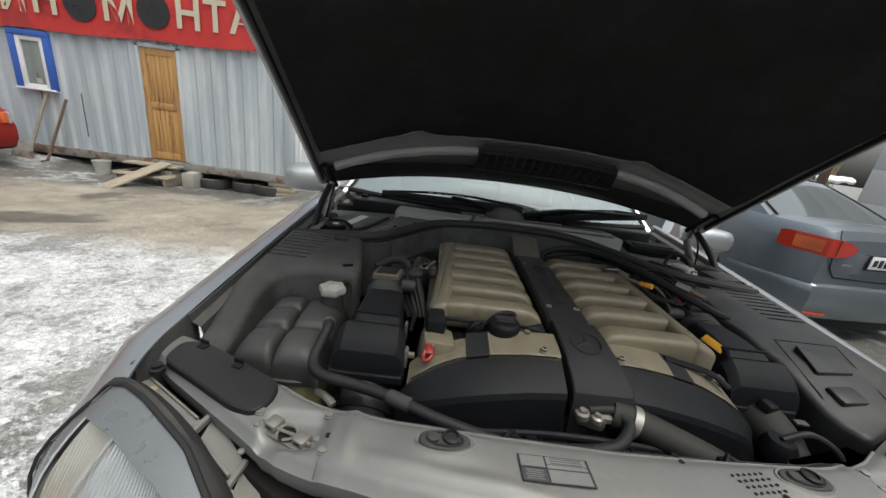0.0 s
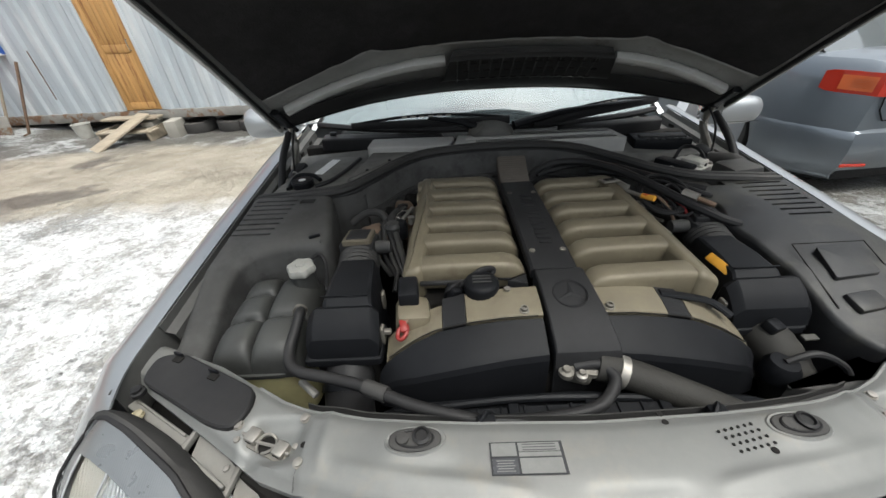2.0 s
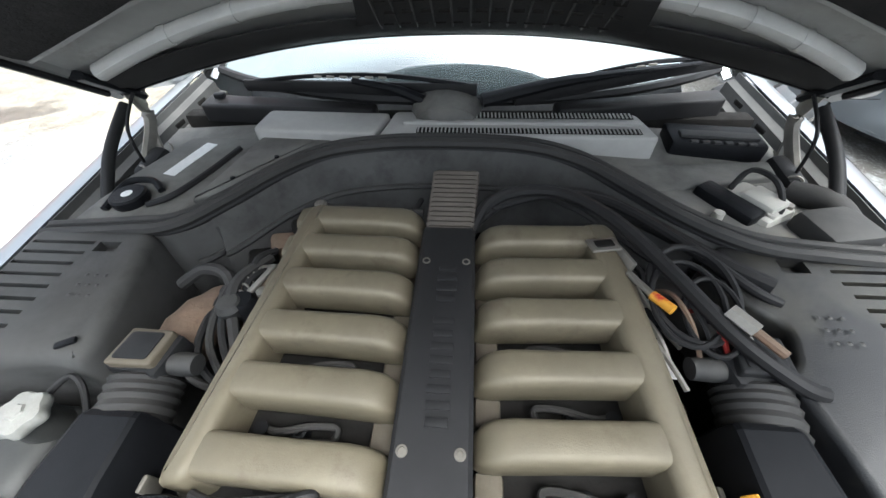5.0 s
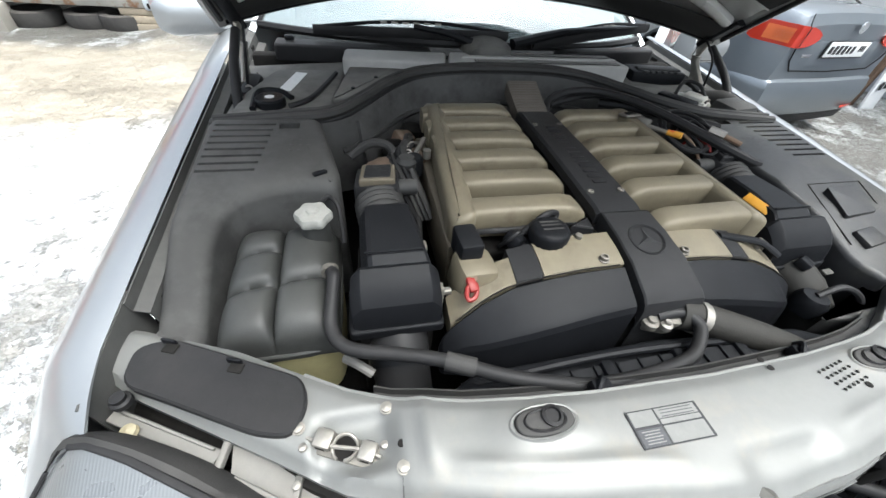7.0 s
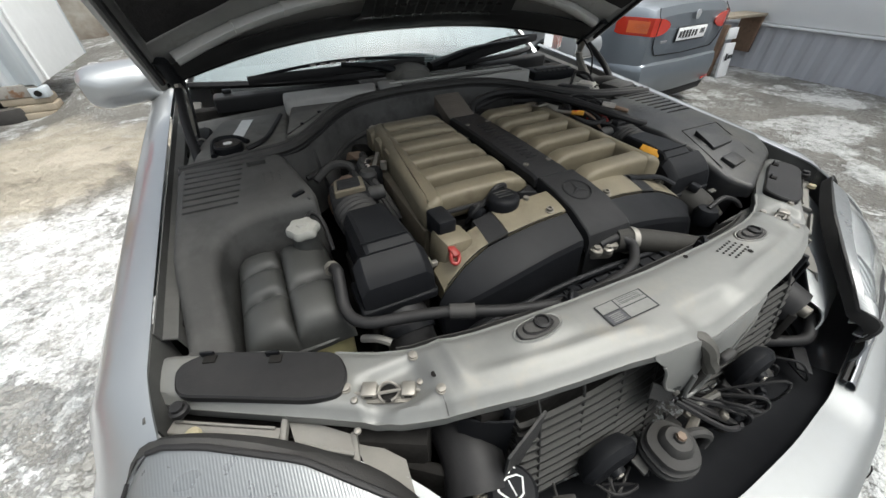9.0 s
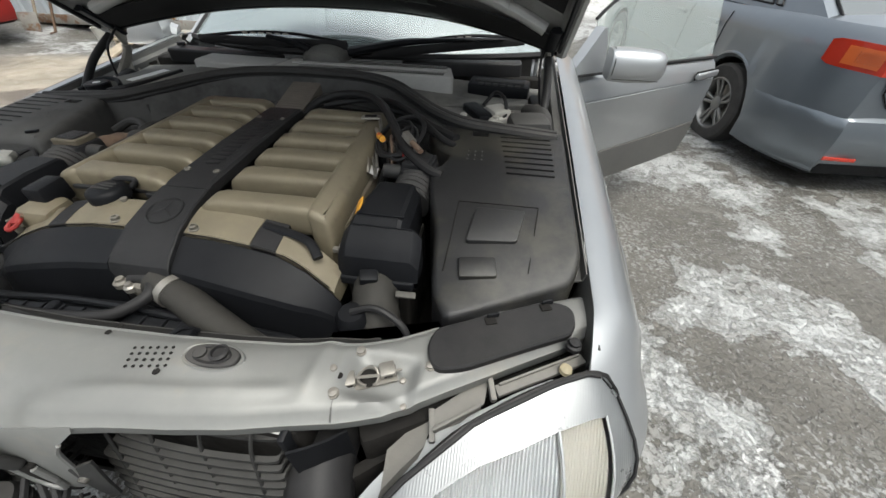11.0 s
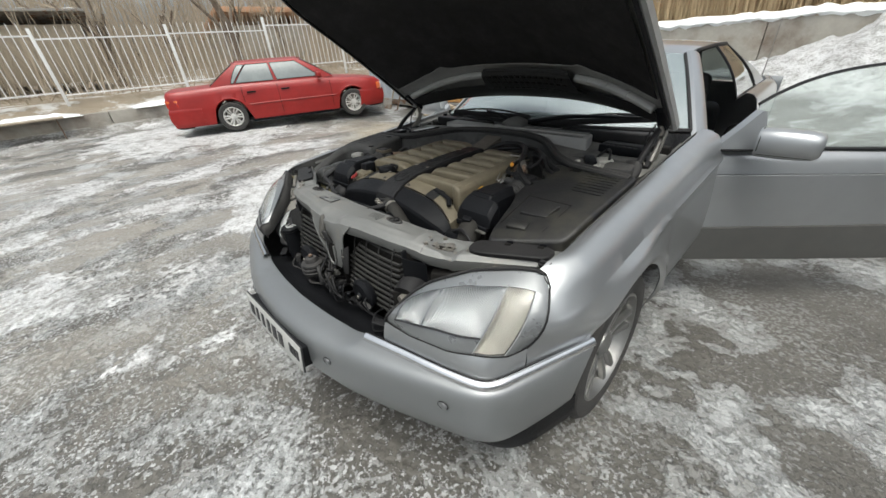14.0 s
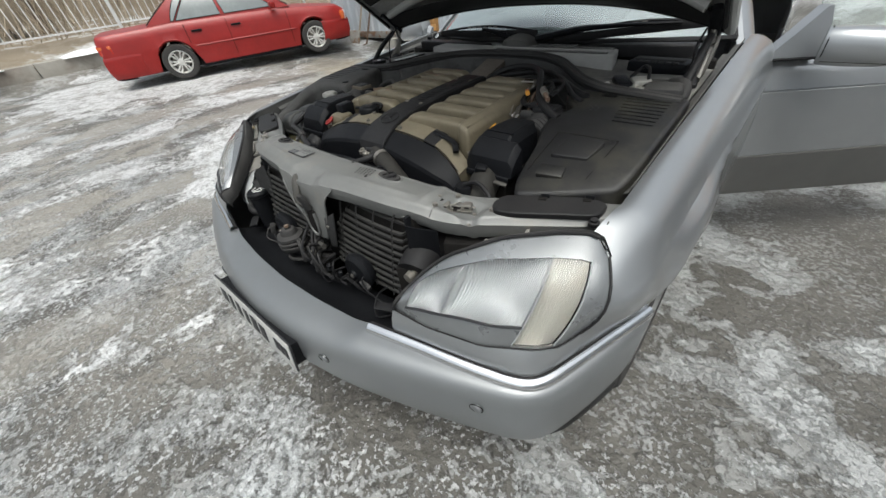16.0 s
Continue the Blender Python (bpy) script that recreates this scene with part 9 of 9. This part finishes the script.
        for c in arches:
            part("arch_lining", sheet([[Vector((s * x, c + (wheel_r + 0.05) * math.cos(a), wheel_r + (wheel_r + 0.05) * math.sin(a))) for a in np.linspace(-0.3, math.pi + 0.3, 18)] for x in (w * 0.97, w * 0.55)], 0.004), shade_black, car)
            wheel(car, (s * (w - 0.105), c, wheel_r), spokes, wheel_r, 0.20, rim_r, twin, s, metal)
    return car, half, top


red, rhalf, rtop = saloon("red_saloon", "old faded red four-door saloon parked on the ice", red_paint, pose(-9.555, 1.676, 0.02, 0, 0, -21.8), 4.80, 1.74, 1.43, 1.20, 2.80,
    [(0, 0.88), (0.03, 0.935), (0.95, 0.965), (1.3, 0.98), (3.3, 0.955), (4.0, 0.90), (4.65, 0.83), (4.80, 0.74)], 0.965, (0.90, 3.62, 1.52, 2.88, 0.60), 0.315, 0.205, "old", 6, True, (0.20, 0.07), panes=pale_glass, metal=bright_alloy)
for s in (1, -1):
    tl = part("tail_lamp", box((0.42, 0.05, 0.17), (s * 0.56, 0.0, 0.70), 0.012), tail_red, red, "ribbed red tail lamp")
    part("side_lens", box((0.03, 0.24, 0.16), (s * 0.822, 0.10, 0.70), 0.010, rot(0, 0, s * -14)), tail_red, tl)
    part("indicator", box((0.034, 0.244, 0.05), (s * 0.8235, 0.10, 0.745), 0.006, rot(0, 0, s * -14)), tail_orange, tl)
    for k in range(4):
        part("lens_rib", box((0.425, 0.054, 0.008), (s * 0.56, -0.001, 0.64 + 0.036 * k), 0.003), tail_red, tl)
    part("headlamp", box((0.34, 0.05, 0.17), (s * 0.60, 4.76, 0.64), 0.012), reflector, red)
    part("front_indicator", box((0.13, 0.10, 0.16), (s * 0.735, 4.69, 0.64), 0.012, rot(0, 0, s * 30)), tail_orange, red)
part("plate_panel", box((0.54, 0.02, 0.13), (0, -0.012, 0.70), 0.004), white_pvc, red)
for i in range(6):
    part("plate_bar", box((0.035, 0.006, 0.07), (-0.2 + 0.075 * i, -0.024, 0.70), 0.002), black_ink, red)
part("exhaust", tube([(0.45, -0.05, 0.24), (0.45, 0.2, 0.24)], 0.022, 10, rough_path=True), rusty, red)

vw, vhalf, vtop = saloon("grey_saloon", "dark grey-blue four-door saloon parked with its tail to the yard", vw_paint, pose(3.58, 2.910, -0.066, 0, 0, 6.7), 4.64, 1.78, 1.45, 1.02, 2.65,
    [(0, 0.98), (0.04, 1.05), (0.12, 1.075), (0.6, 1.07), (1.3, 1.04), (3.2, 0.99), (3.9, 0.93), (4.5, 0.80), (4.64, 0.70)], 1.05, (0.42, 3.45, 1.25, 2.55, 0.58), 0.325, 0.21, "new", 5, True, (0.62, 0.22))
for s in (1, -1):
    tl = bmesh.new()
    way = [(0.985 * vhalf(y) + 0.004, y - 0.004) for y in (0.30, 0.26, 0.20, 0.14, 0.08, 0.03, 0.0)] + [(x, -0.016) for x in (0.63, 0.57, 0.51, 0.46, 0.42)]
    hi_z = [0.978, 0.990, 0.992, 0.992, 0.989, 0.989, 0.988, 0.985, 0.978, 0.966, 0.948, 0.925]
    lo_z = [0.862, 0.846, 0.842, 0.841, 0.840, 0.838, 0.836, 0.834, 0.836, 0.845, 0.864, 0.895]
    grid = [[Vector((s * x, y, a + (b - a) * f)) for (x, y), a, b in zip(way, hi_z, lo_z)] for f in np.linspace(0, 1, 6)]
    sheet(grid, 0.012, tl)
    lampv = part("tail_lamp", tl, tail_red, vw, "red wraparound tail lamp with orange inner field")
    inner = [[Vector((s * (x + 0.007), y - 0.008, a + (b - a) * f)) for (x, y), a, b in list(zip(way, hi_z, lo_z))[2:6]] for f in (0.18, 0.5, 0.84)]
    part("inner_lens", sheet(inner, 0.006), tail_orange, lampv)
    inner = [[Vector((s * (x + 0.010), y - 0.012, a + (b - a) * f)) for (x, y), a, b in list(zip(way, hi_z, lo_z))[3:6]] for f in (0.32, 0.7)]
    part("reverse_lens", sheet(inner, 0.006), lens_glass, lampv)
    part("lamp_split", tube([Vector((s * 0.628, -0.026, z)) for z in (0.984, 0.90, 0.84)], 0.003, 5, rough_path=True), shade_black, lampv)
    part("lid_gap", tube([(s * 0.628, -0.014, 0.83), (s * 0.60, -0.010, 0.74), (s * 0.52, -0.008, 0.66), (0, -0.008, 0.645)], 0.005, 5, rough_path=True), shade_black, vw)
    part("lid_gap", tube([(s * 0.60, 0.03, 1.06), (s * 0.63, -0.006, 1.0), (s * 0.628, -0.016, 0.985)], 0.004, 5, rough_path=True), shade_black, vw)
    part("bumper_reflector", box((0.20, 0.012, 0.026), (s * 0.60, -0.050, 0.33), 0.008, rot(0, 0, s * 8)), tail_red, vw)
part("plate_recess", rprism([(-0.46, 0.0), (-0.38, -0.012), (0.38, -0.012), (0.46, 0.0)], 0.70, 0.885, 0.01, 0.01), vw_paint, vw)
pl_ = part("number_plate", box((0.52, 0.012, 0.112), (-0.0, -0.028, 0.825), 0.004), white_pvc, vw, "white plate with dark characters")
part("plate_frame", box((0.545, 0.012, 0.135), (0, -0.022, 0.823), 0.006), black_ink, vw)
for i, bw in enumerate((0.042, 0.040, 0.040, 0.040, 0.034, 0.036)):
    part("plate_bar", box((bw, 0.004, 0.068 if 0 < i < 4 else 0.056), (-0.215 + 0.057 * i, -0.035, 0.823), 0.001), black_ink, pl_)
for i in range(3):
    part("plate_bar", box((0.018, 0.004, 0.045), (0.155 + 0.028 * i, -0.035, 0.832), 0.001), black_ink, pl_)
part("badge", lathe([(0.036, 0), (0.044, 0), (0.044, 0.008), (0.036, 0.008)], (0, -0.032, 0.985), "y", 24), chrome, vw, "round chrome badge")
for k in (-1, 1):
    part("badge_bar", tube([(k * 0.024, -0.030, 1.010), (k * 0.006, -0.030, 0.968)], 0.004, 5, rough_path=True), chrome, vw)
part("model_bar", box((0.11, 0.004, 0.022), (-0.50, -0.044, 0.785), 0.001), chrome, vw)

# ---------------- bare trees, thicket ----------------
def bare_tree(seed, h):
    rnd = random.Random(seed)
    trunk, twigs = bmesh.new(), bmesh.new()

    def limb(p, d, length, r, level):
        pts, q = [p], p
        for _ in range(3):
            d = (d + Vector((rnd.uniform(-1, 1), rnd.uniform(-1, 1), rnd.uniform(-0.3, 0.5))) * 0.22).normalized()
            q = q + d * length / 3
            pts.append(q)
        tube(pts, [r, r * 0.55], 6 if level < 2 else 3, 2, trunk if level < 2 else twigs)
        if level >= 4:
            return
        for _ in range((4, 4, 4, 3)[level]):
            t = rnd.uniform(0.35, 1.0)
            s = pts[min(2, int(t * 3))].lerp(pts[min(3, int(t * 3) + 1)], t * 3 % 1)
            nd = (d + Vector((rnd.uniform(-1, 1), rnd.uniform(-1, 1), rnd.uniform(-0.2, 0.8))) * 0.9).normalized()
            limb(s, nd, length * rnd.uniform(0.5, 0.72), r * 0.42, level + 1)

    limb(Vector((0, 0, -0.3)), Vector((0.05, 0, 1)), h * 0.45, h * 0.026, 0)
    return trunk, twigs


kinds = []
for s, h in ((3, 8.0), (8, 6.0)):
    t = thing("bare_tree", "leafless brown tree behind the fence", "tree", "trees behind the fence")
    a, c = bare_tree(s, h)
    part("trunk", a, bark, t)
    part("crown", c, twig_mat, t, "fine bare twigs")
    kinds.append(t)
spots = [(-17.5, -3.2), (-20, 2.0), (-18.5, 6.5), (-23, -1), (-25, 5), (-22, 10), (-29, 1), (-28, 12), (-19, 13), (-31, 7), (-33, -6), (-24, -8)]
for i, (x, y) in enumerate(spots):
    m = pose(x, y, ground_z(x, y), 0, 0, 67 * i)
    if i < 2:
        kinds[i].matrix_world = m
    else:
        copy_thing(kinds[i % 2], m @ Matrix.Scale(0.85 + 0.1 * (i % 4), 4))
rnd = random.Random(5)
bm = bmesh.new()
for i in range(5200):
    x, y = rnd.uniform(-34, -15.2), rnd.uniform(-16, 26)
    z, h = ground_z(x, y), rnd.uniform(0.6, 3.4) + 2.6 * rnd.random() ** 2 * smoothstep(-x, 17, 24)
    tip = Vector((x + rnd.uniform(-0.7, 0.7), y + rnd.uniform(-0.7, 0.7), z + h))
    base = Vector((x, y, z))
    tube([base, base.lerp(tip, 0.5) + Vector((rnd.uniform(-0.15, 0.15), rnd.uniform(-0.15, 0.15), 0)), tip], [0.016, 0.004], 3, 1, bm)
tagged(link("thicket", bm, twig_mat), "tangle of bare brown shoots on the slope", "thicket", kind="stuff")
bm = bmesh.new()
for i in range(4200):
    x, y = rnd.uniform(-9, 16), rnd.uniform(15.0, 17.2)
    tip = Vector((x + rnd.uniform(-0.3, 0.3), y + rnd.uniform(-0.3, 0.3), 1.3 + rnd.uniform(0.9, 2.6)))
    tube([(x, y, 1.2), tip], [0.02, 0.006], 3, 1, bm, rough_path=True)
tagged(link("dry_reeds", bm, dry_grass), "dry straw-coloured reeds along the wall's top", "reeds", kind="stuff")
bm = bmesh.new()
for i in range(70):
    y, x = -22 + 1.0 * i, -36 + 2.0 * math.sin(i * 1.7)
    top = 8.0 + 2.6 * noise.noise((i * 0.35, 0, 0)) + 0.8 * rnd.random()
    for k in range(34):
        p = Vector((x + rnd.uniform(-2, 2), y + rnd.uniform(-1, 1), 0.5))
        tube([p, p + Vector((rnd.uniform(-0.8, 0.8), rnd.uniform(-0.8, 0.8), top * rnd.uniform(0.35, 1.1)))], [0.06, 0.012], 3, 1, bm, rough_path=True)
tagged(link("far_wood", bm, twig_mat), "bare brown wood on the rise behind the fence", "wood", kind="stuff")
shed = thing("plank_shed", "weathered plank shed with patchy snow on its roof", "shed")
part("wall", box((3.0, 4.0, 1.9), (-21, -0.5, 2.1), 0.02), old_wood, shed)
part("roof", box((3.6, 4.6, 0.10), (-21, -0.5, 3.1), 0.015, rot(0, -12, 0)), cont_bar, shed)
part("roof_snow", sheet([[Vector((-21 + 1.7 * u, -0.5 + 2.1 * v + 0.25 * noise.noise((u * 4, v, 3)), 3.16 + 0.36 * u + 0.10 * (1 - u * u) * (1 - v * v) + 0.05 * noise.noise((u * 3, v * 5, 1)))) for u in np.linspace(-1, 1, 9)] for v in np.linspace(-1, 1, 24)], 0.03), snow_pure, shed)
hut = thing("orange_hut", "low hut with a rusty orange roof behind the fence", "hut")
part("wall", box((4, 5, 1.8), (-26, 10.5, 2.3), 0.02), concrete, hut)
part("roof", box((4.6, 5.6, 0.3), (-26, 10.5, 3.4), 0.05, rot(0, -14, 0)), brick_mat, hut)
